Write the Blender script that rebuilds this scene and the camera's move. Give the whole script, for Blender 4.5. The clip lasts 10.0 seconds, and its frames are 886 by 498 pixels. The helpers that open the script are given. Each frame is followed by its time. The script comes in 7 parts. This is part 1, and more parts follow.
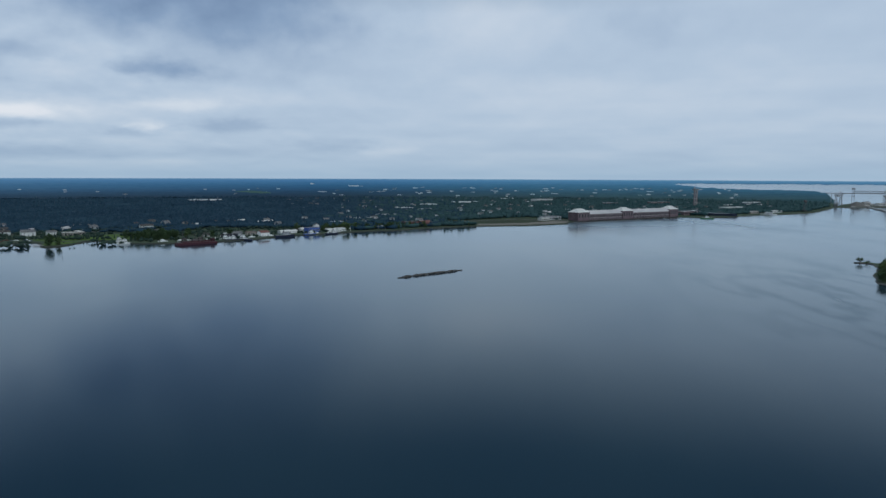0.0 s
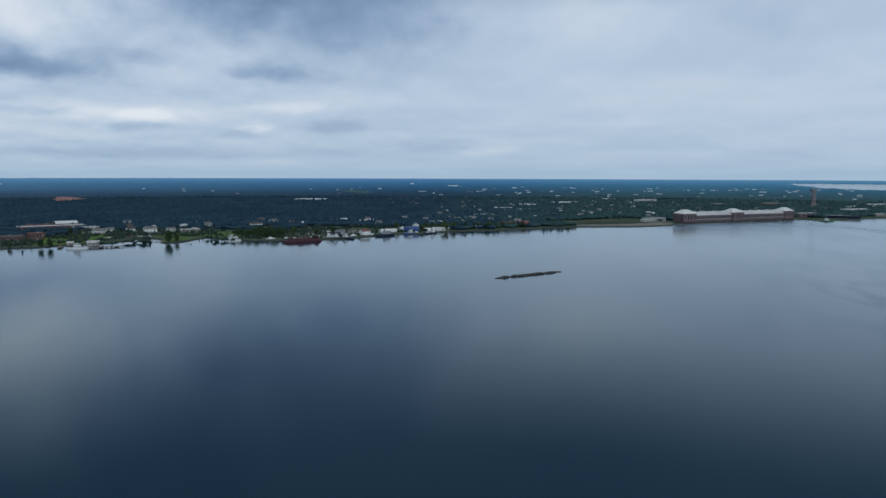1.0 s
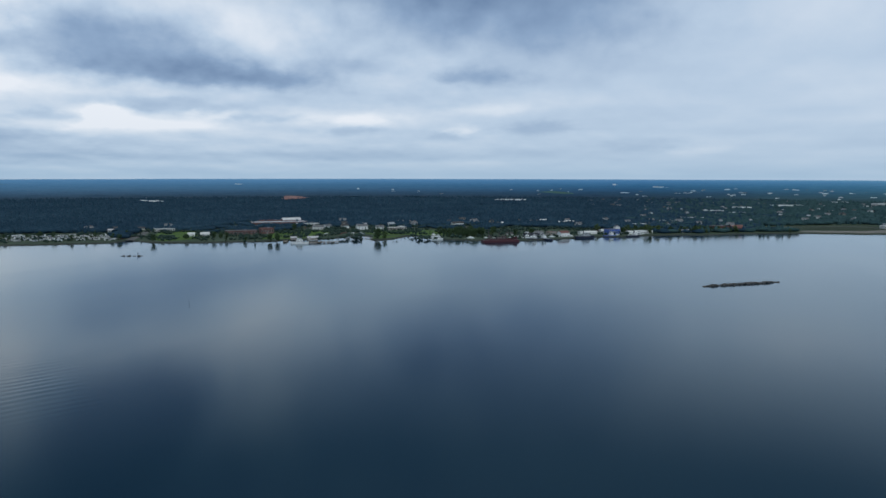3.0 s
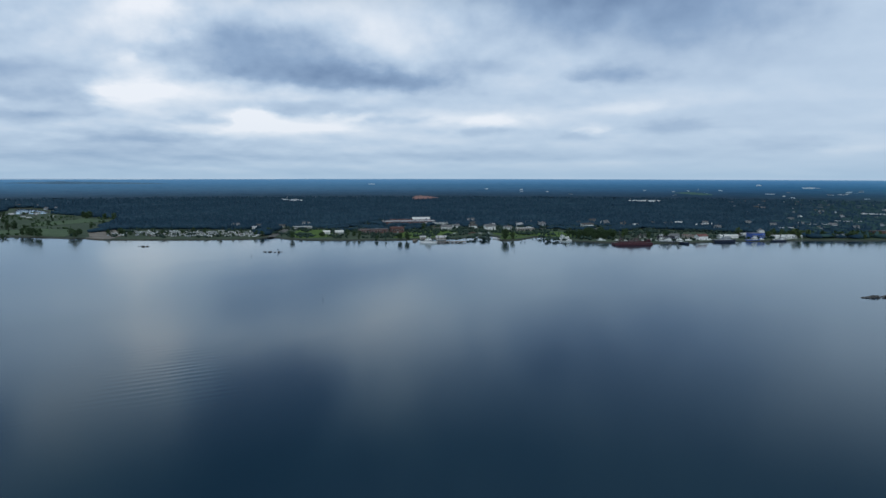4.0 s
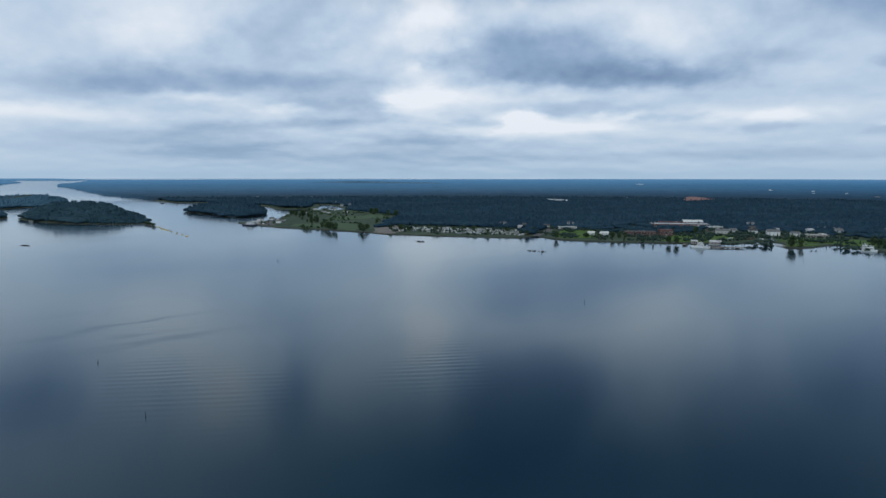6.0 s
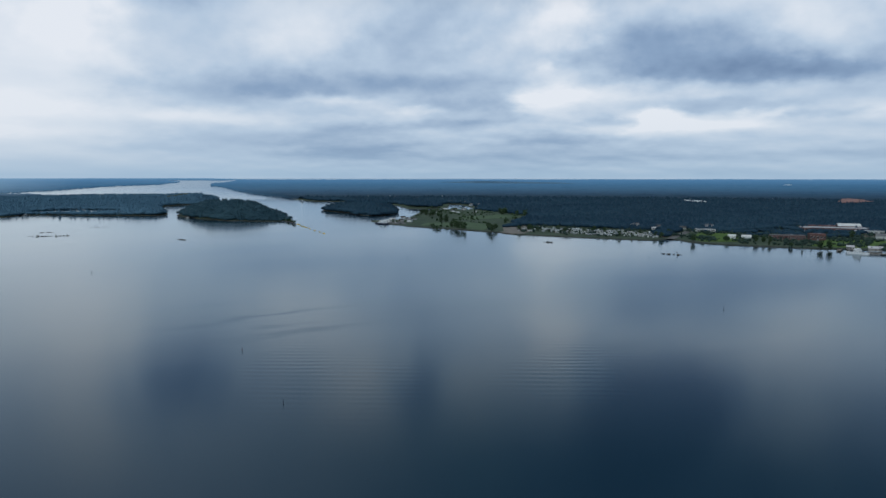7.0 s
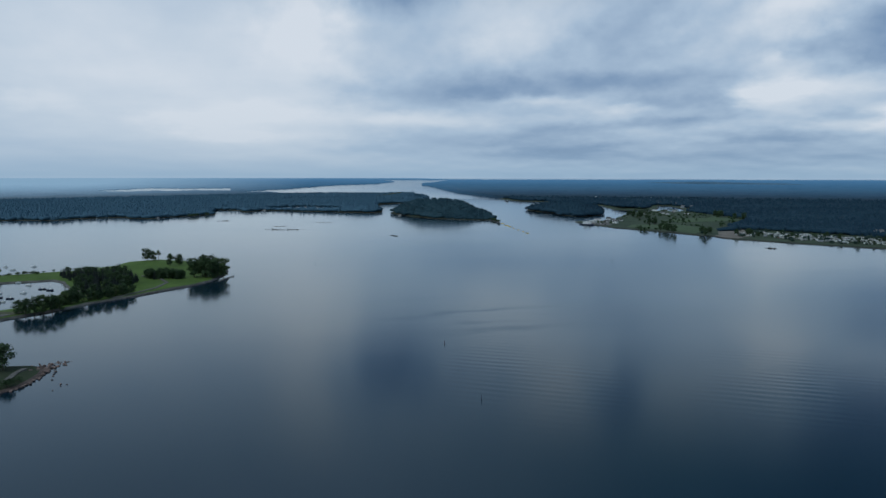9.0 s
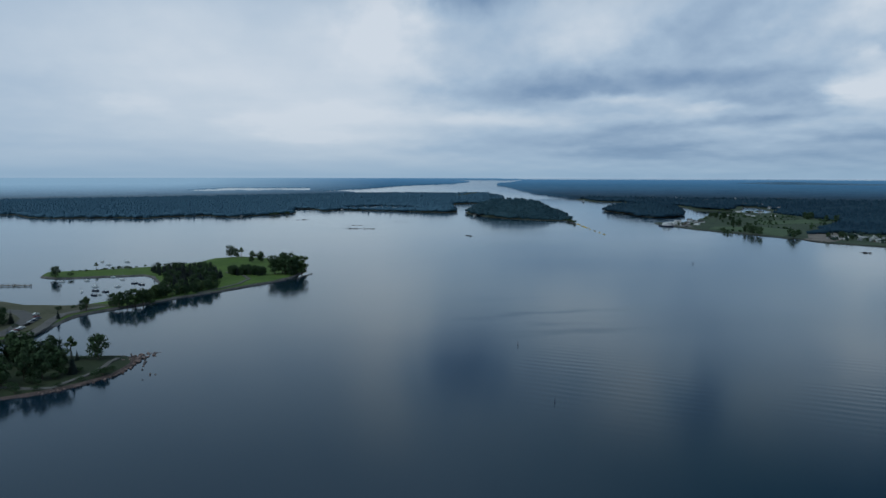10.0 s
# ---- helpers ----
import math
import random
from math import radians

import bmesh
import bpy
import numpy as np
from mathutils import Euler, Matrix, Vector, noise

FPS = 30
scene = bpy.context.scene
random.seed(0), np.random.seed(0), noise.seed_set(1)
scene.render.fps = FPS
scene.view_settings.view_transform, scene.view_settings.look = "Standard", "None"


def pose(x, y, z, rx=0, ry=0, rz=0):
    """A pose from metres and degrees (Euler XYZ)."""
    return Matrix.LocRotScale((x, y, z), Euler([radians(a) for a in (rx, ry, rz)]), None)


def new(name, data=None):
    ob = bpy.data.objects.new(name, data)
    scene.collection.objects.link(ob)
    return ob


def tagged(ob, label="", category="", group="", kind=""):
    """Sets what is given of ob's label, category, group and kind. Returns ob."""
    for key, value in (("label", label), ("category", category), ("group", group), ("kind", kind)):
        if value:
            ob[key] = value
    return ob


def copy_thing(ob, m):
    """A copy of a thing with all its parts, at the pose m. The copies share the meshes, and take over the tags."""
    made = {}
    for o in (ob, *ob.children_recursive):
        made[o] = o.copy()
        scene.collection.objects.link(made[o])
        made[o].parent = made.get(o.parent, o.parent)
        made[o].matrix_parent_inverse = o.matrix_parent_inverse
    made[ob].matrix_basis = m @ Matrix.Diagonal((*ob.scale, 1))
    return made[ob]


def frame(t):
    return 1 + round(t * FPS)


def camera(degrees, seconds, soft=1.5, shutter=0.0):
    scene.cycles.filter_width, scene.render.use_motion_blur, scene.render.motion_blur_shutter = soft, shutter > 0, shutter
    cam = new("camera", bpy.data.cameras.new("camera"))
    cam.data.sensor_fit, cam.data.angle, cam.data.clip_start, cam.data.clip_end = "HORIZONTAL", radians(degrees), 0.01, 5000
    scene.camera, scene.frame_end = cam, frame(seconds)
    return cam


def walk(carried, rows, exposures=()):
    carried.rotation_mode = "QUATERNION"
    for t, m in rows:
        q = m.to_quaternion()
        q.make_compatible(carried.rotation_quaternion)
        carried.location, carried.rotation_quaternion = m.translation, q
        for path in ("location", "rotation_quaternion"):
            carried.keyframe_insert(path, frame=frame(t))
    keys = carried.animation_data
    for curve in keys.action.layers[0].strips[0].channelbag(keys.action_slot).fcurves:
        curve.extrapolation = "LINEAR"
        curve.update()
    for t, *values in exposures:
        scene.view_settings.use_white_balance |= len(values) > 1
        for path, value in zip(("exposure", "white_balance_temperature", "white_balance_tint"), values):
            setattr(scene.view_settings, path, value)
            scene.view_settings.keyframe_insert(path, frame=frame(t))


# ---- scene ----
# the clip's camera lifts its picture a little in the middle and lowers it towards the end
EXPOSURES = [(0, -0.02, 6500, 10), (4.5, 0.14, 6500, 10), (6.5, 0.07, 6500, 10), (8, -0.07, 6350, 9), (10, -0.24, 6150, 7)]
cam = camera(64.21, 10.0)
walk(cam, [
    (0, pose(0.00, -0.00, 100.00, 84.076, -0.228, -0.906)),
    (0.5, pose(0.37, 0.97, 100.13, 84.054, -0.212, 2.663)),
    (1, pose(0.19, 1.76, 100.24, 84.032, -0.190, 7.096)),
    (1.5, pose(0.16, 2.35, 100.40, 84.025, -0.166, 11.101)),
    (2, pose(0.24, 2.97, 100.56, 84.036, -0.148, 15.023)),
    (3.5, pose(-1.04, 8.64, 100.32, 84.057, -0.137, 28.008)),
    (4, pose(-2.80, 10.61, 100.40, 84.053, -0.134, 33.539)),
    (4.5, pose(-4.52, 12.30, 100.50, 84.041, -0.133, 39.063)),
    (5, pose(-5.89, 13.77, 100.57, 84.031, -0.126, 44.295)),
    (6.5, pose(-7.71, 15.93, 100.59, 84.008, -0.059, 60.082)),
    (7, pose(-8.57, 16.06, 100.33, 84.005, -0.060, 65.205)),
    (7.5, pose(-9.48, 16.33, 100.02, 83.999, -0.065, 69.726)),
    (8, pose(-10.53, 16.75, 99.81, 84.005, -0.070, 74.064)),
    (8.5, pose(-11.52, 16.93, 99.64, 84.005, -0.073, 78.503)),
    (9, pose(-12.00, 17.52, 99.54, 84.009, -0.081, 81.658)),
    (9.5, pose(-12.14, 17.59, 99.49, 84.006, -0.092, 84.820)),
    (10, pose(-12.19, 17.65, 99.54, 84.003, -0.106, 87.722)),
], EXPOSURES)
from mathutils.geometry import delaunay_2d_cdt

# ---- world and sun ----
world = bpy.data.worlds.new("overcast_sky")
scene.world = world
world.use_nodes = True


class Nodes:
    """Short hand for node trees."""

    def __init__(self, tree):
        self.tree = tree
        tree.nodes.clear()

    def add(self, kind, **settings):
        node = self.tree.nodes.new(kind)
        for key, value in settings.items():
            if key == "operation":
                node.operation = value
            elif key == "inputs":
                for socket, given in value.items():
                    self.put(node.inputs[socket], given)
        return node

    def put(self, socket, given):
        if isinstance(given, bpy.types.NodeSocket):
            self.tree.links.new(given, socket)
        else:
            socket.default_value = given

    def math(self, operation, a, b=0.0, c=0.0):
        node = self.tree.nodes.new("ShaderNodeMath")
        node.operation = operation
        for socket, given in zip(node.inputs, (a, b, c)):
            self.put(socket, given)
        return node.outputs[0]

    def mix(self, factor, a, b):
        node = self.tree.nodes.new("ShaderNodeMix")
        node.data_type = "RGBA"
        for socket, given in ((node.inputs[0], factor), (node.inputs[6], a), (node.inputs[7], b)):
            self.put(socket, given)
        return node.outputs[2]

    def noise(self, vector, scale, detail=4.0, rough=0.55):
        node = self.tree.nodes.new("ShaderNodeTexNoise")
        for key, given in (("Vector", vector), ("Scale", scale), ("Detail", detail), ("Roughness", rough)):
            self.put(node.inputs[key], given)
        return node.outputs["Fac"]

    def ramp(self, factor, stops):
        node = self.tree.nodes.new("ShaderNodeValToRGB")
        ramp = node.color_ramp
        while len(ramp.elements) < len(stops):
            ramp.elements.new(0.5)
        for element, (place, colour) in zip(ramp.elements, stops):
            element.position, element.color = place, (*colour, 1)
        self.put(node.inputs[0], factor)
        return node.outputs[0]

    def combine(self, x, y, z=0.0):
        node = self.tree.nodes.new("ShaderNodeCombineXYZ")
        for socket, given in zip(node.inputs, (x, y, z)):
            self.put(socket, given)
        return node.outputs[0]


SUN_ELEVATION, SUN_TURN = 55, 40
nt = Nodes(world.node_tree)
way = nt.add("ShaderNodeTexCoord").outputs["Generated"]
split = nt.add("ShaderNodeSeparateXYZ", inputs={0: way})
dx, dy, dz = split.outputs
rise = nt.math("MULTIPLY", nt.math("ARCSINE", dz), 57.2958)
turn = nt.math("MULTIPLY", nt.math("ARCTAN2", nt.math("MULTIPLY", dx, -1), dy), 57.2958)
# the cloud deck is a flat layer, so that its forms flatten towards the horizon
lift = nt.math("ADD", nt.math("MAXIMUM", dz, 0.0), 0.11)
deck = nt.combine(nt.math("DIVIDE", dx, lift), nt.math("DIVIDE", dy, lift))
wisp = nt.noise(deck, 0.6, 2.5, 0.5)
# the forms of a far deck shrink towards the horizon: height on it runs as a logarithm
tall = nt.math("MULTIPLY", nt.math("LOGARITHM", nt.math("ADD", nt.math("MULTIPLY", nt.math("MAXIMUM", rise, 0.0), 0.4), 1.0), 2.71828), 3.2)
# heaped clouds: bright where the heap thins out upwards, dull along its flat base
heap = nt.noise(nt.combine(nt.math("MULTIPLY", turn, 0.17), tall, 4.0), 1.0, 4, 0.5)
heap_over = nt.noise(nt.combine(nt.math("MULTIPLY", turn, 0.17), nt.math("ADD", tall, 0.3), 4.0), 1.0, 4, 0.5)
billow = nt.math("ADD", nt.math("MULTIPLY", nt.math("SUBTRACT", heap, heap_over), 1.6), nt.math("MULTIPLY", nt.math("SUBTRACT", heap, 0.5), 0.8))
fluff = nt.noise(nt.combine(nt.math("MULTIPLY", turn, 0.42), nt.math("MULTIPLY", tall, 2.2), 7.0), 1.0, 4, 0.5)
fluff_v = nt.noise(nt.combine(nt.math("MULTIPLY", turn, 0.30), nt.math("MULTIPLY", tall, 1.5), 3.0), 1.0, 4, 0.55)
height_k = nt.math("MINIMUM", nt.math("ADD", nt.math("MULTIPLY", nt.math("MAXIMUM", rise, 0.0), 0.22), 0.25), 3.0)
warp_u = nt.math("MULTIPLY", nt.math("SUBTRACT", fluff, 0.5), 6.0)
warp_v = nt.math("MULTIPLY", nt.math("MULTIPLY", nt.math("SUBTRACT", fluff_v, 0.5), 0.95), height_k)
spot_on_deck = nt.combine(nt.math("ADD", turn, warp_u), nt.math("ADD", rise, warp_v))
# the larger clouds of the deck: bearing, elevation, half width, half height in degrees, and how dark (-) or bright (+)
DARK_BASES = [
    (48.6, 9.3, 7.5, 1.9, -0.92), (42.9, 7.6, 7.2, 1.0, -0.72), (36.4, 7.3, 4.4, 0.75, -0.75), (44.3, 5.2, 5.2, 0.5, -0.6), (60.1, 5.9, 2.2, 1.15, -0.4), (20.8, 7.7, 3.0, 0.7, -0.8),
    (15.3, 10.7, 7.8, 2.3, -0.25), (75.4, 6.9, 6.1, 1.0, -0.8), (65.3, 7.1, 3.9, 0.8, -0.55), (64.0, 5.6, 3.5, 0.6, -0.6), (84.5, 6.6, 5.2, 1.15, -0.5), (67.8, 10.4, 3.5, 1.6, -0.4),
    (12.6, 11.0, 6.5, 1.4, -0.25), (-16.1, 11.2, 2.6, 1.4, -0.2), (30.0, 8.6, 3.0, 0.6, -0.35)]
LOW_BANDS = [
    (52.0, 4.2, 2.6, 0.3, -0.55), (57.2, 2.9, 3.9, 0.5, -0.75), (36.5, 4.3, 2.6, 0.3, -0.6), (30.9, 3.5, 2.0, 0.35, -0.5), (15.9, 3.7, 3.0, 0.45, -0.55), (22.5, 3.1, 2.0, 0.3, -0.4), (7.6, 2.3, 3.0, 0.5, -0.4),
    (56.5, 1.2, 9.6, 1.0, -0.5), (28.4, 1.5, 8.7, 0.4, -0.45), (64.9, 4.0, 4.8, 0.4, -0.65), (73.3, 2.7, 3.9, 1.3, -0.65), (72.1, 1.6, 5.7, 0.7, -0.4), (82.1, 2.7, 4.4, 0.9, -0.3), (88.1, 2.5, 2.2, 0.55, -0.25)]
BRIGHT_HEADS = [
    (55.2, 6.8, 4.8, 1.8, 0.5), (57.5, 5.8, 2.4, 1.1, 0.55), (37.7, 10.5, 4.4, 1.6, 0.55), (56.4, 11.3, 6.5, 1.8, 0.5), (56.8, 8.6, 1.2, 0.5, 0.5), (75, 12.4, 6, 1.8, 0.4), (77.2, 10.0, 3.0, 1.3, 0.55),
    (91.6, 8.0, 5.0, 3.6, 0.25), (93.0, 10.9, 5.2, 2.3, 0.4), (-13.4, 6.0, 11, 1.8, 0.2), (-4.7, 11.7, 5.2, 1.8, 0.3), (47, 6.3, 9, 0.6, 0.3), (45, 4.0, 11, 1.3, 0.42), (31, 4.6, 8, 0.8, 0.3), (62, 6.6, 8, 0.8, 0.2), (44, 12.8, 8, 1.2, 0.3), (106, 8.0, 13, 6.0, 0.75), (94, 3.5, 9, 3.0, 0.45)]
BRIGHT_RIMS = [
    (48.4, 4.5, 1.5, 0.65, 1.0), (44.7, 3.8, 3.9, 0.5, 0.6), (49.0, 3.5, 2.6, 0.45, 0.5), (41.3, 4.6, 1.3, 0.37, 0.45), (29.7, 4.4, 2.6, 0.4, 0.55), (19.0, 5.2, 3.5, 0.4, 0.45), (21.6, 3.5, 1.2, 0.42, 0.55), (3.8, 2.0, 2.6, 0.45, 0.3),
    (23.8, 0.8, 11, 0.4, 0.25), (74.6, 5.7, 3.0, 0.42, 0.65), (67.6, 5.1, 1.8, 0.3, 0.55), (71.1, 4.4, 5.2, 0.4, 0.35), (83.2, 4.4, 5.2, 0.45, 0.55), (98.4, 2.9, 2.6, 0.55, 0.45), (101.4, 4.1, 3.0, 0.7, 0.3), (110.9, 5.3, 2.2, 0.7, 0.3), (94.9, 4.9, 3.5, 0.7, 0.3)]
# above the view: placed to set the dark and light patches on the water
OVERHEAD = [
    (86, 15.8, 4.2, 2.6, -1.3), (72.3, 17.4, 3.2, 2.8, 0.87), (66.8, 17.6, 1.8, 2.6, -1.3), (47.8, 17.6, 5.7, 2.9, -2.75), (39.1, 16.2, 2.6, 2.8, 0.51), (55.8, 14, 2.6, 3.4, 0.8), (92.5, 15.9, 3, 5.5, 0.72),
    (62.5, 20.5, 3, 3.4, 0.58), (51, 23.5, 10, 3, -1.59), (16.1, 15.9, 8.7, 4.1, -1.16), (25, 14.5, 5.2, 3.2, -0.72), (-4, 19.8, 8.7, 3.7, -0.43), (-29.9, 21.4, 8.7, 3.2, -0.72), (30, 20, 7, 4, -0.87)]
# the cover is broken in the middle of the view and even towards both sides
side = nt.math("DIVIDE", nt.math("SUBTRACT", turn, 55.0), 34.0)
broken = nt.math("ADD", 0.3, nt.math("EXPONENT", nt.math("MULTIPLY", nt.math("MULTIPLY", side, side), -1.0)))
shade = nt.math("ADD", nt.math("MULTIPLY", nt.math("SUBTRACT", wisp, 0.5), 0.5), nt.math("MULTIPLY", nt.math("MULTIPLY", billow, 0.62), broken))
# long thin bands low over the horizon
bands = nt.noise(nt.combine(nt.math("MULTIPLY", turn, 0.09), nt.math("MULTIPLY", rise, 0.8), 2.0), 1.0, 2, 0.5)
low = nt.math("EXPONENT", nt.math("MULTIPLY", nt.math("ABSOLUTE", rise), -0.22))
shade = nt.math("ADD", shade, nt.math("MULTIPLY", nt.math("MULTIPLY", nt.math("SUBTRACT", bands, 0.5), 0.9), low))
ragged = nt.math("ADD", 0.55, nt.math("MULTIPLY", heap, 0.9))
for bearing, height, half_w, half_h, amount in DARK_BASES + LOW_BANDS + BRIGHT_HEADS + BRIGHT_RIMS + OVERHEAD:
    ab = nt.tree.nodes.new("ShaderNodeVectorMath")
    ab.operation = "MULTIPLY_ADD"
    nt.put(ab.inputs[0], spot_on_deck)
    ab.inputs[1].default_value, ab.inputs[2].default_value = (1 / half_w, 1 / half_h, 0), (-bearing / half_w, -height / half_h, 0)
    away = nt.tree.nodes.new("ShaderNodeVectorMath")
    away.operation = "DOT_PRODUCT"
    nt.put(away.inputs[0], ab.outputs[0])
    nt.put(away.inputs[1], ab.outputs[0])
    # flat lids and bases: the middle holds its tone, the rim falls off fast
    bump = nt.math("EXPONENT", nt.math("MULTIPLY", nt.math("POWER", nt.math("MULTIPLY", away.outputs["Value"], ragged), 1.2), -0.8))
    shade = nt.math("MULTIPLY_ADD", bump, amount * 0.95, shade)
cloud = nt.ramp(nt.math("ADD", nt.math("MULTIPLY", shade, 0.4), 0.62), [
    (0.0, (0.13, 0.21, 0.36)), (0.3, (0.25, 0.36, 0.53)), (0.62, (0.46, 0.575, 0.72)), (0.85, (0.65, 0.725, 0.82)), (1.0, (0.78, 0.82, 0.885))])
veil = nt.math("EXPONENT", nt.math("MULTIPLY", nt.math("ABSOLUTE", rise), -0.6))
cloud = nt.mix(nt.math("MULTIPLY", veil, 0.75), cloud, (0.325, 0.475, 0.63, 1))
# sky above the view is darkened, to dim its reflection in the near water
thick = nt.math("MINIMUM", nt.math("MAXIMUM", nt.math("MULTIPLY", nt.math("SUBTRACT", rise, 12.5), 0.095), 0.0), 0.84)
thick = nt.math("MULTIPLY", thick, nt.math("MINIMUM", nt.math("MAXIMUM", nt.math("DIVIDE", nt.math("SUBTRACT", 108.0, turn), 40.0), 0.5), 1.12))
dull = nt.add("ShaderNodeVectorMath", operation="MULTIPLY", inputs={0: cloud, 1: (0.125, 0.235, 0.29)}).outputs[0]
cloud = nt.mix(thick, cloud, nt.mix(0.25, dull, (0.055, 0.124, 0.182, 1)))
sky = nt.add("ShaderNodeTexSky")
sky.sky_type = "NISHITA"
sky.sun_disc = False
sky.sun_elevation, sky.sun_rotation = radians(SUN_ELEVATION), radians(180 - SUN_TURN)
clear = nt.add("ShaderNodeBackground", inputs={"Color": sky.outputs[0], "Strength": 0.08})
grey = nt.add("ShaderNodeBackground", inputs={"Color": cloud, "Strength": 1.0})
over = nt.add("ShaderNodeMixShader", inputs={0: 0.95, 1: clear.outputs[0], 2: grey.outputs[0]})
nt.add("ShaderNodeOutputWorld", inputs={0: over.outputs[0]})

sun = new("sun", bpy.data.lights.new("sun", "SUN"))
sun.data.energy, sun.data.angle, sun.data.color = 1.6, radians(40), (0.91, 0.97, 1.0)
sun.matrix_world = pose(0, 0, 400, 90 - SUN_ELEVATION, 0, SUN_TURN)


# ---- materials ----
def material(name, build, rough=0.8, metal=0.0, bump=0.0, grain=4.0, spec=0.3):
    """A principled material. build(nt, place) gives the colour; bump and grain the fine relief, in metres."""
    m = bpy.data.materials.new(name)
    m.use_nodes = True
    n = Nodes(m.node_tree)
    place = n.add("ShaderNodeNewGeometry").outputs["Position"]
    colour = build(n, place) if callable(build) else build
    shader = n.add("ShaderNodeBsdfPrincipled", inputs={"Base Color": colour, "Roughness": rough, "Metallic": metal, "Specular IOR Level": spec})
    if bump:
        relief = n.add("ShaderNodeBump", inputs={"Strength": 1.0, "Distance": bump, "Height": n.noise(place, 1 / grain, 3)})
        n.put(shader.inputs["Normal"], relief.outputs[0])
    n.add("ShaderNodeOutputMaterial", inputs={0: shader.outputs[0]})
    return m


def mottled(dark, light, small=2.0, large=40.0, spread=0.6):
    """Colour that runs from dark to light at two scales, in metres."""
    def build(n, place):
        a, b = n.noise(place, 1 / small, 4), n.noise(place, 1 / large, 3)
        f = n.math("ADD", n.math("MULTIPLY", n.math("SUBTRACT", a, 0.5), spread * 2.2), n.math("MULTIPLY", n.math("SUBTRACT", b, 0.5), spread * 2.5))
        return n.mix(n.math("MINIMUM", n.math("MAXIMUM", n.math("ADD", f, 0.5), 0.0), 1.0), (*dark, 1), (*light, 1))
    return build


def leafy(dark, light, large=60.0):
    """Foliage: every crown a little different, whole stands differ too."""
    def build(n, place):
        own = n.add("ShaderNodeNewGeometry").outputs["Random Per Island"]
        f = n.math("ADD", n.math("MULTIPLY", own, 0.2), n.math("MULTIPLY", n.noise(place, 1 / large, 4, 0.6), 1.5))
        return n.mix(n.math("MINIMUM", n.math("MAXIMUM", n.math("SUBTRACT", f, 0.4), 0.0), 1.0), (*dark, 1), (*light, 1))
    return build


def painted(colour, worn=0.12, size=3.0):
    """Paint or cladding, a little uneven, each piece its own tone."""
    def build(n, place):
        own = n.add("ShaderNodeObjectInfo").outputs["Random"]
        f = n.math("ADD", n.math("MULTIPLY", n.noise(place, 1 / size, 4), 0.8), n.math("MULTIPLY", own, 0.35))
        low = tuple(c * (1 - 2.2 * worn) for c in colour)
        return n.mix(f, (*low, 1), (*colour, 1))
    return build


GRASS = material("grass", mottled((0.014, 0.024, 0.010), (0.036, 0.050, 0.022), 3, 45), 0.95, bump=0.1, grain=1.5)
LAWN = material("lawn", mottled((0.044, 0.084, 0.014), (0.090, 0.150, 0.024), 4, 25), 0.95, bump=0.05, grain=1)
FAIRWAY = material("fairway", mottled((0.045, 0.075, 0.035), (0.085, 0.125, 0.060), 6, 50), 0.95, bump=0.05, grain=1)
ROUGH = material("rough_ground", mottled((0.020, 0.040, 0.022), (0.066, 0.088, 0.050), 5, 60), 0.95, bump=0.2, grain=3)
BANK = material("grassy_bank", mottled((0.020, 0.026, 0.020), (0.060, 0.062, 0.050), 1.5, 20), 0.95, bump=0.2, grain=1.0)
STONE = material("shore_stone", mottled((0.035, 0.036, 0.036), (0.16, 0.15, 0.14), 0.8, 9), 0.85, bump=0.25, grain=0.8)
SAND = material("bare_earth", mottled((0.12, 0.105, 0.09), (0.24, 0.21, 0.18), 2, 25), 0.95, bump=0.05, grain=1)
REDROCK = material("red_rock", mottled((0.04, 0.03, 0.028), (0.13, 0.092, 0.082), 0.7, 6), 0.8, bump=0.2, grain=0.8)
GRAVEL = material("grey_gravel", mottled((0.075, 0.073, 0.07), (0.155, 0.148, 0.14), 1, 12), 0.95, bump=0.03, grain=0.5)
ASPHALT = material("asphalt", mottled((0.07, 0.07, 0.07), (0.13, 0.125, 0.12), 1, 15), 0.9)
CONCRETE = material("concrete", mottled((0.25, 0.24, 0.23), (0.42, 0.40, 0.38), 1, 12), 0.85, bump=0.02, grain=0.4)
BARK = material("bark", mottled((0.035, 0.028, 0.022), (0.12, 0.095, 0.075), 0.15, 2), 0.95, bump=0.02, grain=0.1)
# woods a kilometre and more away: blue distance haze mixed into their colours
HAZED_WOODS = material("hazed_mixed_woods", leafy((0.011, 0.030, 0.052), (0.028, 0.061, 0.086), 170), 0.95, spec=0.08)
HAZED_HILL_WOODS = material("hill_woods", leafy((0.016, 0.040, 0.056), (0.034, 0.070, 0.086), 90), 0.95, spec=0.08)
HAZED_TOWN_WOODS = material("town_trees", leafy((0.015, 0.038, 0.047), (0.047, 0.092, 0.088), 60), 0.95, spec=0.08)
# the island's woods: stronger blue haze put into the base colour
HAZED_ISLAND_WOODS = material("island_woods", leafy((0.050, 0.105, 0.152), (0.062, 0.125, 0.175), 120), 0.95, spec=0.08)
LEAF = material("broad_leaf", leafy((0.019, 0.041, 0.016), (0.047, 0.083, 0.030), 20), 0.8)
GARDEN = material("garden_trees", leafy((0.011, 0.026, 0.024), (0.030, 0.058, 0.040), 30), 0.9)
LEAF_LIGHT = material("willow_leaf", leafy((0.034, 0.062, 0.020), (0.075, 0.11, 0.034), 20), 0.8)
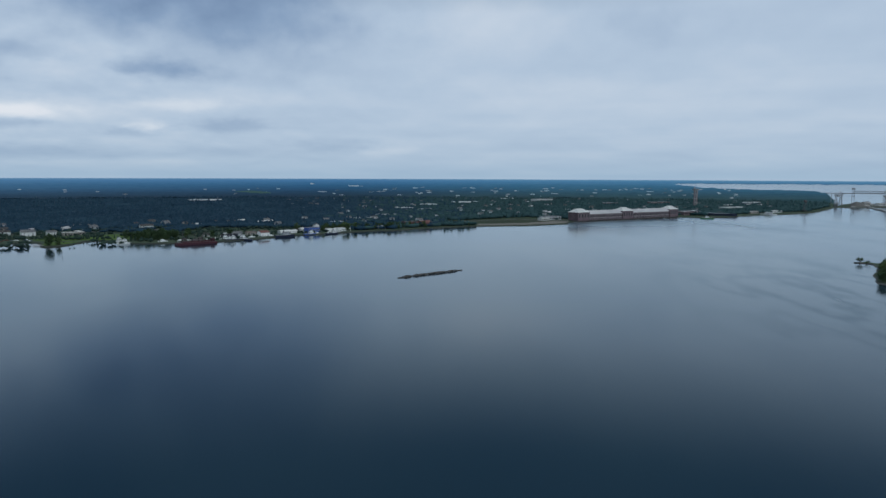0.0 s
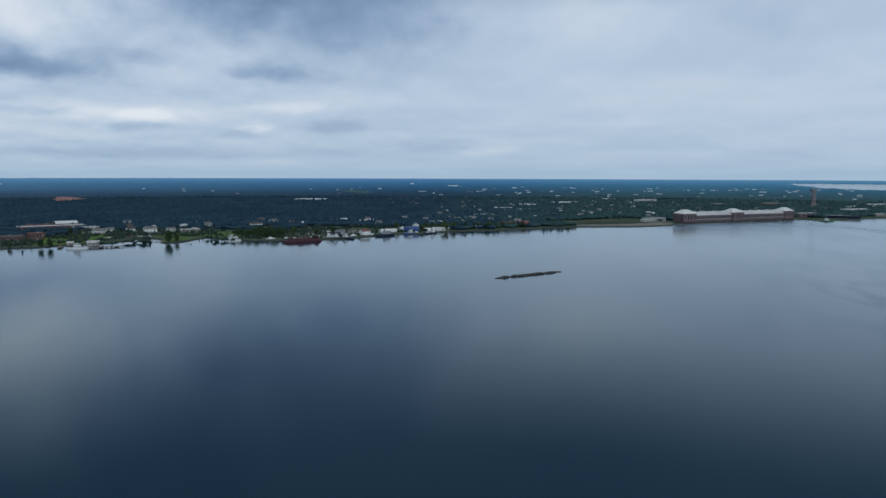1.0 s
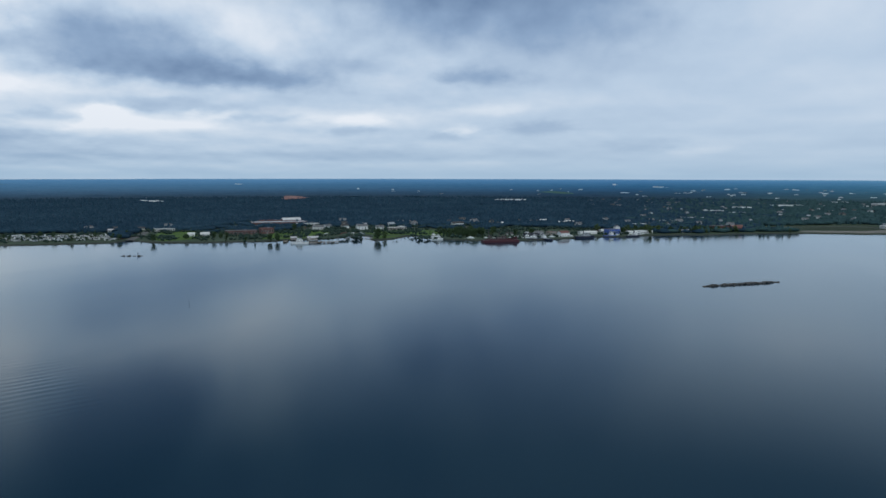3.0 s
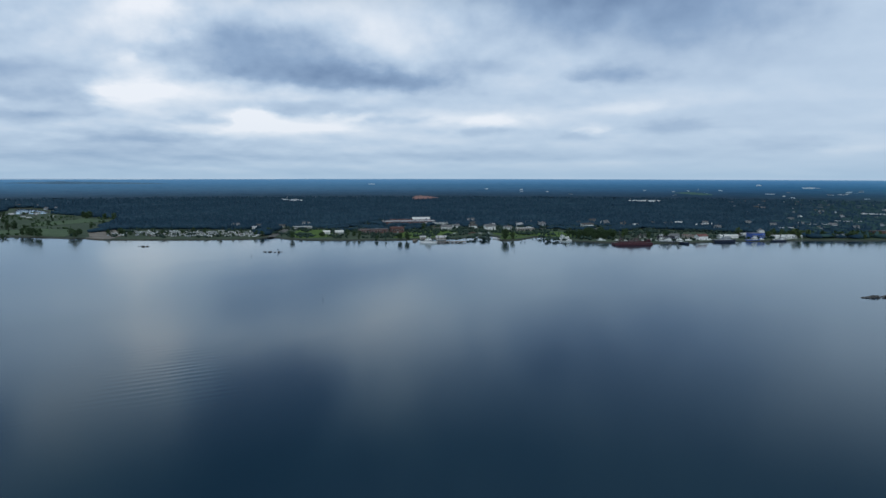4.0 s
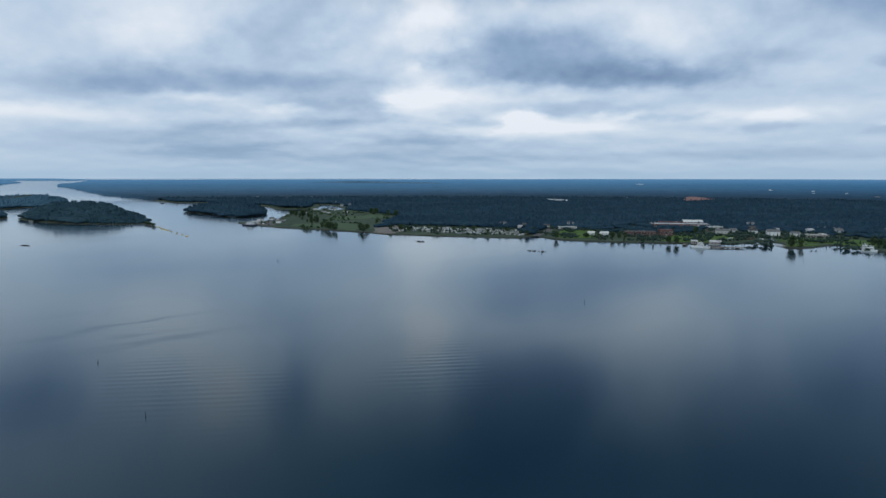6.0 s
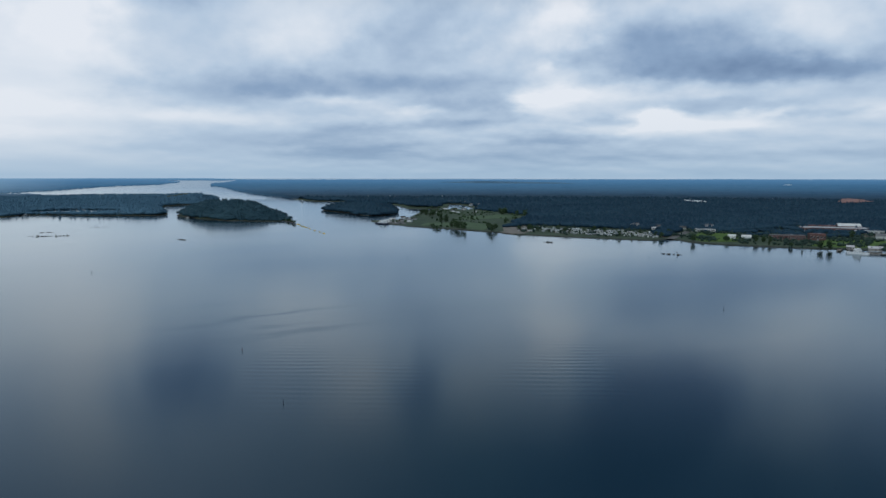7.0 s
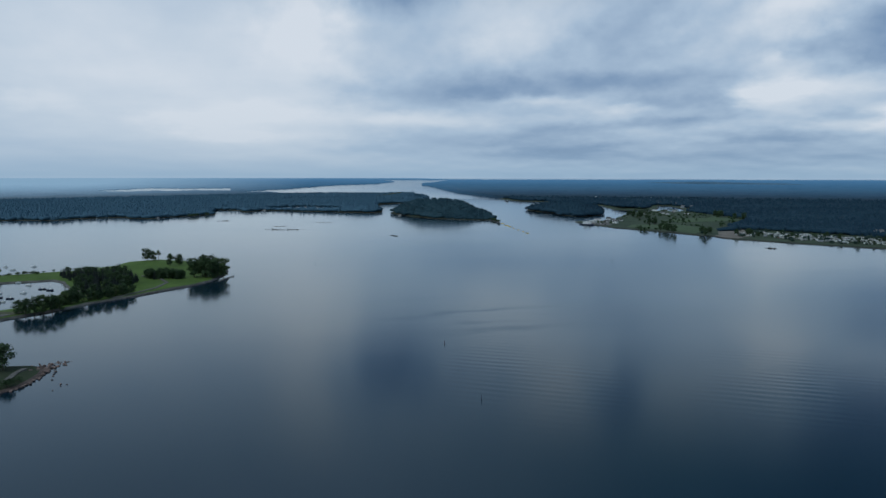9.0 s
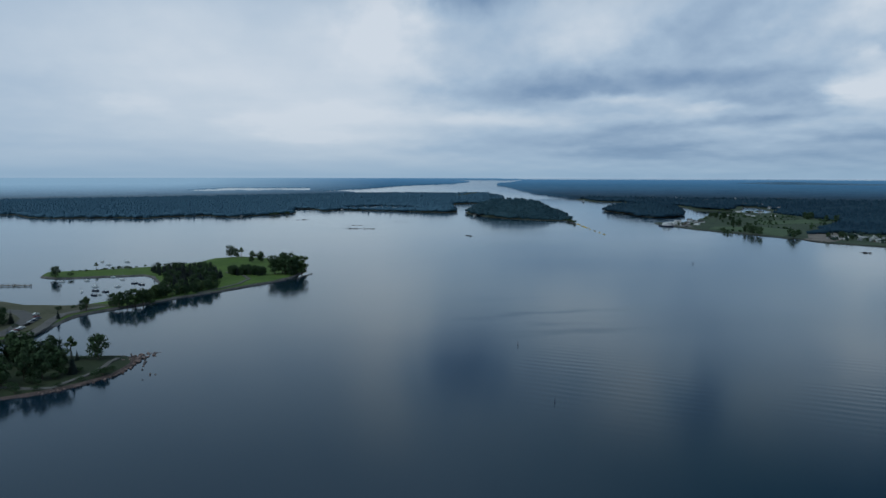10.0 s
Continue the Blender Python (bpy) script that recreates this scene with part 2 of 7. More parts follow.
NEEDLE = material("spruce_needle", leafy((0.007, 0.014, 0.014), (0.018, 0.030, 0.024), 20), 0.85)

# water: a dark body under a clear, faintly rippled face
WATER = bpy.data.materials.new("river_water")
WATER.use_nodes = True
n = Nodes(WATER.node_tree)
spot = n.add("ShaderNodeNewGeometry").outputs["Position"]
flow = n.add("ShaderNodeMapping", inputs={"Vector": spot, "Rotation": (0, 0, radians(-28)), "Scale": (1.0, 0.28, 1.0)}).outputs[0]
drift = n.noise(flow, 1 / 90, 4)
calm = n.math("MULTIPLY", n.math("SUBTRACT", drift, 0.46), 6.0)
calm = n.math("MINIMUM", n.math("MAXIMUM", calm, 0.0), 1.0)
wash = n.add("ShaderNodeTexWave", inputs={"Vector": n.add("ShaderNodeMapping", inputs={"Vector": spot, "Rotation": (0, 0, radians(26))}).outputs[0], "Scale": 0.045, "Distortion": 2.0, "Detail": 2.0, "Detail Scale": 0.5})


def stretch_of_water(x, y, half_x, half_y):
    """1 in the middle of a stretch of the river, 0 outside it."""
    v = n.add("ShaderNodeVectorMath", operation="SUBTRACT", inputs={0: spot, 1: (x, y, 0)}).outputs[0]
    v = n.add("ShaderNodeVectorMath", operation="MULTIPLY", inputs={0: v, 1: (1 / half_x, 1 / half_y, 0)}).outputs[0]
    d = n.add("ShaderNodeVectorMath", operation="DOT_PRODUCT", inputs={0: v, 1: v}).outputs["Value"]
    return n.math("EXPONENT", n.math("MULTIPLY", d, -1.0))


# trains of low wash in two stretches, breaking up at their rims
patch = n.math("ADD", stretch_of_water(-345, 112, 60, 38), n.math("ADD", stretch_of_water(-318, 232, 55, 40), stretch_of_water(-520, 120, 40, 55)))
patch = n.math("MULTIPLY", n.math("MULTIPLY", patch, n.math("MAXIMUM", n.math("MULTIPLY", n.math("SUBTRACT", n.noise(spot, 1 / 45, 3), 0.36), 3.0), 0.0)), 0.085)
# eddies in the mouth of the harbour, where the current of the plant comes out
eddy = n.math("MULTIPLY", stretch_of_water(700, 1450, 480, 900), n.math("ADD", 0.2, n.math("MULTIPLY", calm, 0.8)))
height = n.math("ADD", n.math("MULTIPLY", n.noise(flow, 1 / 3.0, 3), 0.008), n.math("MULTIPLY", wash.outputs["Fac"], patch))
relief = n.add("ShaderNodeBump", inputs={"Strength": 0.5, "Distance": 1.0, "Height": height})
body = n.mix(n.noise(spot, 1 / 240, 3), (0.003, 0.013, 0.030, 1), (0.004, 0.020, 0.032, 1))
# long curved slicks of ruffled water
drawn = n.math("ABSOLUTE", n.math("SUBTRACT", n.noise(flow, 1 / 55, 3, 0.5), 0.5))
slick = n.math("MAXIMUM", n.math("SUBTRACT", 1.0, n.math("MULTIPLY", drawn, 16.0)), 0.0)
slick = n.math("MULTIPLY", slick, n.math("ADD", stretch_of_water(380, 560, 170, 260), stretch_of_water(-500, 115, 70, 60)))
tailrace = stretch_of_water(430, 1530, 260, 170)
rough = n.math("ADD", n.math("ADD", n.math("ADD", 0.105, n.math("MULTIPLY", calm, 0.03)), n.math("MULTIPLY", eddy, 0.09)), n.math("MULTIPLY", tailrace, 0.2))
rough = n.math("ADD", rough, n.math("MULTIPLY", slick, 0.16))
deep = n.add("ShaderNodeBsdfDiffuse", inputs={"Color": body})
face = n.add("ShaderNodeBsdfGlossy", inputs={"Color": (0.88, 0.965, 1.0, 1), "Roughness": rough, "Normal": relief.outputs[0]})
gloss = n.add("ShaderNodeFresnel", inputs={"IOR": 1.5, "Normal": relief.outputs[0]})
surface = n.add("ShaderNodeMixShader", inputs={0: gloss.outputs[0], 1: deep.outputs[0], 2: face.outputs[0]})
n.add("ShaderNodeOutputMaterial", inputs={0: surface.outputs[0]})


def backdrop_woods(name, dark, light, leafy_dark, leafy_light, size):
    """Far country, a backdrop: canopy whose own emission stands in for kilometres of bluish haze, stronger the farther.
    """
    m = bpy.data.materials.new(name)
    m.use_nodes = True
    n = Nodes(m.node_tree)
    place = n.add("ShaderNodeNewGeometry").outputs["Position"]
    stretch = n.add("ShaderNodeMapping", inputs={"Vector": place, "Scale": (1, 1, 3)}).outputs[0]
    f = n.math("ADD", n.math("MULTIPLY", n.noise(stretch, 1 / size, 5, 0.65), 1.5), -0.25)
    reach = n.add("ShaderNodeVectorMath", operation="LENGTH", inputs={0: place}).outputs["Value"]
    haze_glow = n.ramp(n.math("DIVIDE", n.math("SUBTRACT", reach, 2900.0), 1850.0), [
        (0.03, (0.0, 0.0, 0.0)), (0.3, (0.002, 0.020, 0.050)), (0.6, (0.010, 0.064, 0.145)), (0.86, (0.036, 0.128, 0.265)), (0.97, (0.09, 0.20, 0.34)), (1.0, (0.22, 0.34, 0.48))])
    # a bank of mist over the country in the south-west, put into the emission
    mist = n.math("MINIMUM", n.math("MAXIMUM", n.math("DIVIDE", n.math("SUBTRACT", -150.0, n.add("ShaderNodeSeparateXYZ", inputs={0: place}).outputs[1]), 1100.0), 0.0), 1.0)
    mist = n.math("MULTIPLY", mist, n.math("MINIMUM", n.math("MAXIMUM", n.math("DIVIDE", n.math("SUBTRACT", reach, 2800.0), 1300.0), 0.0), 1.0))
    haze_glow = n.mix(mist, haze_glow, (0.27, 0.41, 0.55, 1))
    # thinner haze over the low woods up the river, also only emission
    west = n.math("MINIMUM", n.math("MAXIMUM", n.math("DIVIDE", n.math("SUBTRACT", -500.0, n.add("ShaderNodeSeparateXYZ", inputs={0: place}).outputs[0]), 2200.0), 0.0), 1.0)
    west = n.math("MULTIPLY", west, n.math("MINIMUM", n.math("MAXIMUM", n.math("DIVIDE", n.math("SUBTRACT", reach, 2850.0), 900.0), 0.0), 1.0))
    haze_glow = n.mix(n.math("MULTIPLY", west, 0.16), haze_glow, (0.15, 0.28, 0.40, 1))
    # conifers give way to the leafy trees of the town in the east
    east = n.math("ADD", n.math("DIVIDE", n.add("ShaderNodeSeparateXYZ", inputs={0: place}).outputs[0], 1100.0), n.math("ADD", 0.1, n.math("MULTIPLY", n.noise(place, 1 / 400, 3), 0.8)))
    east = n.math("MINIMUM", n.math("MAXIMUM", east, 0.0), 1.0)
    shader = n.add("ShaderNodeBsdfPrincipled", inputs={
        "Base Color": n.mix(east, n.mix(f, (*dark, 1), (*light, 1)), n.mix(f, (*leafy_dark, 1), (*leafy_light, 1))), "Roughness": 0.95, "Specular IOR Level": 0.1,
        "Emission Color": haze_glow, "Emission Strength": 1.0})
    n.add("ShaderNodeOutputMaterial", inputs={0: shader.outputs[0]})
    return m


# ---- shapes ----
def mesh_of(name, verts, faces, materials=(), which=None, smooth=False):
    """A mesh out of arrays; faces all have the same number of corners."""
    me = bpy.data.meshes.new(name)
    v, f = np.asarray(verts, "f4"), np.asarray(faces, "i4")
    me.vertices.add(len(v))
    me.vertices.foreach_set("co", v.ravel())
    me.loops.add(f.size)
    me.loops.foreach_set("vertex_index", f.ravel())
    me.polygons.add(len(f))
    me.polygons.foreach_set("loop_start", np.arange(0, f.size, f.shape[1], dtype="i4"))
    if which is not None:
        me.polygons.foreach_set("material_index", np.asarray(which, "i4"))
    for m in materials:
        me.materials.append(m)
    me.update(calc_edges=True)
    if smooth:
        me.polygons.foreach_set("use_smooth", np.ones(len(f), bool))
    return me


NEAR_EDGE, REACH, EARTH = 3000.0, 1900.0, 7.4e6


def far(points):
    """Places past three kilometres are drawn in, along their line of sight from the river's middle, to end within five."""
    p = np.array(points, float).reshape(-1, 3)
    r = np.hypot(p[:, 0], p[:, 1]) + 1e-9
    over = np.maximum(r - NEAR_EDGE, 0)
    drawn = np.where(over > 0, NEAR_EDGE + REACH * over / (over + 3000), r)
    k = drawn / r
    fall = 100 / r + over / (2 * EARTH)
    z = np.where(over > 0, 100 - drawn * fall + p[:, 2] * k, p[:, 2])
    return np.stack([p[:, 0] * k, p[:, 1] * k, z], 1)


def inside(points, polygon):
    """Which points (x, y) lie inside the polygon."""
    p, q = np.asarray(points, float), np.asarray(polygon, float)
    hit = np.zeros(len(p), bool)
    for (x0, y0), (x1, y1) in zip(q, np.roll(q, -1, 0)):
        if y0 == y1:
            continue
        cross = ((y0 > p[:, 1]) != (y1 > p[:, 1])) & (p[:, 0] < (x1 - x0) * (p[:, 1] - y0) / (y1 - y0) + x0)
        hit ^= cross
    return hit


def nearest(points, line):
    """Distance of points from a line of places."""
    p, q = np.asarray(points, float), np.asarray(line, float)
    best = np.full(len(p), 1e9)
    for a, b in zip(q[:-1], q[1:]):
        ab = b - a
        t = np.clip(((p - a) @ ab) / max(ab @ ab, 1e-9), 0, 1)
        best = np.minimum(best, np.hypot(*(p - a - t[:, None] * ab).T))
    return best


def frayed(line, step=9.0, rough=2.2, closed=True):
    """A line of places made finer and a little uneven, as a shore is."""
    out = []
    line = [Vector(p) for p in line]
    ends = line[1:] + line[:1] if closed else line[1:]
    for a, b in zip(line, ends):
        count = max(1, int((b - a).length / step))
        side = Vector((-(b - a).y, (b - a).x)).normalized()
        for i in range(count):
            p = a.lerp(b, i / count)
            w = noise.noise((p.x / 31, p.y / 31, 3)) * rough * 1.6 + noise.noise((p.x / 9, p.y / 9, 7)) * rough * 0.7
            out.append(p + side * w)
    if not closed:
        out.append(line[-1])
    return [(p.x, p.y) for p in out]


HILLS = [
    (-1800, 262, 105, 20), (-2000, 275, 150, 16), (-2740, 272, 60, 22), (-2800, 100, 260, 12), (-1900, 660, 150, 13), (-830, -196, 26, 2.0), (-2760, -300, 360, 10),
]


def ground_height(x, y):
    return sum(h * math.exp(-((x - a) ** 2 + (y - b) ** 2) / (2 * s * s)) for a, b, s, h in HILLS)


def land(name, outline, top, bank, height=1.2, cell=25.0, slope=3.0, step=9.0, rough=2.2, label=""):
    """A piece of land: an uneven shore with a sloping bank down into the water, and a gently rolling top."""
    rim = frayed(outline, step, rough)
    xs, ys = [p[0] for p in rim], [p[1] for p in rim]
    grid = [(x + random.uniform(-.3, .3) * cell, y + random.uniform(-.3, .3) * cell)
            for x in np.arange(min(xs), max(xs), cell) for y in np.arange(min(ys), max(ys), cell)]
    if grid:
        g = np.array(grid)
        ok = inside(g, rim) & (nearest(g, rim + rim[:1]) > cell * 0.3)
        grid = [tuple(p) for p in g[ok]]
    pts = [Vector(p) for p in rim + grid]
    edges = [(i, (i + 1) % len(rim)) for i in range(len(rim))]
    v2, _, tris, *_ = delaunay_2d_cdt(pts, edges, [list(range(len(rim)))], 1, 1e-4)
    fade = np.clip(nearest(np.array([p[:] for p in v2]), rim + rim[:1]) / (2.2 * cell if cell < 20 else 60), 0, 1)
    verts = [(p.x, p.y, height + ground_height(p.x, p.y) * k + (noise.noise((p.x / 20, p.y / 20, 0)) * 0.25)) for p, k in zip(v2, fade)]
    faces, which = [tuple(t) for t in tris], [0] * len(tris)
    turn = sum(a[0] * b[1] - b[0] * a[1] for a, b in zip(rim, rim[1:] + rim[:1]))
    sign = 1 if turn > 0 else -1
    first = len(verts)
    for i, p in enumerate(rim):
        a, b = Vector(rim[i - 1]), Vector(rim[(i + 1) % len(rim)])
        out = Vector(((b - a).y, -(b - a).x)).normalized() * sign
        w = slope * (1 + 0.5 * noise.noise((p[0] / 7, p[1] / 7, 5)))
        verts.append((p[0], p[1], height + noise.noise((p[0] / 20, p[1] / 20, 0)) * 0.25 + 0.01))
        verts.append((p[0] + out.x * w, p[1] + out.y * w, -0.4))
    k = len(rim)
    for i in range(k):
        a, b = first + 2 * i, first + 2 * ((i + 1) % k)
        quad = (a, a + 1, b + 1, b) if sign > 0 else (b, b + 1, a + 1, a)
        faces += [quad[:3], (quad[0], quad[2], quad[3])]
        which += [1, 1]
    tri = np.array(faces)
    v = np.array(verts)
    up = np.cross(v[tri[:, 1]] - v[tri[:, 0]], v[tri[:, 2]] - v[tri[:, 0]])[:, 2] < 0
    tri[up] = tri[up][:, ::-1]
    ob = new(name, mesh_of(name, v, tri, (top, bank), which, smooth=True))
    return tagged(ob, label, "ground", kind="structure")


def part(name, bm, mat, parent, label=""):
    """Links a bmesh as one mesh object, under a thing or a part where one is given."""
    me = bpy.data.meshes.new(name)
    bm.to_mesh(me)
    bm.free()
    for m in mat if isinstance(mat, (list, tuple)) else (mat,):
        me.materials.append(m)
    ob = new(name, me)
    ob.parent = parent
    return tagged(ob, label)


def thing(name, label, category, group="", kind=""):
    return tagged(new(name), label, category, group, kind)


def box(bm, x0, x1, y0, y1, z0, z1, bevel=0.0):
    made = bmesh.ops.create_cube(bm, size=1)["verts"]
    bmesh.ops.transform(bm, verts=made, matrix=Matrix.Translation(((x0 + x1) / 2, (y0 + y1) / 2, (z0 + z1) / 2)) @ Matrix.Diagonal((x1 - x0, y1 - y0, z1 - z0, 1)))
    if bevel:
        bmesh.ops.bevel(bm, geom=list({e for v in made for e in v.link_edges}), offset=bevel, segments=1, affect="EDGES")
    return bm


def boxes(*sizes, bevel=0.0):
    bm = bmesh.new()
    for s in sizes:
        box(bm, *s, bevel=bevel)
    return bm


def rod(bm, a, b, r0, r1=None, sides=7):
    """A tapered round bar from a to b."""
    a, b = Vector(a), Vector(b)
    d = b - a
    m = Matrix.Translation((a + b) / 2) @ d.to_track_quat("Z", "Y").to_matrix().to_4x4()
    bmesh.ops.create_cone(bm, cap_ends=True, segments=sides, radius1=r0, radius2=r0 if r1 is None else r1, depth=d.length, matrix=m)
    return bm


def prism(bm, outline, z0, z1):
    """An upright block over a flat outline."""
    low = [bm.verts.new((x, y, z0)) for x, y in outline]
    high = [bm.verts.new((x, y, z1)) for x, y in outline]
    bm.faces.new(high)
    bm.faces.new(low[::-1])
    for i in range(len(low)):
        j = (i + 1) % len(low)
        bm.faces.new((low[i], low[j], high[j], high[i]))
    return bm


# ---- water ----
def water_sheet():
    bearings = np.radians(np.arange(0, 360, 2.0))
    rings = np.concatenate([[40, 200, 600, 1200, 2000, 2900], np.geomspace(3000, 38000, 40)])
    verts = [(0, 0, 0)] + [(-math.sin(a) * r, math.cos(a) * r, 0) for r in rings for a in bearings]
    k = len(bearings)
    tris = [(0, 1 + i, 1 + (i + 1) % k) for i in range(k)]
    for j in range(len(rings) - 1):
        for i in range(k):
            a, b, c, d = 1 + j * k + i, 1 + j * k + (i + 1) % k, 1 + (j + 1) * k + (i + 1) % k, 1 + (j + 1) * k + i
            tris += [(a, d, c), (a, c, b)]
    v = far(verts)
    t = np.array(tris)
    down = np.cross(v[t[:, 1]] - v[t[:, 0]], v[t[:, 2]] - v[t[:, 0]])[:, 2] < 0
    t[down] = t[down][:, ::-1]
    ob = new("water", mesh_of("water", v, t, (WATER,), smooth=True))
    tagged(ob, "calm grey-blue river water mirroring the cloudy sky", "river", kind="structure")


water_sheet()

# ---- land ----
HARBOUR_SHORE = [(1636, 2843), (1404, 2448), (1361, 2356), (1210, 2149), (1078, 1976), (965, 1882), (831, 1820), (738, 1741), (662, 1690), (630, 1722), (600, 1735), (310, 1545), (278, 1466), (195, 1420), (96, 1401)]
TOWN_SHORE = [(-4, 1344), (-65, 1286), (-124, 1258), (-160, 1225), (-192, 1190), (-227, 1172), (-248, 1140), (-280, 1095), (-315, 1060), (-362, 1030), (-428, 1024), (-472, 1058), (-497, 1067), (-517, 1057), (-512, 1006), (-518, 974), (-531, 968), (-567, 1029), (-598, 1045)]
CAMP_SHORE = [(-611, 1005), (-603, 960), (-650, 915), (-665, 886), (-753, 817), (-807, 797), (-845, 806), (-865, 806), (-859, 766), (-944, 693), (-1034, 629), (-1084, 628), (-1105, 610), (-1194, 578), (-1282, 533), (-1357, 525), (-1400, 512), (-1467, 519), (-1472, 564), (-1497, 615)]
INLET_SHORE = [(-1637, 694), (-1808, 790), (-1855, 846), (-1869, 906), (-1824, 938), (-1911, 1001), (-2142, 1068), (-2196, 1048), (-1971, 936), (-1910, 893), (-1947, 800), (-2174, 850), (-2266, 855), (-2382, 810), (-2559, 775), (-2640, 690), (-2760, 680), (-3040, 690)]
MAIN_SHORE = HARBOUR_SHORE + TOWN_SHORE + CAMP_SHORE + INLET_SHORE
BACK = [(-3100 * math.sin(radians(a)), 3100 * math.cos(radians(a))) for a in np.arange(76.5, -30.1, -3.5)]
land("ground_mainland", MAIN_SHORE + BACK, ROUGH, BANK, 1.4, 55, 4, 12, 2.5, "grassy mainland shore with a stony bank")

HILL_SHORE = [(-1500, 352), (-1541, 345), (-1552, 300), (-1585, 262), (-1613, 229), (-1702, 186), (-1774, 165), (-1858, 150), (-2035, 186), (-2240, 210), (-2380, 235), (-2360, 320), (-2250, 355), (-2050, 385), (-1750, 388), (-1600, 372)]
land("ground_hill_island", HILL_SHORE, GRASS, BANK, 1.0, 45, 3, 10, 2.2, "hilly wooded island at the channel's mouth")
SUGAR_SHORE = [(-2800, 365), (-2560, 335), (-2470, 280), (-2490, 215), (-2420, 160), (-2300, 136), (-1973, 134), (-1893, 126), (-1874, 92), (-1930, -13), (-2012, -151), (-2020, -200), (-1930, -228), (-2040, -260), (-2078, -330), (-1830, -289), (-1740, -370), (-1675, -400), (-1690, -450), (-1744, -480), (-1699, -560), (-1634, -590), (-1656, -672), (-1636, -789), (-1657, -863), (-1772, -951), (-1772, -991), (-1650, -1120), (-1560, -1400), (-1700, -1900)]
SUGAR_BACK = [(-2400, -1900), (-2900, -950), (-3050, -560), (-3090, -200), (-3090, 60), (-3090, 380)]
land("ground_island", SUGAR_SHORE + SUGAR_BACK, GRASS, BANK, 1.0, 50, 3, 10, 2.2, "low wooded island shore")
ISLE_SHORE = [(-1961, 545), (-1860, 553), (-1793, 572), (-1700, 560), (-1640, 590), (-1668, 634), (-1710, 670), (-1890, 735), (-2080, 790), (-2180, 770), (-2150, 640)]
land("ground_islet", ISLE_SHORE, GRASS, BANK, 1.0, 45, 3, 9, 2.0, "small wooded island between two channels")

PARK_FRONT = [(-790, -104), (-762, -99), (-726, -98), (-694, -102), (-666, -115), (-640, -135), (-619, -149), (-599, -162), (-583, -176), (-566, -186), (-549, -195), (-536, -206), (-522, -216), (-508, -221), (-490, -222), (-474, -220), (-460, -219), (-445, -222), (-433, -232), (-425, -250), (-423, -300), (-410, -420), (-600, -520), (-640, -400), (-597, -345), (-577, -322)]
PARK_BASIN = [(-560, -300), (-546, -280), (-541, -250), (-545, -236), (-566, -220), (-580, -206), (-597, -202), (-620, -193), (-640, -200), (-660, -215), (-698, -232), (-716, -250), (-702, -292), (-693, -324), (-704, -344), (-733, -352), (-741, -330), (-757, -297), (-778, -250), (-812, -224), (-850, -218), (-866, -190), (-850, -160), (-815, -130)]
land("ground_park", PARK_FRONT + PARK_BASIN, LAWN, STONE, 1.3, 8, 2.5, 4, 1.2, "mown park peninsula edged with boulders")
POINT = [(-379, -132), (-370, -132.5), (-361, -133.5), (-353, -138), (-345, -143), (-337, -149), (-332, -156), (-326, -166), (-322, -182), (-300, -260), (-340, -330), (-400, -330), (-408, -250), (-402, -195), (-399, -178), (-396, -162), (-397, -148), (-396, -139), (-389, -134)]
land("ground_point", POINT, GRASS, REDROCK, 1.0, 4, 3.0, 2.5, 0.7, "grassy point with reddish rock at the waterline")
JETTY = [(497, 816), (508, 807), (508, 794), (491, 763), (454, 709), (424, 656), (430, 630), (500, 640), (560, 760), (520, 800), (510, 815)]
land("ground_jetty", JETTY, ROUGH, STONE, 1.0, 12, 2, 5, 1.2, "wooded spit with a stony jetty")

# ---- far country ----
FAR_MAIN = [(-2950, 690), (-3242, 698), (-3894, 680), (-5015, 754), (-6303, 846), (-7466, 886), (-9081, 1249), (-16000, 2600), (-16000, 40000), (9000, 40000), (6500, 17500), (4349, 12455), (3191, 9354), (2587, 7159), (2219, 5692), (2309, 5366), (2473, 4996), (2534, 4660), (2216, 3927), (1875, 3297), (1650, 2880)]
FAR_WEST = [(-2950, 205), (-3140, 150), (-3480, 20), (-3700, -260), (-4050, -540), (-4600, -560), (-5357, -334), (-6930, -83), (-8634, 507), (-10863, 875), (-15000, 700), (-40000, -3000), (-40000, -40000), (-1500, -30000), (-1500, -2500), (-2400, -1900), (-2900, -950), (-2950, -200)]
FAR_STRIP = [(-5800, -1450), (-5750, -1100), (-5650, -800), (-5100, -720), (-4300, -600), (-4150, -860), (-4050, -1250), (-4800, -1500)]
FAR_NORTH = [(3800, 12300), (5039, 11722), (7013, 10837), (9000, 9000), (30000, 20000), (4800, 38000)]
FAR_EAST = [(-16000, 2700), (-16000, 600), (-40000, -2000), (-40000, 4000)]
# these base colours carry some blue haze too, besides the emission
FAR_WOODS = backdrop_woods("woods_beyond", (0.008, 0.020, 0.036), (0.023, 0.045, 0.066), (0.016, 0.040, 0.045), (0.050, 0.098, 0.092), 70)


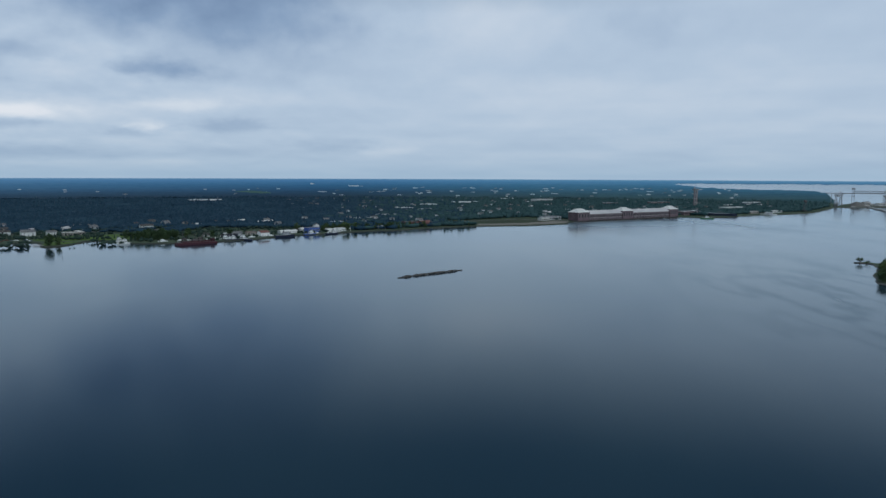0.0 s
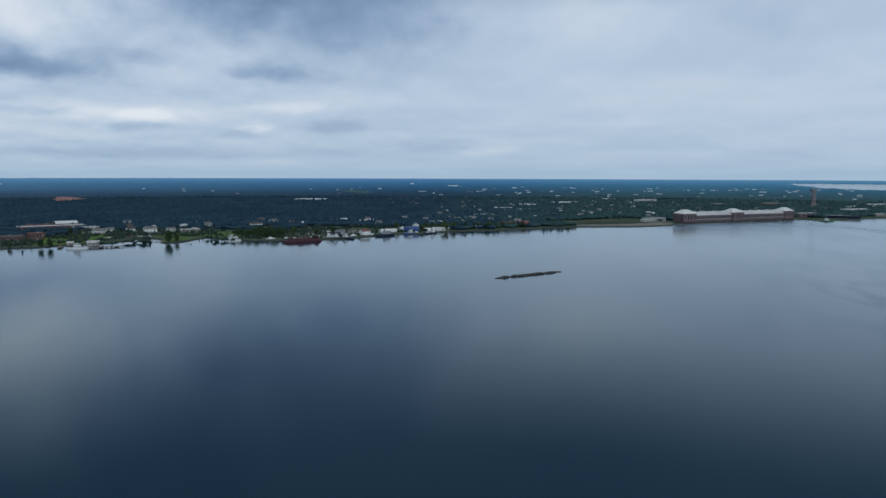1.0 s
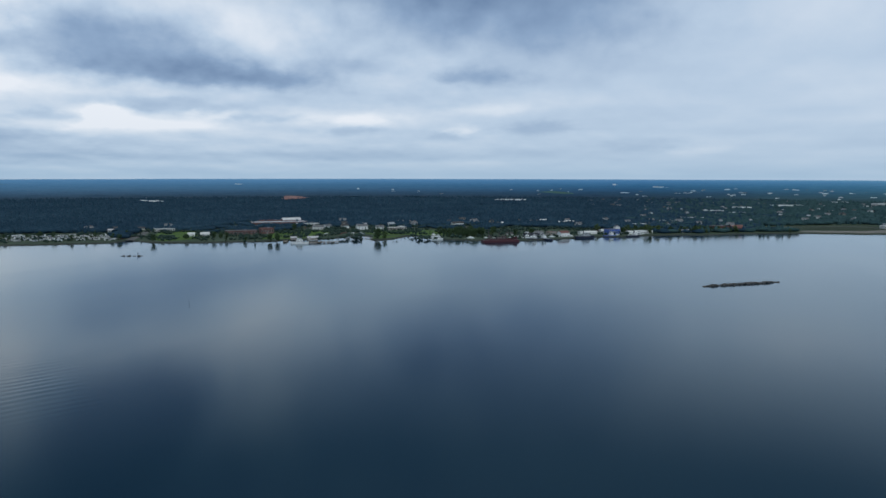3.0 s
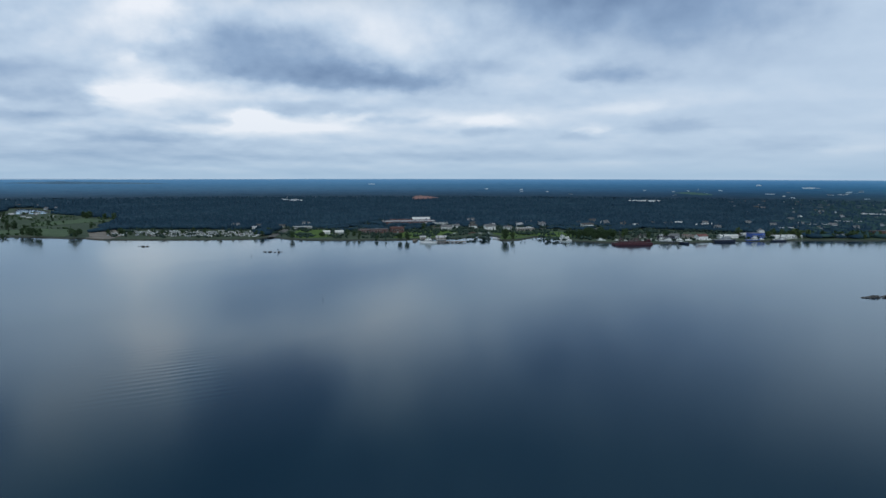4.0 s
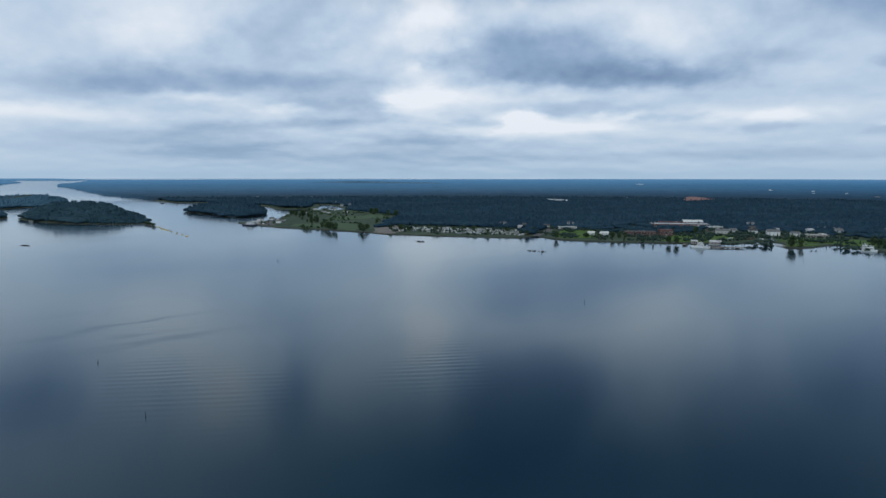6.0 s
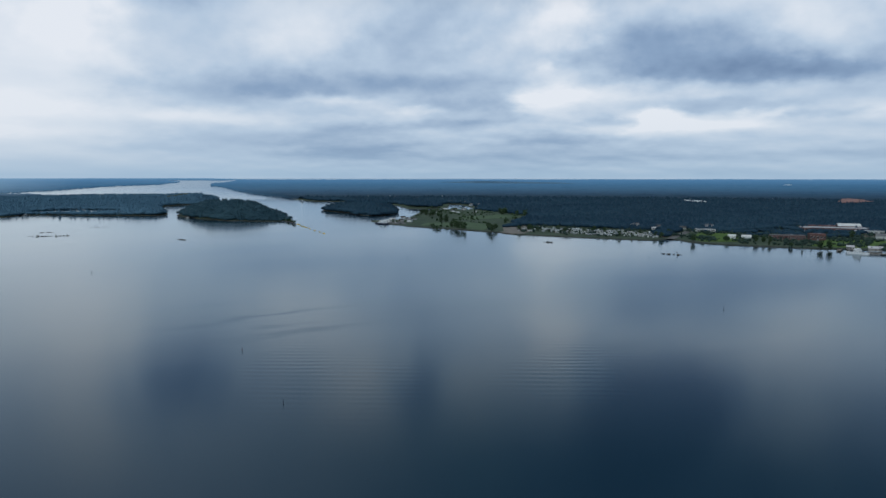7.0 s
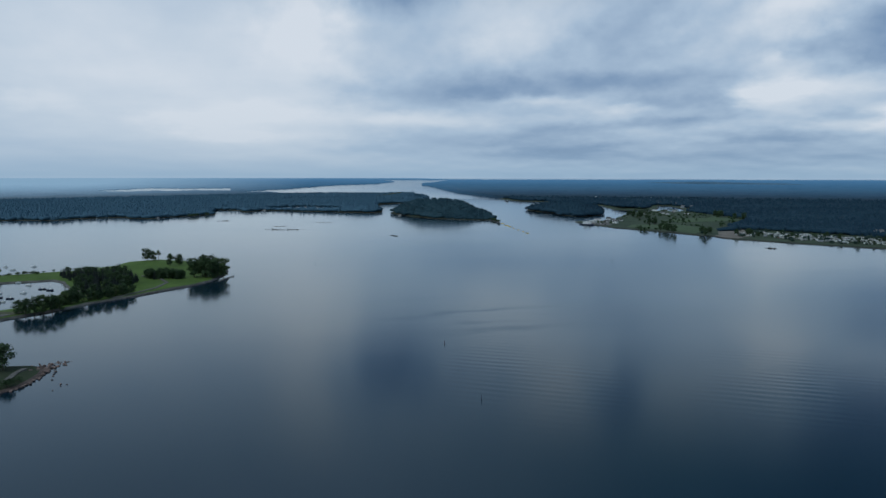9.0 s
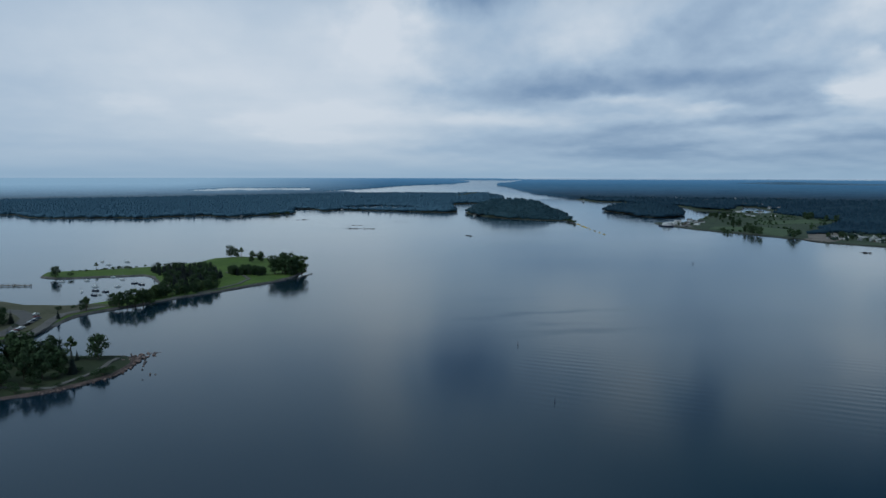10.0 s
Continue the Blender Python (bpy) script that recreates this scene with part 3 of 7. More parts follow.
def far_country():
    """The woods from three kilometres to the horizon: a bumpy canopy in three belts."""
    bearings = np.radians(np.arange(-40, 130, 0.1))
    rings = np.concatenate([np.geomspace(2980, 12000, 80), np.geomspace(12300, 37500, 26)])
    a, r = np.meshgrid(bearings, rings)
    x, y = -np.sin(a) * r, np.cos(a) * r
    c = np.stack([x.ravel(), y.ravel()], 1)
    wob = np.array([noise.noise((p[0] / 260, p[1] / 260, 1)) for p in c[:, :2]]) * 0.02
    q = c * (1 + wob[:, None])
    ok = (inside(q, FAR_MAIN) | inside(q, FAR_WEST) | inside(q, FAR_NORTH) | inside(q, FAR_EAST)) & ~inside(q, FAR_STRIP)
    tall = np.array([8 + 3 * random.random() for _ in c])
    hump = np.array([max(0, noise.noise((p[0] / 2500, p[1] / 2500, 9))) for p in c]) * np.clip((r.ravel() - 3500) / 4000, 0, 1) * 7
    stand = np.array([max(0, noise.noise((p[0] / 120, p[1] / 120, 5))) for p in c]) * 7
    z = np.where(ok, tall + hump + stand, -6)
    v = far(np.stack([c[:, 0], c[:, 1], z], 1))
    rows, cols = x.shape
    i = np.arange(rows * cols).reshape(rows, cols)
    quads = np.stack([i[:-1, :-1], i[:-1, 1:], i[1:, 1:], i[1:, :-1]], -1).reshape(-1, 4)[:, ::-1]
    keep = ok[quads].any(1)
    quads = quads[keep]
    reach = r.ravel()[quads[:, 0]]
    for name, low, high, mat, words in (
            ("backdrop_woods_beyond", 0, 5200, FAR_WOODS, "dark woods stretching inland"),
            ("backdrop_distant_woods", 5200, 10000, FAR_WOODS, "distant forest, coloured with blue haze"),
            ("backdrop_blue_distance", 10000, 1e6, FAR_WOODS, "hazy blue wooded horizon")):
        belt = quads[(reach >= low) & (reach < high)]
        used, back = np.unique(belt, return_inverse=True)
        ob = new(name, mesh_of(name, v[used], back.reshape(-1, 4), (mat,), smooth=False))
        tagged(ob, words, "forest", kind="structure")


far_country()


# ---- woods ----
def crown_shapes():
    """Low crowns for massed woods: three rounded and two pointed."""
    out = []
    for kind in range(5):
        bm = bmesh.new()
        if kind < 3:
            bmesh.ops.create_icosphere(bm, subdivisions=1, radius=1)
            for v in bm.verts:
                v.co *= random.uniform(0.78, 1.2)
                v.co.z = v.co.z * 0.62 + 0.55
        else:
            bmesh.ops.create_cone(bm, cap_ends=True, segments=6, radius1=0.72, radius2=0.34, depth=0.8, matrix=Matrix.Translation((0, 0, 0.4)))
            bmesh.ops.create_cone(bm, cap_ends=False, segments=6, radius1=0.52, radius2=0.02, depth=1.0, matrix=Matrix.Translation((0, 0, 1.2)))
            for v in bm.verts:
                v.co.x *= random.uniform(0.8, 1.2)
                v.co.y *= random.uniform(0.8, 1.2)
        bmesh.ops.triangulate(bm, faces=bm.faces[:])
        bm.verts.index_update()
        out.append((np.array([v.co[:] for v in bm.verts]), np.array([[v.index for v in f.verts] for f in bm.faces])))
        bm.free()
    return out


CROWNS = crown_shapes()


def massed(name, places, sizes, mat, label, pointed=0.25, spread=1.05):
    """Many crowns as one object; each stands on the ground and is about as high as its size says."""
    rng = np.random.default_rng(len(places))
    kinds = np.where(rng.random(len(places)) < pointed, rng.integers(3, 5, len(places)), rng.integers(0, 3, len(places)))
    vs, fs, base = [], [], 0
    places, sizes = np.asarray(places, float), np.asarray(sizes, float)
    for k, (cv, cf) in enumerate(CROWNS):
        at = places[kinds == k]
        if not len(at):
            continue
        s = sizes[kinds == k]
        turn = rng.random(len(at)) * 6.283
        wide = s * (spread if k < 3 else spread * 0.6) * rng.uniform(0.85, 1.2, len(at))
        tall = s * (0.62 if k < 3 else 0.60)
        cx = cv[None, :, 0] * np.cos(turn)[:, None] - cv[None, :, 1] * np.sin(turn)[:, None]
        cy = cv[None, :, 0] * np.sin(turn)[:, None] + cv[None, :, 1] * np.cos(turn)[:, None]
        v = np.stack([at[:, :1] + cx * wide[:, None], at[:, 1:2] + cy * wide[:, None], at[:, 2:3] + np.maximum(cv[None, :, 2], -0.05) * tall[:, None] * (0.9 if k < 3 else 1.0)], -1)
        f = cf[None] + (np.arange(len(at)) * len(cv))[:, None, None] + base
        vs.append(v.reshape(-1, 3))
        fs.append(f.reshape(-1, 3))
        base += v.shape[0] * v.shape[1]
    ob = new(name, mesh_of(name, np.concatenate(vs), np.concatenate(fs), (mat,), smooth=True))
    return tagged(ob, label, "woods", kind="stuff")


def scatter(x0, x1, y0, y1, gap):
    """Jittered places over a rectangle."""
    gx, gy = np.meshgrid(np.arange(x0, x1, gap), np.arange(y0, y1, gap))
    p = np.stack([gx.ravel(), gy.ravel()], 1)
    return p + np.random.uniform(-0.48, 0.48, p.shape) * gap


# open ground on the mainland: centre, half sizes, bearing of the long side
OPEN = []


def is_open(p):
    hit = np.zeros(len(p), bool)
    for x, y, a, b, turn in OPEN:
        c, s = math.cos(radians(turn)), math.sin(radians(turn))
        u, w = (p[:, 0] - x) * c + (p[:, 1] - y) * s, -(p[:, 0] - x) * s + (p[:, 1] - y) * c
        hit |= (np.abs(u) / a) ** 4 + (np.abs(w) / b) ** 4 < 1
    return hit


def heights(p, shore=None):
    """The hills under places, running out towards the shore."""
    h = np.array([ground_height(x, y) for x, y in p])
    return h if shore is None else h * np.clip(nearest(p, shore + shore[:1]) / 60, 0, 1)

FIELD = [(7, 1463), (97, 1417), (193, 1440), (286, 1495), (290, 1570), (231, 1700), (113, 1620), (32, 1555)]
LINKS = [(-1105, 600), (-1200, 720), (-1300, 790), (-1455, 930), (-1560, 930), (-1690, 870), (-1820, 800), (-1640, 690), (-1500, 620), (-1470, 510), (-1350, 515)]
INLET_BANK = [(-1630, 680), (-1820, 790), (-1872, 846), (-1885, 910), (-1840, 945), (-1700, 935), (-1540, 935), (-1560, 800)]
CAMPGROUND = [(-860, 770), (-980, 890), (-1100, 830), (-1200, 745), (-1120, 600), (-1034, 620)]
WATERFRONT = [(-865, 790), (-985, 940), (-905, 1000), (-930, 1100), (-960, 1200), (-900, 1270), (-800, 1190), (-720, 1190), (-650, 1240), (-560, 1300), (-470, 1330), (-440, 1180), (-420, 1020), (-530, 960), (-600, 900), (-760, 800)]
YARD = [(-420, 1020), (-440, 1180), (-430, 1330), (-300, 1330), (-170, 1330), (-130, 1255), (-320, 1040)]
ROADS_OPEN = [(-865, 806), (-900, 850), (-1010, 1000), (-1020, 995), (-880, 815)]
QUARRY = [(-1847, 2566), (-1800, 2721), (-1830, 2760), (-2000, 2850), (-2010, 2760), (-1900, 2640)]
CLEARING = [(-2159, 2071), (-2090, 2135), (-2200, 2220), (-2300, 2180)]
POWER_YARD = [(250, 1470), (600, 1735), (720, 1700), (1078, 1960), (1060, 2020), (700, 1800), (560, 1790), (330, 1640), (230, 1560)]
TOWN = [(-250, 1150), (-260, 1500), (-420, 1800), (-500, 2400), (-700, 3100), (1700, 3100), (1500, 2500), (600, 1700), (200, 1400), (-100, 1230)]
LAGOON = [(-2040, -185), (-1995, -60), (-1965, 30), (-2060, 40), (-2150, -10), (-2200, -100), (-2150, -190)]

# ---- places of the town's houses, kept free of trees ----
HOUSES = []
for x in np.arange(-420, 1500, 58):
    for y in np.arange(1420, 2950, 66):
        u, w = x * 0.87 - (y - 1400) * 0.12, y + x * 0.42
        q = np.array([[u + random.uniform(-16, 16), w + random.uniform(-18, 18)]])
        if random.random() < 0.34 and inside(q, TOWN)[0] and not inside(q, FIELD)[0] and not inside(q, POWER_YARD)[0] and nearest(q, MAIN_SHORE)[0] > 25:
            HOUSES.append((float(q[0, 0]), float(q[0, 1]), random.choice((25, 115)) + random.uniform(-8, 8)))
for x, y in ((-1010, 905), (-1040, 940), (-1000, 960), (-1060, 900), (-985, 1010), (-690, 1230), (-730, 1215), (-650, 1260), (-600, 1260), (-780, 1290), (-480, 1380), (-560, 1420), (-350, 1500), (-300, 1380), (-260, 1440), (-280, 1560)):
    HOUSES.append((x, y, random.uniform(0, 90)))
LINK_HOUSES = [(-1467, 567), (-1424, 572), (-1438, 592), (-1512, 611), (-1458, 616), (-1752, 825), (-1685, 820), (-1653, 818), (-1735, 873), (-1662, 872), (-1675, 769), (-1390, 577), (-1304, 785), (-1840, 870), (-1830, 900), (-1790, 905)]
INLAND_HOUSES = [(-2456, 1164), (-2440, 1130), (-2706, 1219), (-2784, 1073), (-2007, 1068), (-2030, 1050), (-2060, 1090), (-2250, 1080), (-2280, 1140), (-2200, 1110), (-2820, 1000), (-2650, 1120)]
HOUSES += [(x, y, random.uniform(0, 90)) for x, y in INLAND_HOUSES]

spots, sizes = [], []
for low, high, gap in ((900, 1650, 9.0), (1650, 2300, 11.5), (2300, 3010, 14.0)):
    p = scatter(-3000, 1700, 560, 3060, gap)
    r, a = np.hypot(p[:, 0], p[:, 1]), np.degrees(np.arctan2(-p[:, 0], p[:, 1]))
    p = p[(r >= low) & (r < high) & (a > -38)]
    p = p[inside(p, MAIN_SHORE + BACK)]
    shut = np.zeros(len(p), bool)
    for area in (FIELD, LINKS, INLET_BANK, CAMPGROUND, WATERFRONT, YARD, ROADS_OPEN, QUARRY, CLEARING, POWER_YARD):
        shut |= inside(p, area)
    p = p[~shut]
    p = p[nearest(p, MAIN_SHORE) > 24]
    near_house = np.zeros(len(p), bool)
    for hx, hy, _ in HOUSES:
        d = p - (hx, hy)
        front = -(d @ np.array((hx, hy))) / math.hypot(hx, hy)
        near_house |= (np.hypot(*d.T) < 12) | ((front > 0) & (front < 34) & (np.hypot(*d.T) < np.hypot(12, front)))
    p = p[~near_house]
    p = p[~inside(p, TOWN) | (np.random.random(len(p)) < 0.62)]
    spots.append(p)
    sizes.append(np.random.uniform(10, 13.5, len(p)) * (1 + 0.25 * (gap > 12)))
p = scatter(-1850, -420, 560, 1330, 15)
p = p[(inside(p, WATERFRONT) & (nearest(p, MAIN_SHORE) > 150) & (np.random.random(len(p)) < 0.5))]
p = p[nearest(p, MAIN_SHORE) > 12]
spots.append(p)
sizes.append(np.random.uniform(6, 12, len(p)))
p = np.concatenate(spots)
big = np.concatenate(sizes)
town = np.random.random(len(p)) < np.clip((9 - np.degrees(np.arctan2(-p[:, 0], p[:, 1]))) / 13, 0, 1)
massed("mainland_woods", np.column_stack([p, heights(p) + 1.2])[~town], big[~town], HAZED_WOODS, "dense dark green mixed woods behind the shore")
massed("town_trees", np.column_stack([p, heights(p) + 1.2])[town], big[town], HAZED_TOWN_WOODS, "green street and garden trees between the town's houses")

p = scatter(-3090, -1500, -1900, 420, 8.5)
west = p[inside(p, SUGAR_SHORE + SUGAR_BACK)]
west = west[(nearest(west, SUGAR_SHORE) > 8) & ~inside(west, LAGOON)]
massed("island_woods", np.column_stack([west, heights(west, SUGAR_SHORE) + 0.8]), np.random.uniform(9, 14, len(west)), HAZED_ISLAND_WOODS, "woods covering the low island, coloured with blue haze", 0.4)
p = p[inside(p, HILL_SHORE)]
p = p[nearest(p, HILL_SHORE + HILL_SHORE[:1]) > 5]
massed("hill_woods", np.column_stack([p, heights(p, HILL_SHORE) + 0.8]), np.random.uniform(10, 13.5, len(p)) * (0.5 + 0.5 * np.clip((-1545 - p[:, 0]) / 110, 0, 1)), HAZED_HILL_WOODS, "dense woods covering a rounded island hill", 0.3)
p = scatter(-2200, -1600, 520, 800, 7.5)
p = p[inside(p, ISLE_SHORE)]
p = p[nearest(p, ISLE_SHORE) > 4]
massed("islet_woods", np.column_stack([p, heights(p, ISLE_SHORE) + 0.8]), np.random.uniform(12.5, 16.5, len(p)), HAZED_WOODS, "dense woods on a small island", 0.3)

bm = bmesh.new()
bm.faces.new([bm.verts.new((x, y, 1.75 + ground_height(x, y))) for x, y in frayed(LAGOON, 15, 4)])
bmesh.ops.triangulate(bm, faces=bm.faces[:])
bmesh.ops.recalc_face_normals(bm, faces=bm.faces[:])
if sum(f.normal.z for f in bm.faces) < 0:
    bmesh.ops.reverse_faces(bm, faces=bm.faces[:])
tagged(part("water_lagoon", bm, WATER, None), "still pale backwater inside the island", "lagoon", kind="structure")

# ---- paints ----
WHITE = material("white_paint", painted((0.78, 0.79, 0.78)), 0.55)
CREAM = material("cream_siding", painted((0.56, 0.56, 0.54)), 0.7)
GREY_SIDING = material("grey_siding", painted((0.42, 0.44, 0.46)), 0.7)
TAN = material("tan_siding", painted((0.33, 0.30, 0.27)), 0.75)
BLUE = material("blue_cladding", painted((0.05, 0.12, 0.42)), 0.5)
NAVY = material("navy_paint", painted((0.020, 0.028, 0.055)), 0.5)
RED_PAINT = material("oxide_red_paint", painted((0.065, 0.016, 0.024), 0.25), 0.6)
YELLOW = material("yellow_paint", painted((0.75, 0.52, 0.06)), 0.6)
GREEN_PAINT = material("green_paint", painted((0.04, 0.20, 0.10)), 0.6)
BRICK = material("red_brick", mottled((0.085, 0.045, 0.043), (0.16, 0.083, 0.075), 0.6, 9), 0.85)
SANDSTONE = material("red_sandstone", mottled((0.088, 0.062, 0.072), (0.17, 0.122, 0.134), 1.2, 14), 0.85)
ROOF_GREY = material("grey_shingle", mottled((0.10, 0.10, 0.105), (0.19, 0.19, 0.19), 0.6, 8), 0.9)
ROOF_DARK = material("dark_shingle", mottled((0.045, 0.042, 0.04), (0.10, 0.095, 0.09), 0.6, 8), 0.9)
ROOF_PALE = material("pale_roof_sheet", mottled((0.48, 0.47, 0.45), (0.66, 0.65, 0.62), 1.5, 14), 0.6)
ROOF_TAN = material("weathered_roof", mottled((0.34, 0.33, 0.335), (0.50, 0.48, 0.48), 2, 16), 0.8)
ROOF_RED = material("red_roof", mottled((0.12, 0.055, 0.05), (0.20, 0.09, 0.075), 1, 8), 0.8)
GLASS = material("window_glass", (0.03, 0.035, 0.04, 1), 0.08, spec=0.6)
RUBBER = material("black_rubber", (0.02, 0.02, 0.02, 1), 0.9)
STEEL = material("grey_steel", painted((0.32, 0.33, 0.35), 0.2), 0.5, 0.6)
RUST = material("rusty_steel", mottled((0.06, 0.050, 0.052), (0.13, 0.105, 0.106), 0.5, 5), 0.85)
TIMBER = material("weathered_timber", mottled((0.10, 0.085, 0.07), (0.24, 0.20, 0.165), 0.3, 4), 0.9)
CANVAS = material("navy_canvas", painted((0.05, 0.08, 0.16)), 0.85)
CAR_PAINTS = [material("car_" + n, painted(c, 0.05), 0.3) for n, c in (
    ("white", (0.75, 0.75, 0.75)), ("black", (0.02, 0.02, 0.022)), ("silver", (0.45, 0.46, 0.48)), ("red", (0.16, 0.03, 0.03)), ("blue", (0.05, 0.07, 0.12)))]


def put(ob, x, y, z=0.0, turn=0.0, scale=1.0):
    ob.matrix_basis = pose(x, y, z, 0, 0, turn) @ Matrix.Scale(scale, 4)
    return ob


def again(ob, x, y, z=0.0, turn=0.0, scale=1.0, label=""):
    made = copy_thing(ob, pose(x, y, z, 0, 0, turn))
    made.scale = (scale, scale, scale)
    return tagged(made, label)


# ---- trees ----
def leaf_cloud(bm, centre, radii, count, size, droop=0.0):
    """Small leafy sprays filling the outer part of a lobe."""
    for _ in range(count):
        d = Vector((random.gauss(0, 1), random.gauss(0, 1), random.gauss(0, 1))).normalized()
        k = random.uniform(0.55, 1.05)
        p = Vector(centre) + Vector((d.x * radii[0], d.y * radii[1], d.z * radii[2])) * k
        s = size * random.uniform(0.6, 1.3)
        a = (d.orthogonal().normalized() + Vector((random.uniform(-.7, .7), random.uniform(-.7, .7), random.uniform(-.5, .2) - droop))).normalized()
        b = d.cross(a).normalized()
        c = d * random.uniform(-0.3, 0.5)
        bm.faces.new([bm.verts.new(p + v * s) for v in (a * 0.9, b * 0.6 + c * 0.4, -a * 0.8 + c * 0.2, -b * 0.65)])


def broad_tree(name, height, spread, lobes, leaves, mat, label, bare=0.12, lean=0.0):
    root = thing(name, label, "tree")
    trunk, crown = bmesh.new(), bmesh.new()
    r = height * 0.022
    top = Vector((lean * height, 0, height * 0.62))
    mid = Vector((lean * height * 0.4, 0.02 * height, height * bare))
    rod(trunk, (0, 0, -0.6), mid, r * 1.25, r, 8)
    rod(trunk, mid, top, r, r * 0.4, 7)
    for i in range(lobes):
        a = i * 2.4 + random.uniform(-.4, .4)
        up = bare + 0.05 + (0.79 - bare) * (i + random.random()) / lobes
        out = spread * math.sqrt(max(0.05, 1 - ((up - 0.55) / 0.5) ** 2)) * random.uniform(0.35, 0.68)
        c = Vector((math.cos(a) * out + lean * height * up, math.sin(a) * out, height * up))
        rod(trunk, mid.lerp(top, random.uniform(0, 0.7)), c, r * 0.45, r * 0.12, 5)
        w = spread * random.uniform(0.40, 0.60)
        leaf_cloud(crown, c, (w, w, w * 0.72), leaves, height * 0.052)
    leaf_cloud(crown, top + Vector((0, 0, height * 0.2)), (spread * 0.45, spread * 0.45, height * 0.17), leaves, height * 0.05)
    part("trunk", trunk, BARK, root)
    part("crown", crown, mat, root)
    return root


def spruce_tree(name, height, label):
    root = thing(name, label, "tree")
    trunk, crown = bmesh.new(), bmesh.new()
    rod(trunk, (0, 0, -0.5), (0, 0, height * 0.97), height * 0.018, 0.03, 7)
    tiers = 15
    for t in range(tiers):
        k = t / (tiers - 1)
        z = height * (0.08 + 0.88 * k)
        reach = height * 0.21 * (1 - k) ** 0.85 + 0.25
        count = int(15 - 9 * k)
        for i in range(count):
            a = 6.283 * (i + random.random()) / count
            out = reach * random.uniform(0.75, 1.12)
            d, side = Vector((math.cos(a), math.sin(a), 0)), Vector((-math.sin(a), math.cos(a), 0))
            w = out * 0.30 + 0.1
            p0, tip = Vector((0, 0, z)), d * out + Vector((0, 0, z - out * 0.32))
            m = p0.lerp(tip, 0.6)
            vs = [bm_v for bm_v in (crown.verts.new(p0 + Vector((0, 0, 0.15 * out))), crown.verts.new(m + side * w), crown.verts.new(tip), crown.verts.new(m - side * w), crown.verts.new(m - Vector((0, 0, 0.22 * out))))]
            crown.faces.new((vs[0], vs[1], vs[2]))
            crown.faces.new((vs[0], vs[2], vs[3]))
            crown.faces.new((vs[1], vs[4], vs[2]))
            crown.faces.new((vs[2], vs[4], vs[3]))
    part("trunk", trunk, BARK, root)
    part("crown", crown, NEEDLE, root)
    return root


def bush(name, height, spread, leaves, mat, label):
    root = thing(name, label, "shrub")
    stems, crown = bmesh.new(), bmesh.new()
    for i in range(5):
        a = i * 1.26
        tip = Vector((math.cos(a) * spread * 0.5, math.sin(a) * spread * 0.5, height * random.uniform(0.4, 0.65)))
        rod(stems, (0, 0, -0.3), tip, 0.06, 0.02, 5)
        leaf_cloud(crown, tip, (spread * 0.5, spread * 0.5, height * 0.36), leaves, height * 0.10)
    part("stem_clump", stems, BARK, root)
    part("crown", crown, mat, root)
    return root


AWAY = (-520, -330, 1.3)
TREES = {
    "broad": [broad_tree("broadleaf_tree", 12, 4.6, 9, 85, LEAF, "broad-leaved tree with a full dark green crown"),
              broad_tree("broadleaf_tree", 12, 4.0, 8, 85, LEAF, "tall broad-leaved tree with an uneven green crown", 0.1),
              broad_tree("broadleaf_tree", 12, 5.2, 10, 80, LEAF, "wide-crowned broad-leaved tree in full leaf", 0.14, 0.05)],
    "light": [broad_tree("willow_tree", 12, 4.4, 9, 80, LEAF_LIGHT, "light green willow tree at the water's edge", 0.06)],
    "thin": [broad_tree("slender_tree", 12, 2.9, 5, 55, LEAF_LIGHT, "slender pale green tree with a bare stem", 0.5, 0.04)],
    "spruce": [spruce_tree("spruce_tree", 12, "dark green spruce with drooping branches"), spruce_tree("spruce_tree", 12, "narrow dark spruce tree")],
    "bush": [bush("bush", 3, 2.0, 40, LEAF, "dense rounded bush beside the water"), bush("bush", 3, 2.4, 36, LEAF, "spreading green bush in rough grass")],
}
for kind in TREES.values():
    for template in kind:
        put(template, AWAY[0] - random.uniform(0, 60), AWAY[1] - random.uniform(0, 60), AWAY[2])


def plant(kind, x, y, tall, z=1.3, group=""):
    ob = random.choice(TREES[kind])
    made = again(ob, x, y, z + ground_height(x, y), random.uniform(0, 360), tall / (3.0 if kind == "bush" else 12.0))
    return tagged(made, group=group)


# park: single trees, then groves
SPIT_TREES = [
    ("broad", -694, -325, 12), ("bush", -700, -314, 5), ("bush", -736, -316, 3), ("thin", -744, -309, 9), ("bush", -748, -294, 4), ("bush", -752, -278, 4), ("broad", -843, -198, 15), ("broad", -838, -190, 12),
    ("thin", -836, -184, 13), ("broad", -803, -164, 14), ("broad", -807, -156, 13), ("spruce", -821, -146, 8), ("spruce", -800, -134, 9), ("broad", -712, -121, 20), ("broad", -716, -114, 22), ("broad", -709, -110, 21),
    ("broad", -719, -106, 22), ("broad", -724, -116, 20), ("light", -712, -100, 20), ("light", -720, -96, 19), ("light", -722, -104, 18), ("broad", -706, -104, 19),
]
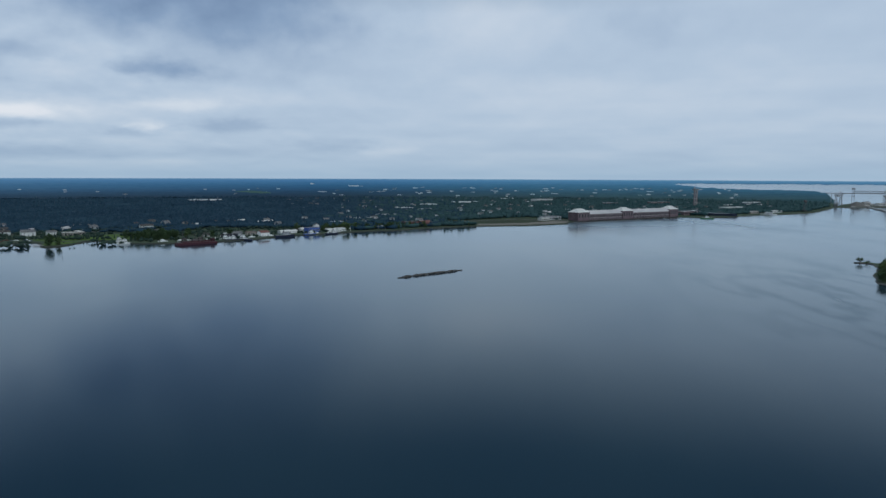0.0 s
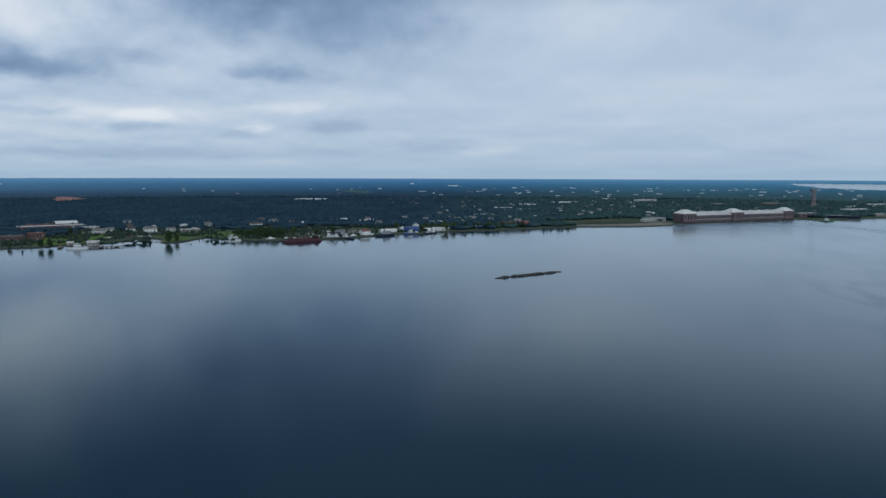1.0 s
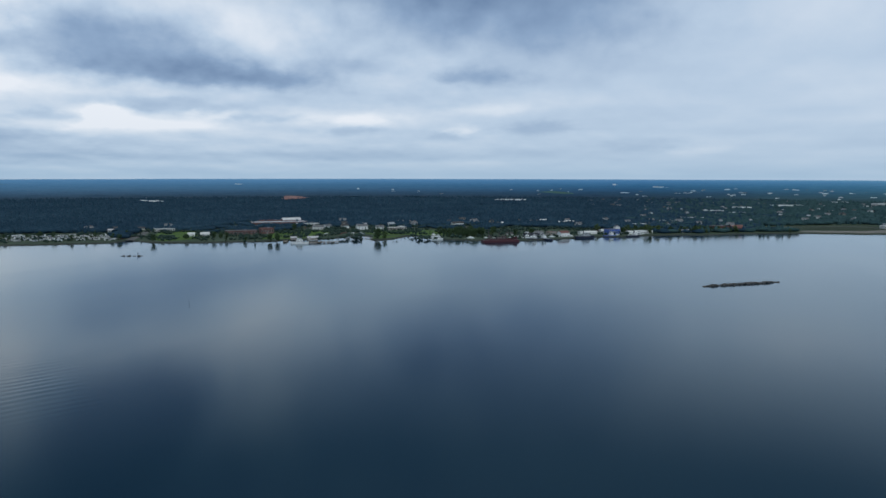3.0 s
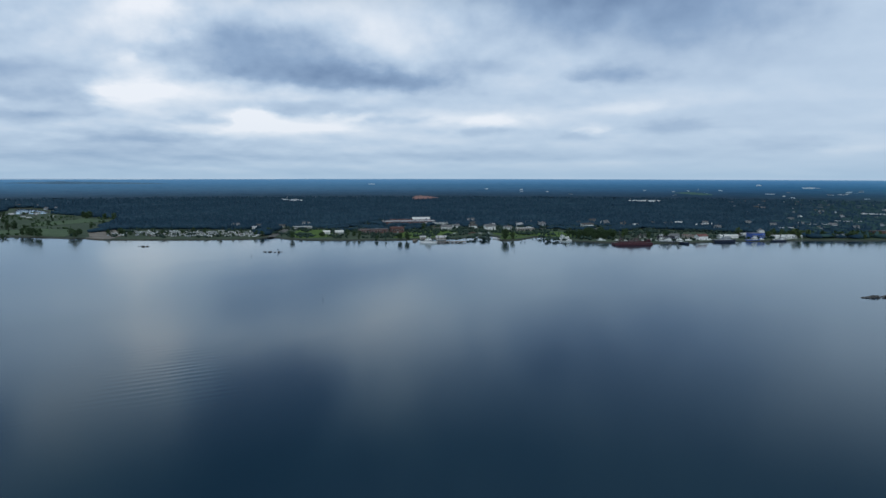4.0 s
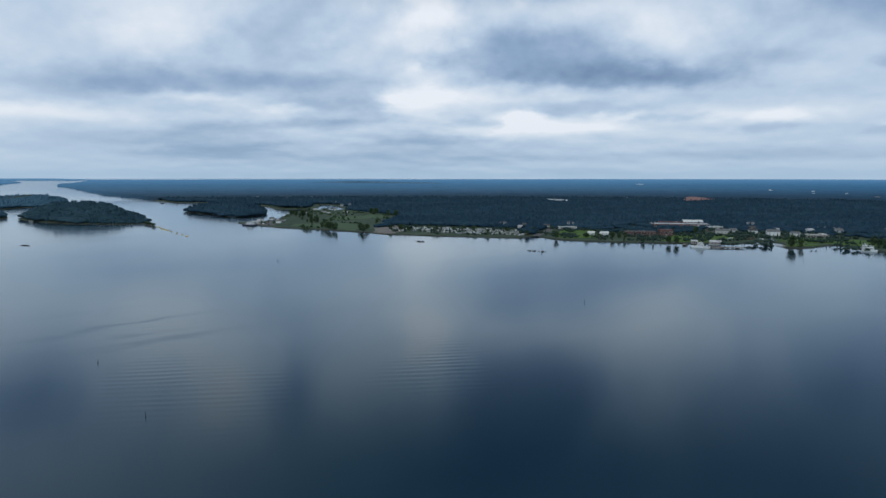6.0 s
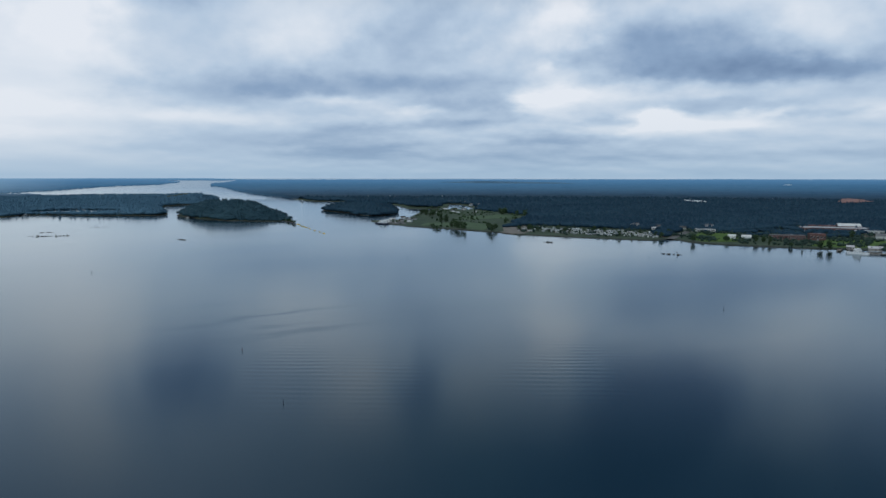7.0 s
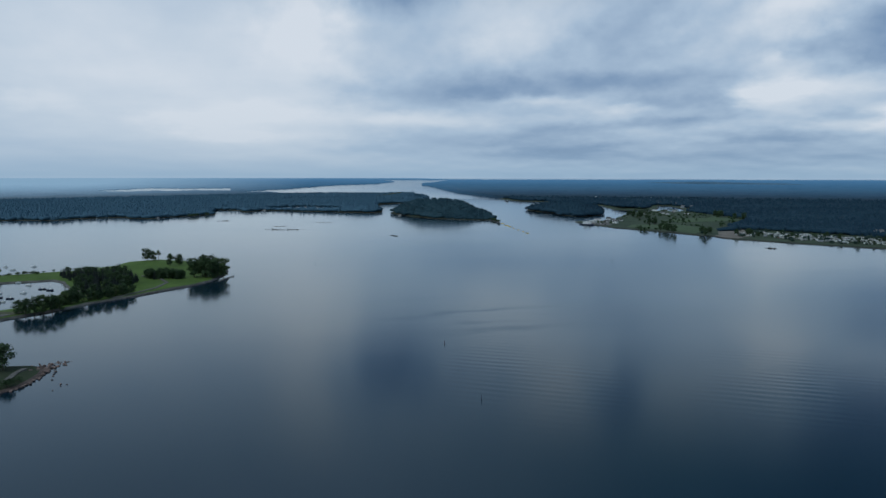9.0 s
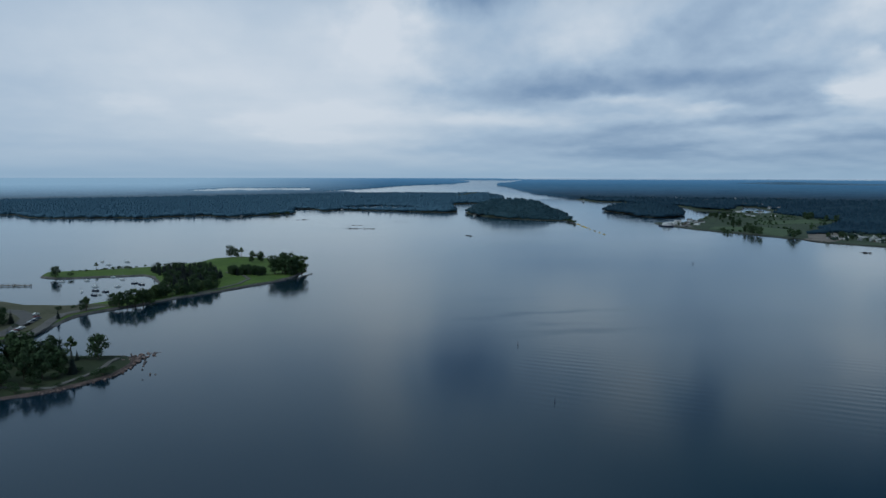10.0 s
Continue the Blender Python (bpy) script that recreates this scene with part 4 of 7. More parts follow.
HILL_TREES = [
    ("broad", -541, -207, 11), ("broad", -539, -202, 12), ("broad", -543, -198, 13), ("light", -546, -193, 14), ("broad", -551, -189, 13), ("light", -554, -185, 12), ("broad", -558, -190, 10), ("thin", -523, -219, 12),
    ("broad", -526, -222, 9), ("bush", -526, -240, 4), ("bush", -536, -234, 3), ("spruce", -495, -225, 8), ("broad", -390, -152, 14.5), ("thin", -389, -166, 13), ("spruce", -387, -162, 6), ("bush", -388, -157, 2.5),
    ("bush", -389, -160, 2.6), ("bush", -360, -137, 4.2), ("bush", -358, -136, 4.4), ("bush", -362, -141, 2.4), ("bush", -351, -143, 2.0), ("broad", -376, -171, 14),
]
POINT_TREES = [
    ("spruce", -379, -176, 15), ("broad", -380, -182, 14), ("spruce", -382, -168, 15), ("broad", -372, -178, 13), ("broad", -384, -174, 15), ("broad", -377, -187, 14), ("broad", -383, -193, 17), ("spruce", -390, -199, 17),
    ("broad", -392, -192, 15), ("broad", -376, -200, 16), ("broad", -368, -207, 15), ("broad", -384, -208, 16), ("broad", -352, -162, 15), ("broad", -358, -157, 14), ("broad", -349, -169, 15), ("spruce", -361, -152, 12),
    ("broad", -339, -174, 14), ("broad", -334, -181, 13), ("broad", -346, -181, 16), ("spruce", -354, -188, 17), ("broad", -340, -190, 14), ("broad", -350, -196, 18),
]
POINT_SHRUBS = [
    ("bush", -345, -164, 4), ("bush", -352, -156, 3.5), ("bush", -336, -168, 4.5), ("bush", -364, -150, 3), ("bush", -342, -159, 3.2), ("bush", -366, -135, 3), ("bush", -355, -139, 3.2), ("bush", -334, -156, 3),
    ("bush", -330, -163, 3.5), ("bush", -340, -149, 2.5), ("bush", -324, -170, 4), ("bush", -348, -143, 2.4), ("broad", -474, -252, 13), ("spruce", -480, -248, 11), ("broad", -482, -258, 13), ("broad", -488, -268, 14),
    ("broad", -466, -262, 14), ("bush", -470, -240, 3), ("broad", -462, -252, 12),
]
for kind, x, y, tall in SPIT_TREES + HILL_TREES + POINT_TREES + POINT_SHRUBS:
    plant(kind, x, y, tall, 1.0)
GROVE = [(-742, -253), (-752, -236), (-776, -204), (-700, -168), (-640, -164), (-612, -170), (-588, -182), (-578, -190), (-600, -198), (-622, -190), (-650, -205), (-690, -222), (-722, -244)]
p = scatter(-790, -570, -260, -150, 6.2)
for x, y in p[inside(p, GROVE)]:
    plant(random.choice(("spruce", "broad", "spruce", "spruce", "spruce")), x, y, random.uniform(7, 12) if x > -735 else random.uniform(6, 9), 1.0, "grove on the peninsula")
for x, y in frayed([(-566, -190), (-583, -179), (-599, -165), (-612, -156), (-622, -151)], 3.6, 1.5, closed=False):
    plant(random.choice(("broad", "light", "broad", "bush")), x - random.uniform(0, 5), y - random.uniform(0.5, 6), random.uniform(6, 12), 1.0, "trees lining the park shore")
HEDGE = [(-716, -166), (-702, -164), (-701, -133), (-712, -129), (-722, -150)]
p = scatter(-726, -698, -170, -126, 4.2)
for x, y in p[inside(p, HEDGE)]:
    plant(random.choice(("spruce", "broad")), x, y, random.uniform(8, 10.5), 1.0, "clump on the lawn")
for i in range(34):
    x = -735 - 60 * random.random()
    plant("bush", x, -330 + (-735 - x) * 1.75 * 0.9 + random.uniform(-4, 4), random.uniform(1.5, 3.4), 0.9, "shrubs along the spit")
# waterside trees over the river
CAMP_TREES = [
    ("broad", -812, 803, 15), ("bush", -1242, 567, 5), ("broad", -1206, 596, 17), ("broad", -1180, 588, 18), ("broad", -1170, 592, 17), ("broad", -1156, 590, 18), ("broad", -1213, 590, 16), ("broad", -1095, 612, 17),
    ("broad", -657, 878, 15), ("broad", -650, 886, 16), ("broad", -644, 880, 15), ("broad", -794, 852, 11), ("broad", -763, 878, 15), ("broad", -756, 885, 12), ("broad", -748, 890, 13), ("broad", -528, 978, 22),
    ("broad", -534, 990, 21), ("light", -522, 992, 15), ("broad", -437, 1053, 9), ("broad", -427, 1062, 9), ("broad", -450, 1075, 9), ("broad", -404, 1060, 8), ("broad", -381, 1056, 7),
]
TOWN_SHORE_TREES = [
    ("broad", -743, 1063, 17), ("spruce", -735, 1075, 12), ("broad", -700, 1045, 8), ("broad", -878, 800, 12), ("broad", -886, 792, 9), ("spruce", -905, 775, 8), ("broad", -1135, 640, 14), ("broad", -1142, 632, 15),
    ("broad", -1148, 650, 13), ("broad", -800, 855, 9), ("broad", -780, 870, 8), ("broad", -716, 850, 8), ("broad", -690, 862, 9), ("light", -240, 1260, 19), ("light", -150, 1262, 18), ("light", -158, 1275, 20),
    ("light", -140, 1290, 18), ("broad", 73, 1386, 11), ("broad", -326, 1140, 16), ("broad", -350, 1130, 14), ("light", -385, 1110, 12), ("broad", -410, 1098, 13),
]
for kind, x, y, tall in CAMP_TREES + TOWN_SHORE_TREES:
    plant(kind, x, y, tall * 0.82, 1.2)
p = scatter(-480, -400, 1050, 1180, 11)
for x, y in p[inside(p, [(-470, 1075), (-400, 1060), (-340, 1090), (-360, 1180), (-450, 1150)])]:
    plant("broad", x, y, random.uniform(8, 14), 1.2, "trees on the waterfront")
for i in range(64):
    k = random.random()
    plant(random.choice(("broad", "light", "broad")), -200 + 190 * k, 1245 + 95 * k + random.uniform(4, 60), random.uniform(7, 13), 1.2, "trees along the town shore")
# golf links: clumps and singles
for x, y, tall in ((-1326, 649, 13), (-1350, 632, 17), (-1344, 640, 19), (-1412, 736, 13), (-1400, 700, 10), (-1610, 698, 16), (-1600, 706, 18), (-1585, 700, 20), (-1570, 712, 21), (-1560, 704, 20), (-1550, 716, 18),
                   (-1540, 690, 14), (-1530, 706, 13), (-1640, 716, 14), (-1500, 700, 13), (-1480, 705, 12), (-1590, 907, 20), (-1575, 915, 21), (-1560, 900, 20), (-1545, 890, 19), (-1500, 905, 18), (-1480, 915, 20), (-1700, 830, 14),
                   (-1440, 780, 8), (-1390, 640, 8), (-1520, 800, 8), (-1650, 770, 10), (-1300, 610, 7), (-1620, 850, 12), (-1460, 660, 8), (-1700, 780, 9), (-1730, 800, 10), (-1270, 740, 12), (-1330, 800, 13)):
    plant("broad", x, y, tall * 0.8, 1.2, "trees on the links")
p = scatter(-1860, -1120, 540, 940, 13)
p = p[(inside(p, LINKS) | inside(p, INLET_BANK)) & (nearest(p, MAIN_SHORE) > 9) & ~inside(p, [(-1130, 612), (-1200, 600), (-1290, 560), (-1340, 590), (-1330, 680), (-1220, 700)])]
p = p[np.array([noise.noise((x / 55, y / 55, 3.0)) for x, y in p]) > 0.17]
massed("links_thicket", np.column_stack([p, heights(p) + 1.4]), np.random.uniform(2.5, 8, len(p)), LEAF, "dark thickets and young trees on the rough ground", 0.35, 0.5)
for i in range(26):
    x = random.uniform(-1290, -1150)
    plant("bush", x, 560 - 0.33 * (x + 1230) + random.uniform(-3, 10), random.uniform(2, 4), 1.1, "shrubs on the links shore")
# spit and jetty
for i in range(34):
    k = random.random()
    x, y = 428 + 62 * k + random.uniform(1, 12), 656 + 100 * k + random.uniform(-5, 3)
    plant(random.choice(("broad", "broad", "light")), x, y, random.uniform(9, 15), 0.8, "trees on the spit")
plant("bush", 500, 811, 7, 0.8)
plant("bush", 506, 806, 4, 0.8)

# ---- rocks ----
def boulder_shapes(count, mat):
    out = []
    for _ in range(count):
        bm = bmesh.new()
        bmesh.ops.create_icosphere(bm, subdivisions=1, radius=1)
        for v in bm.verts:
            v.co *= random.uniform(0.72, 1.18)
            v.co.z *= 0.7
        me = bpy.data.meshes.new("stone")
        bm.to_mesh(me)
        bm.free()
        me.materials.append(mat)
        out.append(me)
    return out


DARK_STONE = material("wet_dark_stone", lambda n, place: n.mix(n.math("ADD", n.math("MULTIPLY", n.noise(place, 1.2, 4), 0.6), n.math("MULTIPLY", n.add("ShaderNodeObjectInfo").outputs["Random"], 0.5)), (0.014, 0.014, 0.015, 1), (0.11, 0.105, 0.10, 1)), 0.7, bump=0.1, grain=0.5)
RED_STONE = material("red_boulder", lambda n, place: n.mix(n.add("ShaderNodeObjectInfo").outputs["Random"], (0.055, 0.042, 0.038, 1), (0.22, 0.155, 0.135, 1)), 0.8, bump=0.08, grain=0.4)
STONES, RED_STONES = boulder_shapes(6, DARK_STONE), boulder_shapes(5, RED_STONE)


def stone(parent, shapes, x, y, z, size):
    ob = new("stone", random.choice(shapes))
    ob.parent = parent
    ob.matrix_basis = pose(x, y, z, random.uniform(-15, 15), random.uniform(-15, 15), random.uniform(0, 360)) @ Matrix.Diagonal((size * random.uniform(.8, 1.35), size, size * random.uniform(.7, 1.1), 1))


def rubble_bank(name, label, category, a, b, width, height, stones, size, shapes, mat):
    """A low bank of boulders from a to b, ends tapering into the water."""
    root = thing(name, label, category)
    a, b = Vector(a), Vector(b)
    d = b - a
    side = Vector((-d.y, d.x)).normalized()
    bm = bmesh.new()
    rows = []
    for i in range(25):
        k = i / 24
        taper = min(1, 7 * k, 7 * (1 - k)) * (1 + 0.3 * noise.noise((k * 9, 0, 2)))
        c = a + d * k + side * noise.noise((k * 6, 4, 0)) * width * 0.35
        rows.append([bm.verts.new((*(c + side * (w * width * 0.8 * max(taper, 0.1))), h * height * 0.35 * taper - 0.3)) for w, h in ((-0.6, -0.2), (-0.25, 0.8), (0.2, 0.9), (0.6, -0.2))])
    for r, s in zip(rows, rows[1:]):
        for j in range(3):
            bm.faces.new((r[j], s[j], s[j + 1], r[j + 1]))
    bmesh.ops.recalc_face_normals(bm, faces=bm.faces[:])
    part("rubble_core", bm, mat, root)
    for i in range(stones):
        k = random.random()
        taper = min(1, 7 * k + 0.15, 7 * (1 - k) + 0.15)
        w = random.uniform(-0.5, 0.5)
        c = a + d * k + side * (noise.noise((k * 6, 4, 0)) * width * 0.35 + w * width * taper)
        stone(root, shapes, c.x, c.y, height * (1 - 3.2 * w * w) * taper - 0.25, random.choice((0.5, 0.7, 0.9, 1.1, 1.5)) * random.uniform(0.85, 1.15) * size)
    return root


rubble_bank("breakwater", "long low breakwater of dark boulders in open water", "breakwater", (-33, 686), (32, 744), 3.6, 1.35, 260, 1.1, STONES, DARK_STONE)
for a, b, w, h, words in (
        ((-903, 595), (-890, 606), 5, 1.0, "flat dark rock islet barely above water"), ((-708, 648), (-684, 660), 4, 0.9, "narrow rocky islet with a beacon on it"),
        ((-1572, -242), (-1596, -216), 5, 1.0, "low rocky islet off the island"), ((-1332, -119), (-1320, -86), 5, 1.0, "low rocky islet with a few shrubs"), ((-1320, -86), (-1317, -46), 3, 0.6, "thin gravel bar trailing off an islet"),
        ((-1173, 100), (-1156, 112), 3, 0.8, "small dark rock islet"), ((-1405, -106), (-1410, -84), 4, 0.5, "thin gravel bar barely above water"), ((-1513, -30), (-1502, 3), 3, 0.3, "thin gravel bar barely above water"), ((-1691, -340), (-1836, -286), 9, 0.8, "long low spit of gravel and reeds")):
    rubble_bank("rock_islet", words, "islet", a, b, w, h, 19, 1.0, STONES, DARK_STONE)
for x, y, t in ((-1327, -104, 2.2), (-1322, -88, 1.6), (-1320, -76, 2.4), (-1760, -322, 9), (-1765, -318, 8), (-1745, -326, 9), (-1735, -330, 8), (-1800, -300, 7), (-1795, -303, 8), (-1318, -60, 1.4)):
    plant("bush", x, y, t, 0.4, "shrubs on the islets")
shoal = thing("boulder_field", "scattered reddish boulders off the grassy point", "rocks")
for x, y, s in ((-396, -145, .9), (-398, -142, 1.0), (-399, -138, .9), (-394, -132, .9), (-387, -131, .8), (-363, -115, .6), (-362, -112, .5), (-353, -115, .45), (-391, -128, .7), (-382, -125, .8), (-397, -148, 1.0), (-394, -137, .8), (-360, -114, .5), (-378, -124, .7), (-386, -126, .8), (-371, -122, .6), (-403, -140, .6)):
    stone(shoal, RED_STONES, x, y, 0.1, s)
for x, y in frayed([(-397, -147), (-396, -138), (-389, -132), (-379, -130), (-370, -130.5), (-361, -131.5), (-352, -136), (-344, -141), (-336, -147), (-331, -154)], 1.1, 0.5, closed=False):
    stone(shoal, RED_STONES, x + random.uniform(-1.5, 1.2), y + random.uniform(-0.5, 1.8), 0.35, random.uniform(0.4, 0.95))
for i in range(70):
    k, w = random.random(), random.uniform(-1, 1) * 4.0
    stone(shoal, RED_STONES, -386 - 22 * k + w * 0.4, -134 + 5 * k + w + random.uniform(-2, 2), 0.35 - 0.5 * k, random.uniform(0.5, 1.5) * (1.15 - 0.5 * k))
edging = thing("boulder_edging", "rough grey boulders lining the park shore", "rocks")
line = frayed([(-722, -88), (-694, -93), (-666, -112), (-640, -132), (-619, -146), (-599, -159), (-583, -173)], 2.0, 0.6, closed=False)
for x, y in line:
    stone(edging, STONES, x + random.uniform(-.4, 1.2), y + random.uniform(0.2, 1.6), 0.5, random.uniform(0.5, 1.0))


# ---- roads, paths and lawns on the land ----
def ribbon(name, line, width, mat, z, label, category="path"):
    """A strip of made ground along a line, a hand's width thick."""
    bm = bmesh.new()
    pts = [Vector(p) for p in frayed(line, 6, 0.5, closed=False)]
    rows = []
    for i, p in enumerate(pts):
        d = (pts[min(i + 1, len(pts) - 1)] - pts[max(i - 1, 0)]).normalized()
        s = Vector((-d.y, d.x)) * width / 2
        h = z + ground_height(p.x, p.y)
        rows.append([bm.verts.new((p.x + s.x * k, p.y + s.y * k, h + e)) for k, e in ((-1.1, -0.9), (-1, 0), (1, 0), (1.1, -0.9))])
    for r, s in zip(rows, rows[1:]):
        for j in range(3):
            bm.faces.new((r[j], r[j + 1], s[j + 1], s[j]))
    bmesh.ops.recalc_face_normals(bm, faces=bm.faces[:])
    if sum(f.normal.z for f in bm.faces) < 0:
        bmesh.ops.reverse_faces(bm, faces=bm.faces[:])
    return tagged(part(name, bm, mat, None), label, category, kind="structure")


def patch_of(name, outline, mat, z, label, category="ground"):
    bm = bmesh.new()
    prism(bm, frayed(outline, 14, 3), z - 1.0, z)
    bmesh.ops.triangulate(bm, faces=bm.faces[:])
    bmesh.ops.recalc_face_normals(bm, faces=bm.faces[:])
    return tagged(part(name, bm, mat, None), label, category, kind="structure")


DRY = material("dry_grass", mottled((0.050, 0.056, 0.030), (0.105, 0.100, 0.062), 3, 22), 0.95, bump=0.05, grain=1)
patch_of("lawn_dry", [(-428, -240), (-450, -226), (-474, -224), (-508, -226), (-530, -216), (-548, -204), (-552, -226), (-545, -245), (-550, -275), (-560, -300), (-600, -380), (-590, -470), (-420, -400), (-430, -300)], DRY, 1.64, "worn dry grass beside the car park", "lawn")
ribbon("path_park", [(-600, -163), (-625, -151), (-650, -141), (-681, -139), (-704, -150), (-712, -160), (-728, -173)], 3, GRAVEL, 1.75, "gravel footpath curving over the park lawn")
ribbon("path_point", [(-390, -142), (-382, -143), (-373, -142), (-364, -142), (-356, -144), (-349, -147), (-337, -150), (-336, -161), (-339, -174), (-343, -188), (-346, -205)], 2.6, GRAVEL, 1.45, "pale gravel path along the grassy point")
ribbon("pavement_shore", [(-436, -224), (-448, -219), (-474, -223), (-495, -228), (-512, -230), (-524, -224), (-540, -214)], 6.5, GRAVEL, 1.75, "gravel and stone track above the bank")
ribbon("road_parking", [(-425, -250), (-438, -241), (-450, -236), (-467, -238), (-485, -242), (-500, -247), (-512, -257), (-521, -266), (-525, -277), (-527, -290)], 10, ASPHALT, 1.7, "grey asphalt car park beside the marina", "car park")
ribbon("road_ramp", [(-855, 796), (-880, 830), (-940, 910), (-1020, 1005)], 12, GRAVEL, 1.85, "pale road running down to the water", "road")
ribbon("road_shore", [(-980, 905), (-905, 985), (-850, 1090), (-740, 1130), (-660, 1190), (-600, 1215), (-520, 1250), (-470, 1290)], 8, ASPHALT, 1.85, "shore road behind the waterfront", "road")
ribbon("road_hill", [(-470, 1290), (-520, 1275), (-580, 1270), (-620, 1290)], 9, GRAVEL, 1.9, "pale road between houses", "road")
ribbon("path_jetty", [(-560, 996), (-545, 988), (-535, 978)], 3, CONCRETE, 1.8, "pale path out to the wooded point")
ribbon("road_field", [(20, 1500), (110, 1560), (200, 1610), (270, 1560), (310, 1600)], 8, GRAVEL, 1.85, "pale service road round the field", "road")
ribbon("ground_beach", [(-1085, 632), (-1060, 632), (-1034, 640)], 16, SAND, 1.75, "bare sandy strip by the water", "beach")
patch_of("ground_sand", [(-1040, 640), (-1100, 640), (-1190, 690), (-1210, 740), (-1160, 735), (-1060, 670)], SAND, 1.72, "bare sandy ground beside the campground")
patch_of("lawn_west", [(-800, 812), (-838, 822), (-930, 930), (-885, 970), (-780, 862)], LAWN, 1.7, "mown green field by the shore road", "lawn")
patch_of("lawn_station", [(-640, 930), (-690, 900), (-740, 1000), (-700, 1070), (-660, 1060)], LAWN, 1.7, "mown lawn beside the boat station", "lawn")
patch_of("lawn_north", [(-515, 1070), (-470, 1072), (-440, 1110), (-500, 1180), (-590, 1120), (-600, 1060), (-570, 1045)], LAWN, 1.7, "green lawn running down to the shore", "lawn")
patch_of("lawn_point", [(-525, 985), (-540, 980), (-560, 1025), (-515, 1040)], LAWN, 1.8, "green grass on the small point", "lawn")
patch_of("lawn_field", [(40, 1520), (120, 1480), (215, 1500), (260, 1560), (225, 1660), (120, 1600)], GRASS, 1.7, "broad grassy field above the shore", "lawn")
patch_of("ground_fill", [(90, 1412), (195, 1432), (280, 1480), (300, 1540), (270, 1550), (190, 1480), (100, 1450)], SAND, 1.75, "bare filled ground along the shore")
patch_of("lawn_links", [(-1130, 612), (-1200, 600), (-1290, 560), (-1340, 590), (-1330, 680), (-1220, 700)], FAIRWAY, 1.7, "mown green of the golf links", "lawn")
patch_of("lawn_links_upper", [(-1400, 720), (-1500, 740), (-1620, 800), (-1680, 860), (-1540, 900), (-1440, 880)], FAIRWAY, 1.7, "grassy fairway on the links", "lawn")


def far_field(name, outline, mat, lift, label):
    """A clearing in the far country, on ground that rises away from the river over the tree tops before it."""
    bm = bmesh.new()
    near = min(math.hypot(x, y) for x, y in outline)
    v = far([(x, y, lift + 0.045 * (math.hypot(x, y) - near)) for x, y in frayed(outline, 22, 14)])
    bm.faces.new([bm.verts.new(p) for p in v])
    bmesh.ops.triangulate(bm, faces=bm.faces[:])
    bmesh.ops.recalc_face_normals(bm, faces=bm.faces[:])
    if sum(f.normal.z for f in bm.faces) < 0:
        bmesh.ops.reverse_faces(bm, faces=bm.faces[:])
    return tagged(part(name, bm, mat, None), label, "field", kind="structure")


RED_EARTH = material("red_earth", mottled((0.15, 0.085, 0.075), (0.36, 0.19, 0.16), 9, 40), 0.95)
far_field("backdrop_red_field", [(-1560, 2175), (-1532, 2262), (-1541, 2300), (-1610, 2340), (-1660, 2352), (-1672, 2322), (-1628, 2258), (-1585, 2212)], RED_EARTH, 10.5, "bare red earth field among the woods")
far_field("backdrop_pale_lot", [(-1835, 1785), (-1795, 1815), (-1815, 1838), (-1850, 1850), (-1905, 1830)], ROOF_PALE, 10.5, "pale bare clearing among the woods")
# fields near the horizon, distance haze put into their blue-grey colour
FAR_PALE = material("far_hazed_field", mottled((0.05, 0.11, 0.17), (0.10, 0.18, 0.26), 20, 300), 0.95)
MEADOW = material("pale_meadow", mottled((0.036, 0.082, 0.070), (0.060, 0.120, 0.095), 8, 60), 0.95)
far_field("backdrop_green_field", [(-985, 3560), (-900, 3490), (-795, 3440), (-790, 3510), (-880, 3630), (-950, 3650)], MEADOW, 10, "green field on a distant slope")
far_field("backdrop_pale_fields", [(-7300, 3300), (-6900, 3600), (-6300, 4500), (-6600, 4500), (-7300, 3900)], FAR_PALE, 10, "long pale fields in the blue distance")
far_field("backdrop_white_sheds", [(-801, 2484), (-747, 2493), (-752, 2556), (-855, 2538), (-855, 2493)], ROOF_PALE, 10.5, "white sheds in a woodland clearing")
patch_of("ground_landing", [(-1345, 528), (-1400, 524), (-1465, 530), (-1470, 560), (-1440, 590), (-1380, 560), (-1330, 545)], GRAVEL, 1.75, "gravel ferry landing")


# ---- buildings ----
def gable_roof(bm, w, d, z, rise, over=0.5, thick=0.25):
    """Two sloping slabs with eaves, the ridge along x."""
    x0, x1 = -w / 2 - over, w / 2 + over
    for s in (1, -1):
        e = s * (d / 2 + over)
        drop = rise * over / (d / 2)
        a = [(x0, 0, z + rise), (x1, 0, z + rise), (x1, e, z - drop), (x0, e, z - drop)]
        low = [bm.verts.new((x, y, h)) for x, y, h in a]
        high = [bm.verts.new((x, y, h + thick)) for x, y, h in a]
        bm.faces.new(high if s < 0 else high[::-1])
        bm.faces.new(low[::-1] if s < 0 else low)
        for i in range(4):
            j = (i + 1) % 4
            bm.faces.new((low[i], low[j], high[j], high[i]) if s < 0 else (low[j], low[i], high[i], high[j]))
    return bm


def gable_walls(w, d, h, rise):
    bm = bmesh.new()
    for x in (-w / 2, w / 2):
        vs = [bm.verts.new(p) for p in ((x, -d / 2, -0.6), (x, d / 2, -0.6), (x, d / 2, h), (x, 0, h + rise), (x, -d / 2, h))]
        bm.faces.new(vs)
    v = list(bm.verts)
    for i, j in ((0, 1), (1, 2), (4, 0), (2, 3), (3, 4)):
        bm.faces.new((v[i], v[j], v[5 + j], v[5 + i]))
    bmesh.ops.recalc_face_normals(bm, faces=bm.faces[:])
    return bm


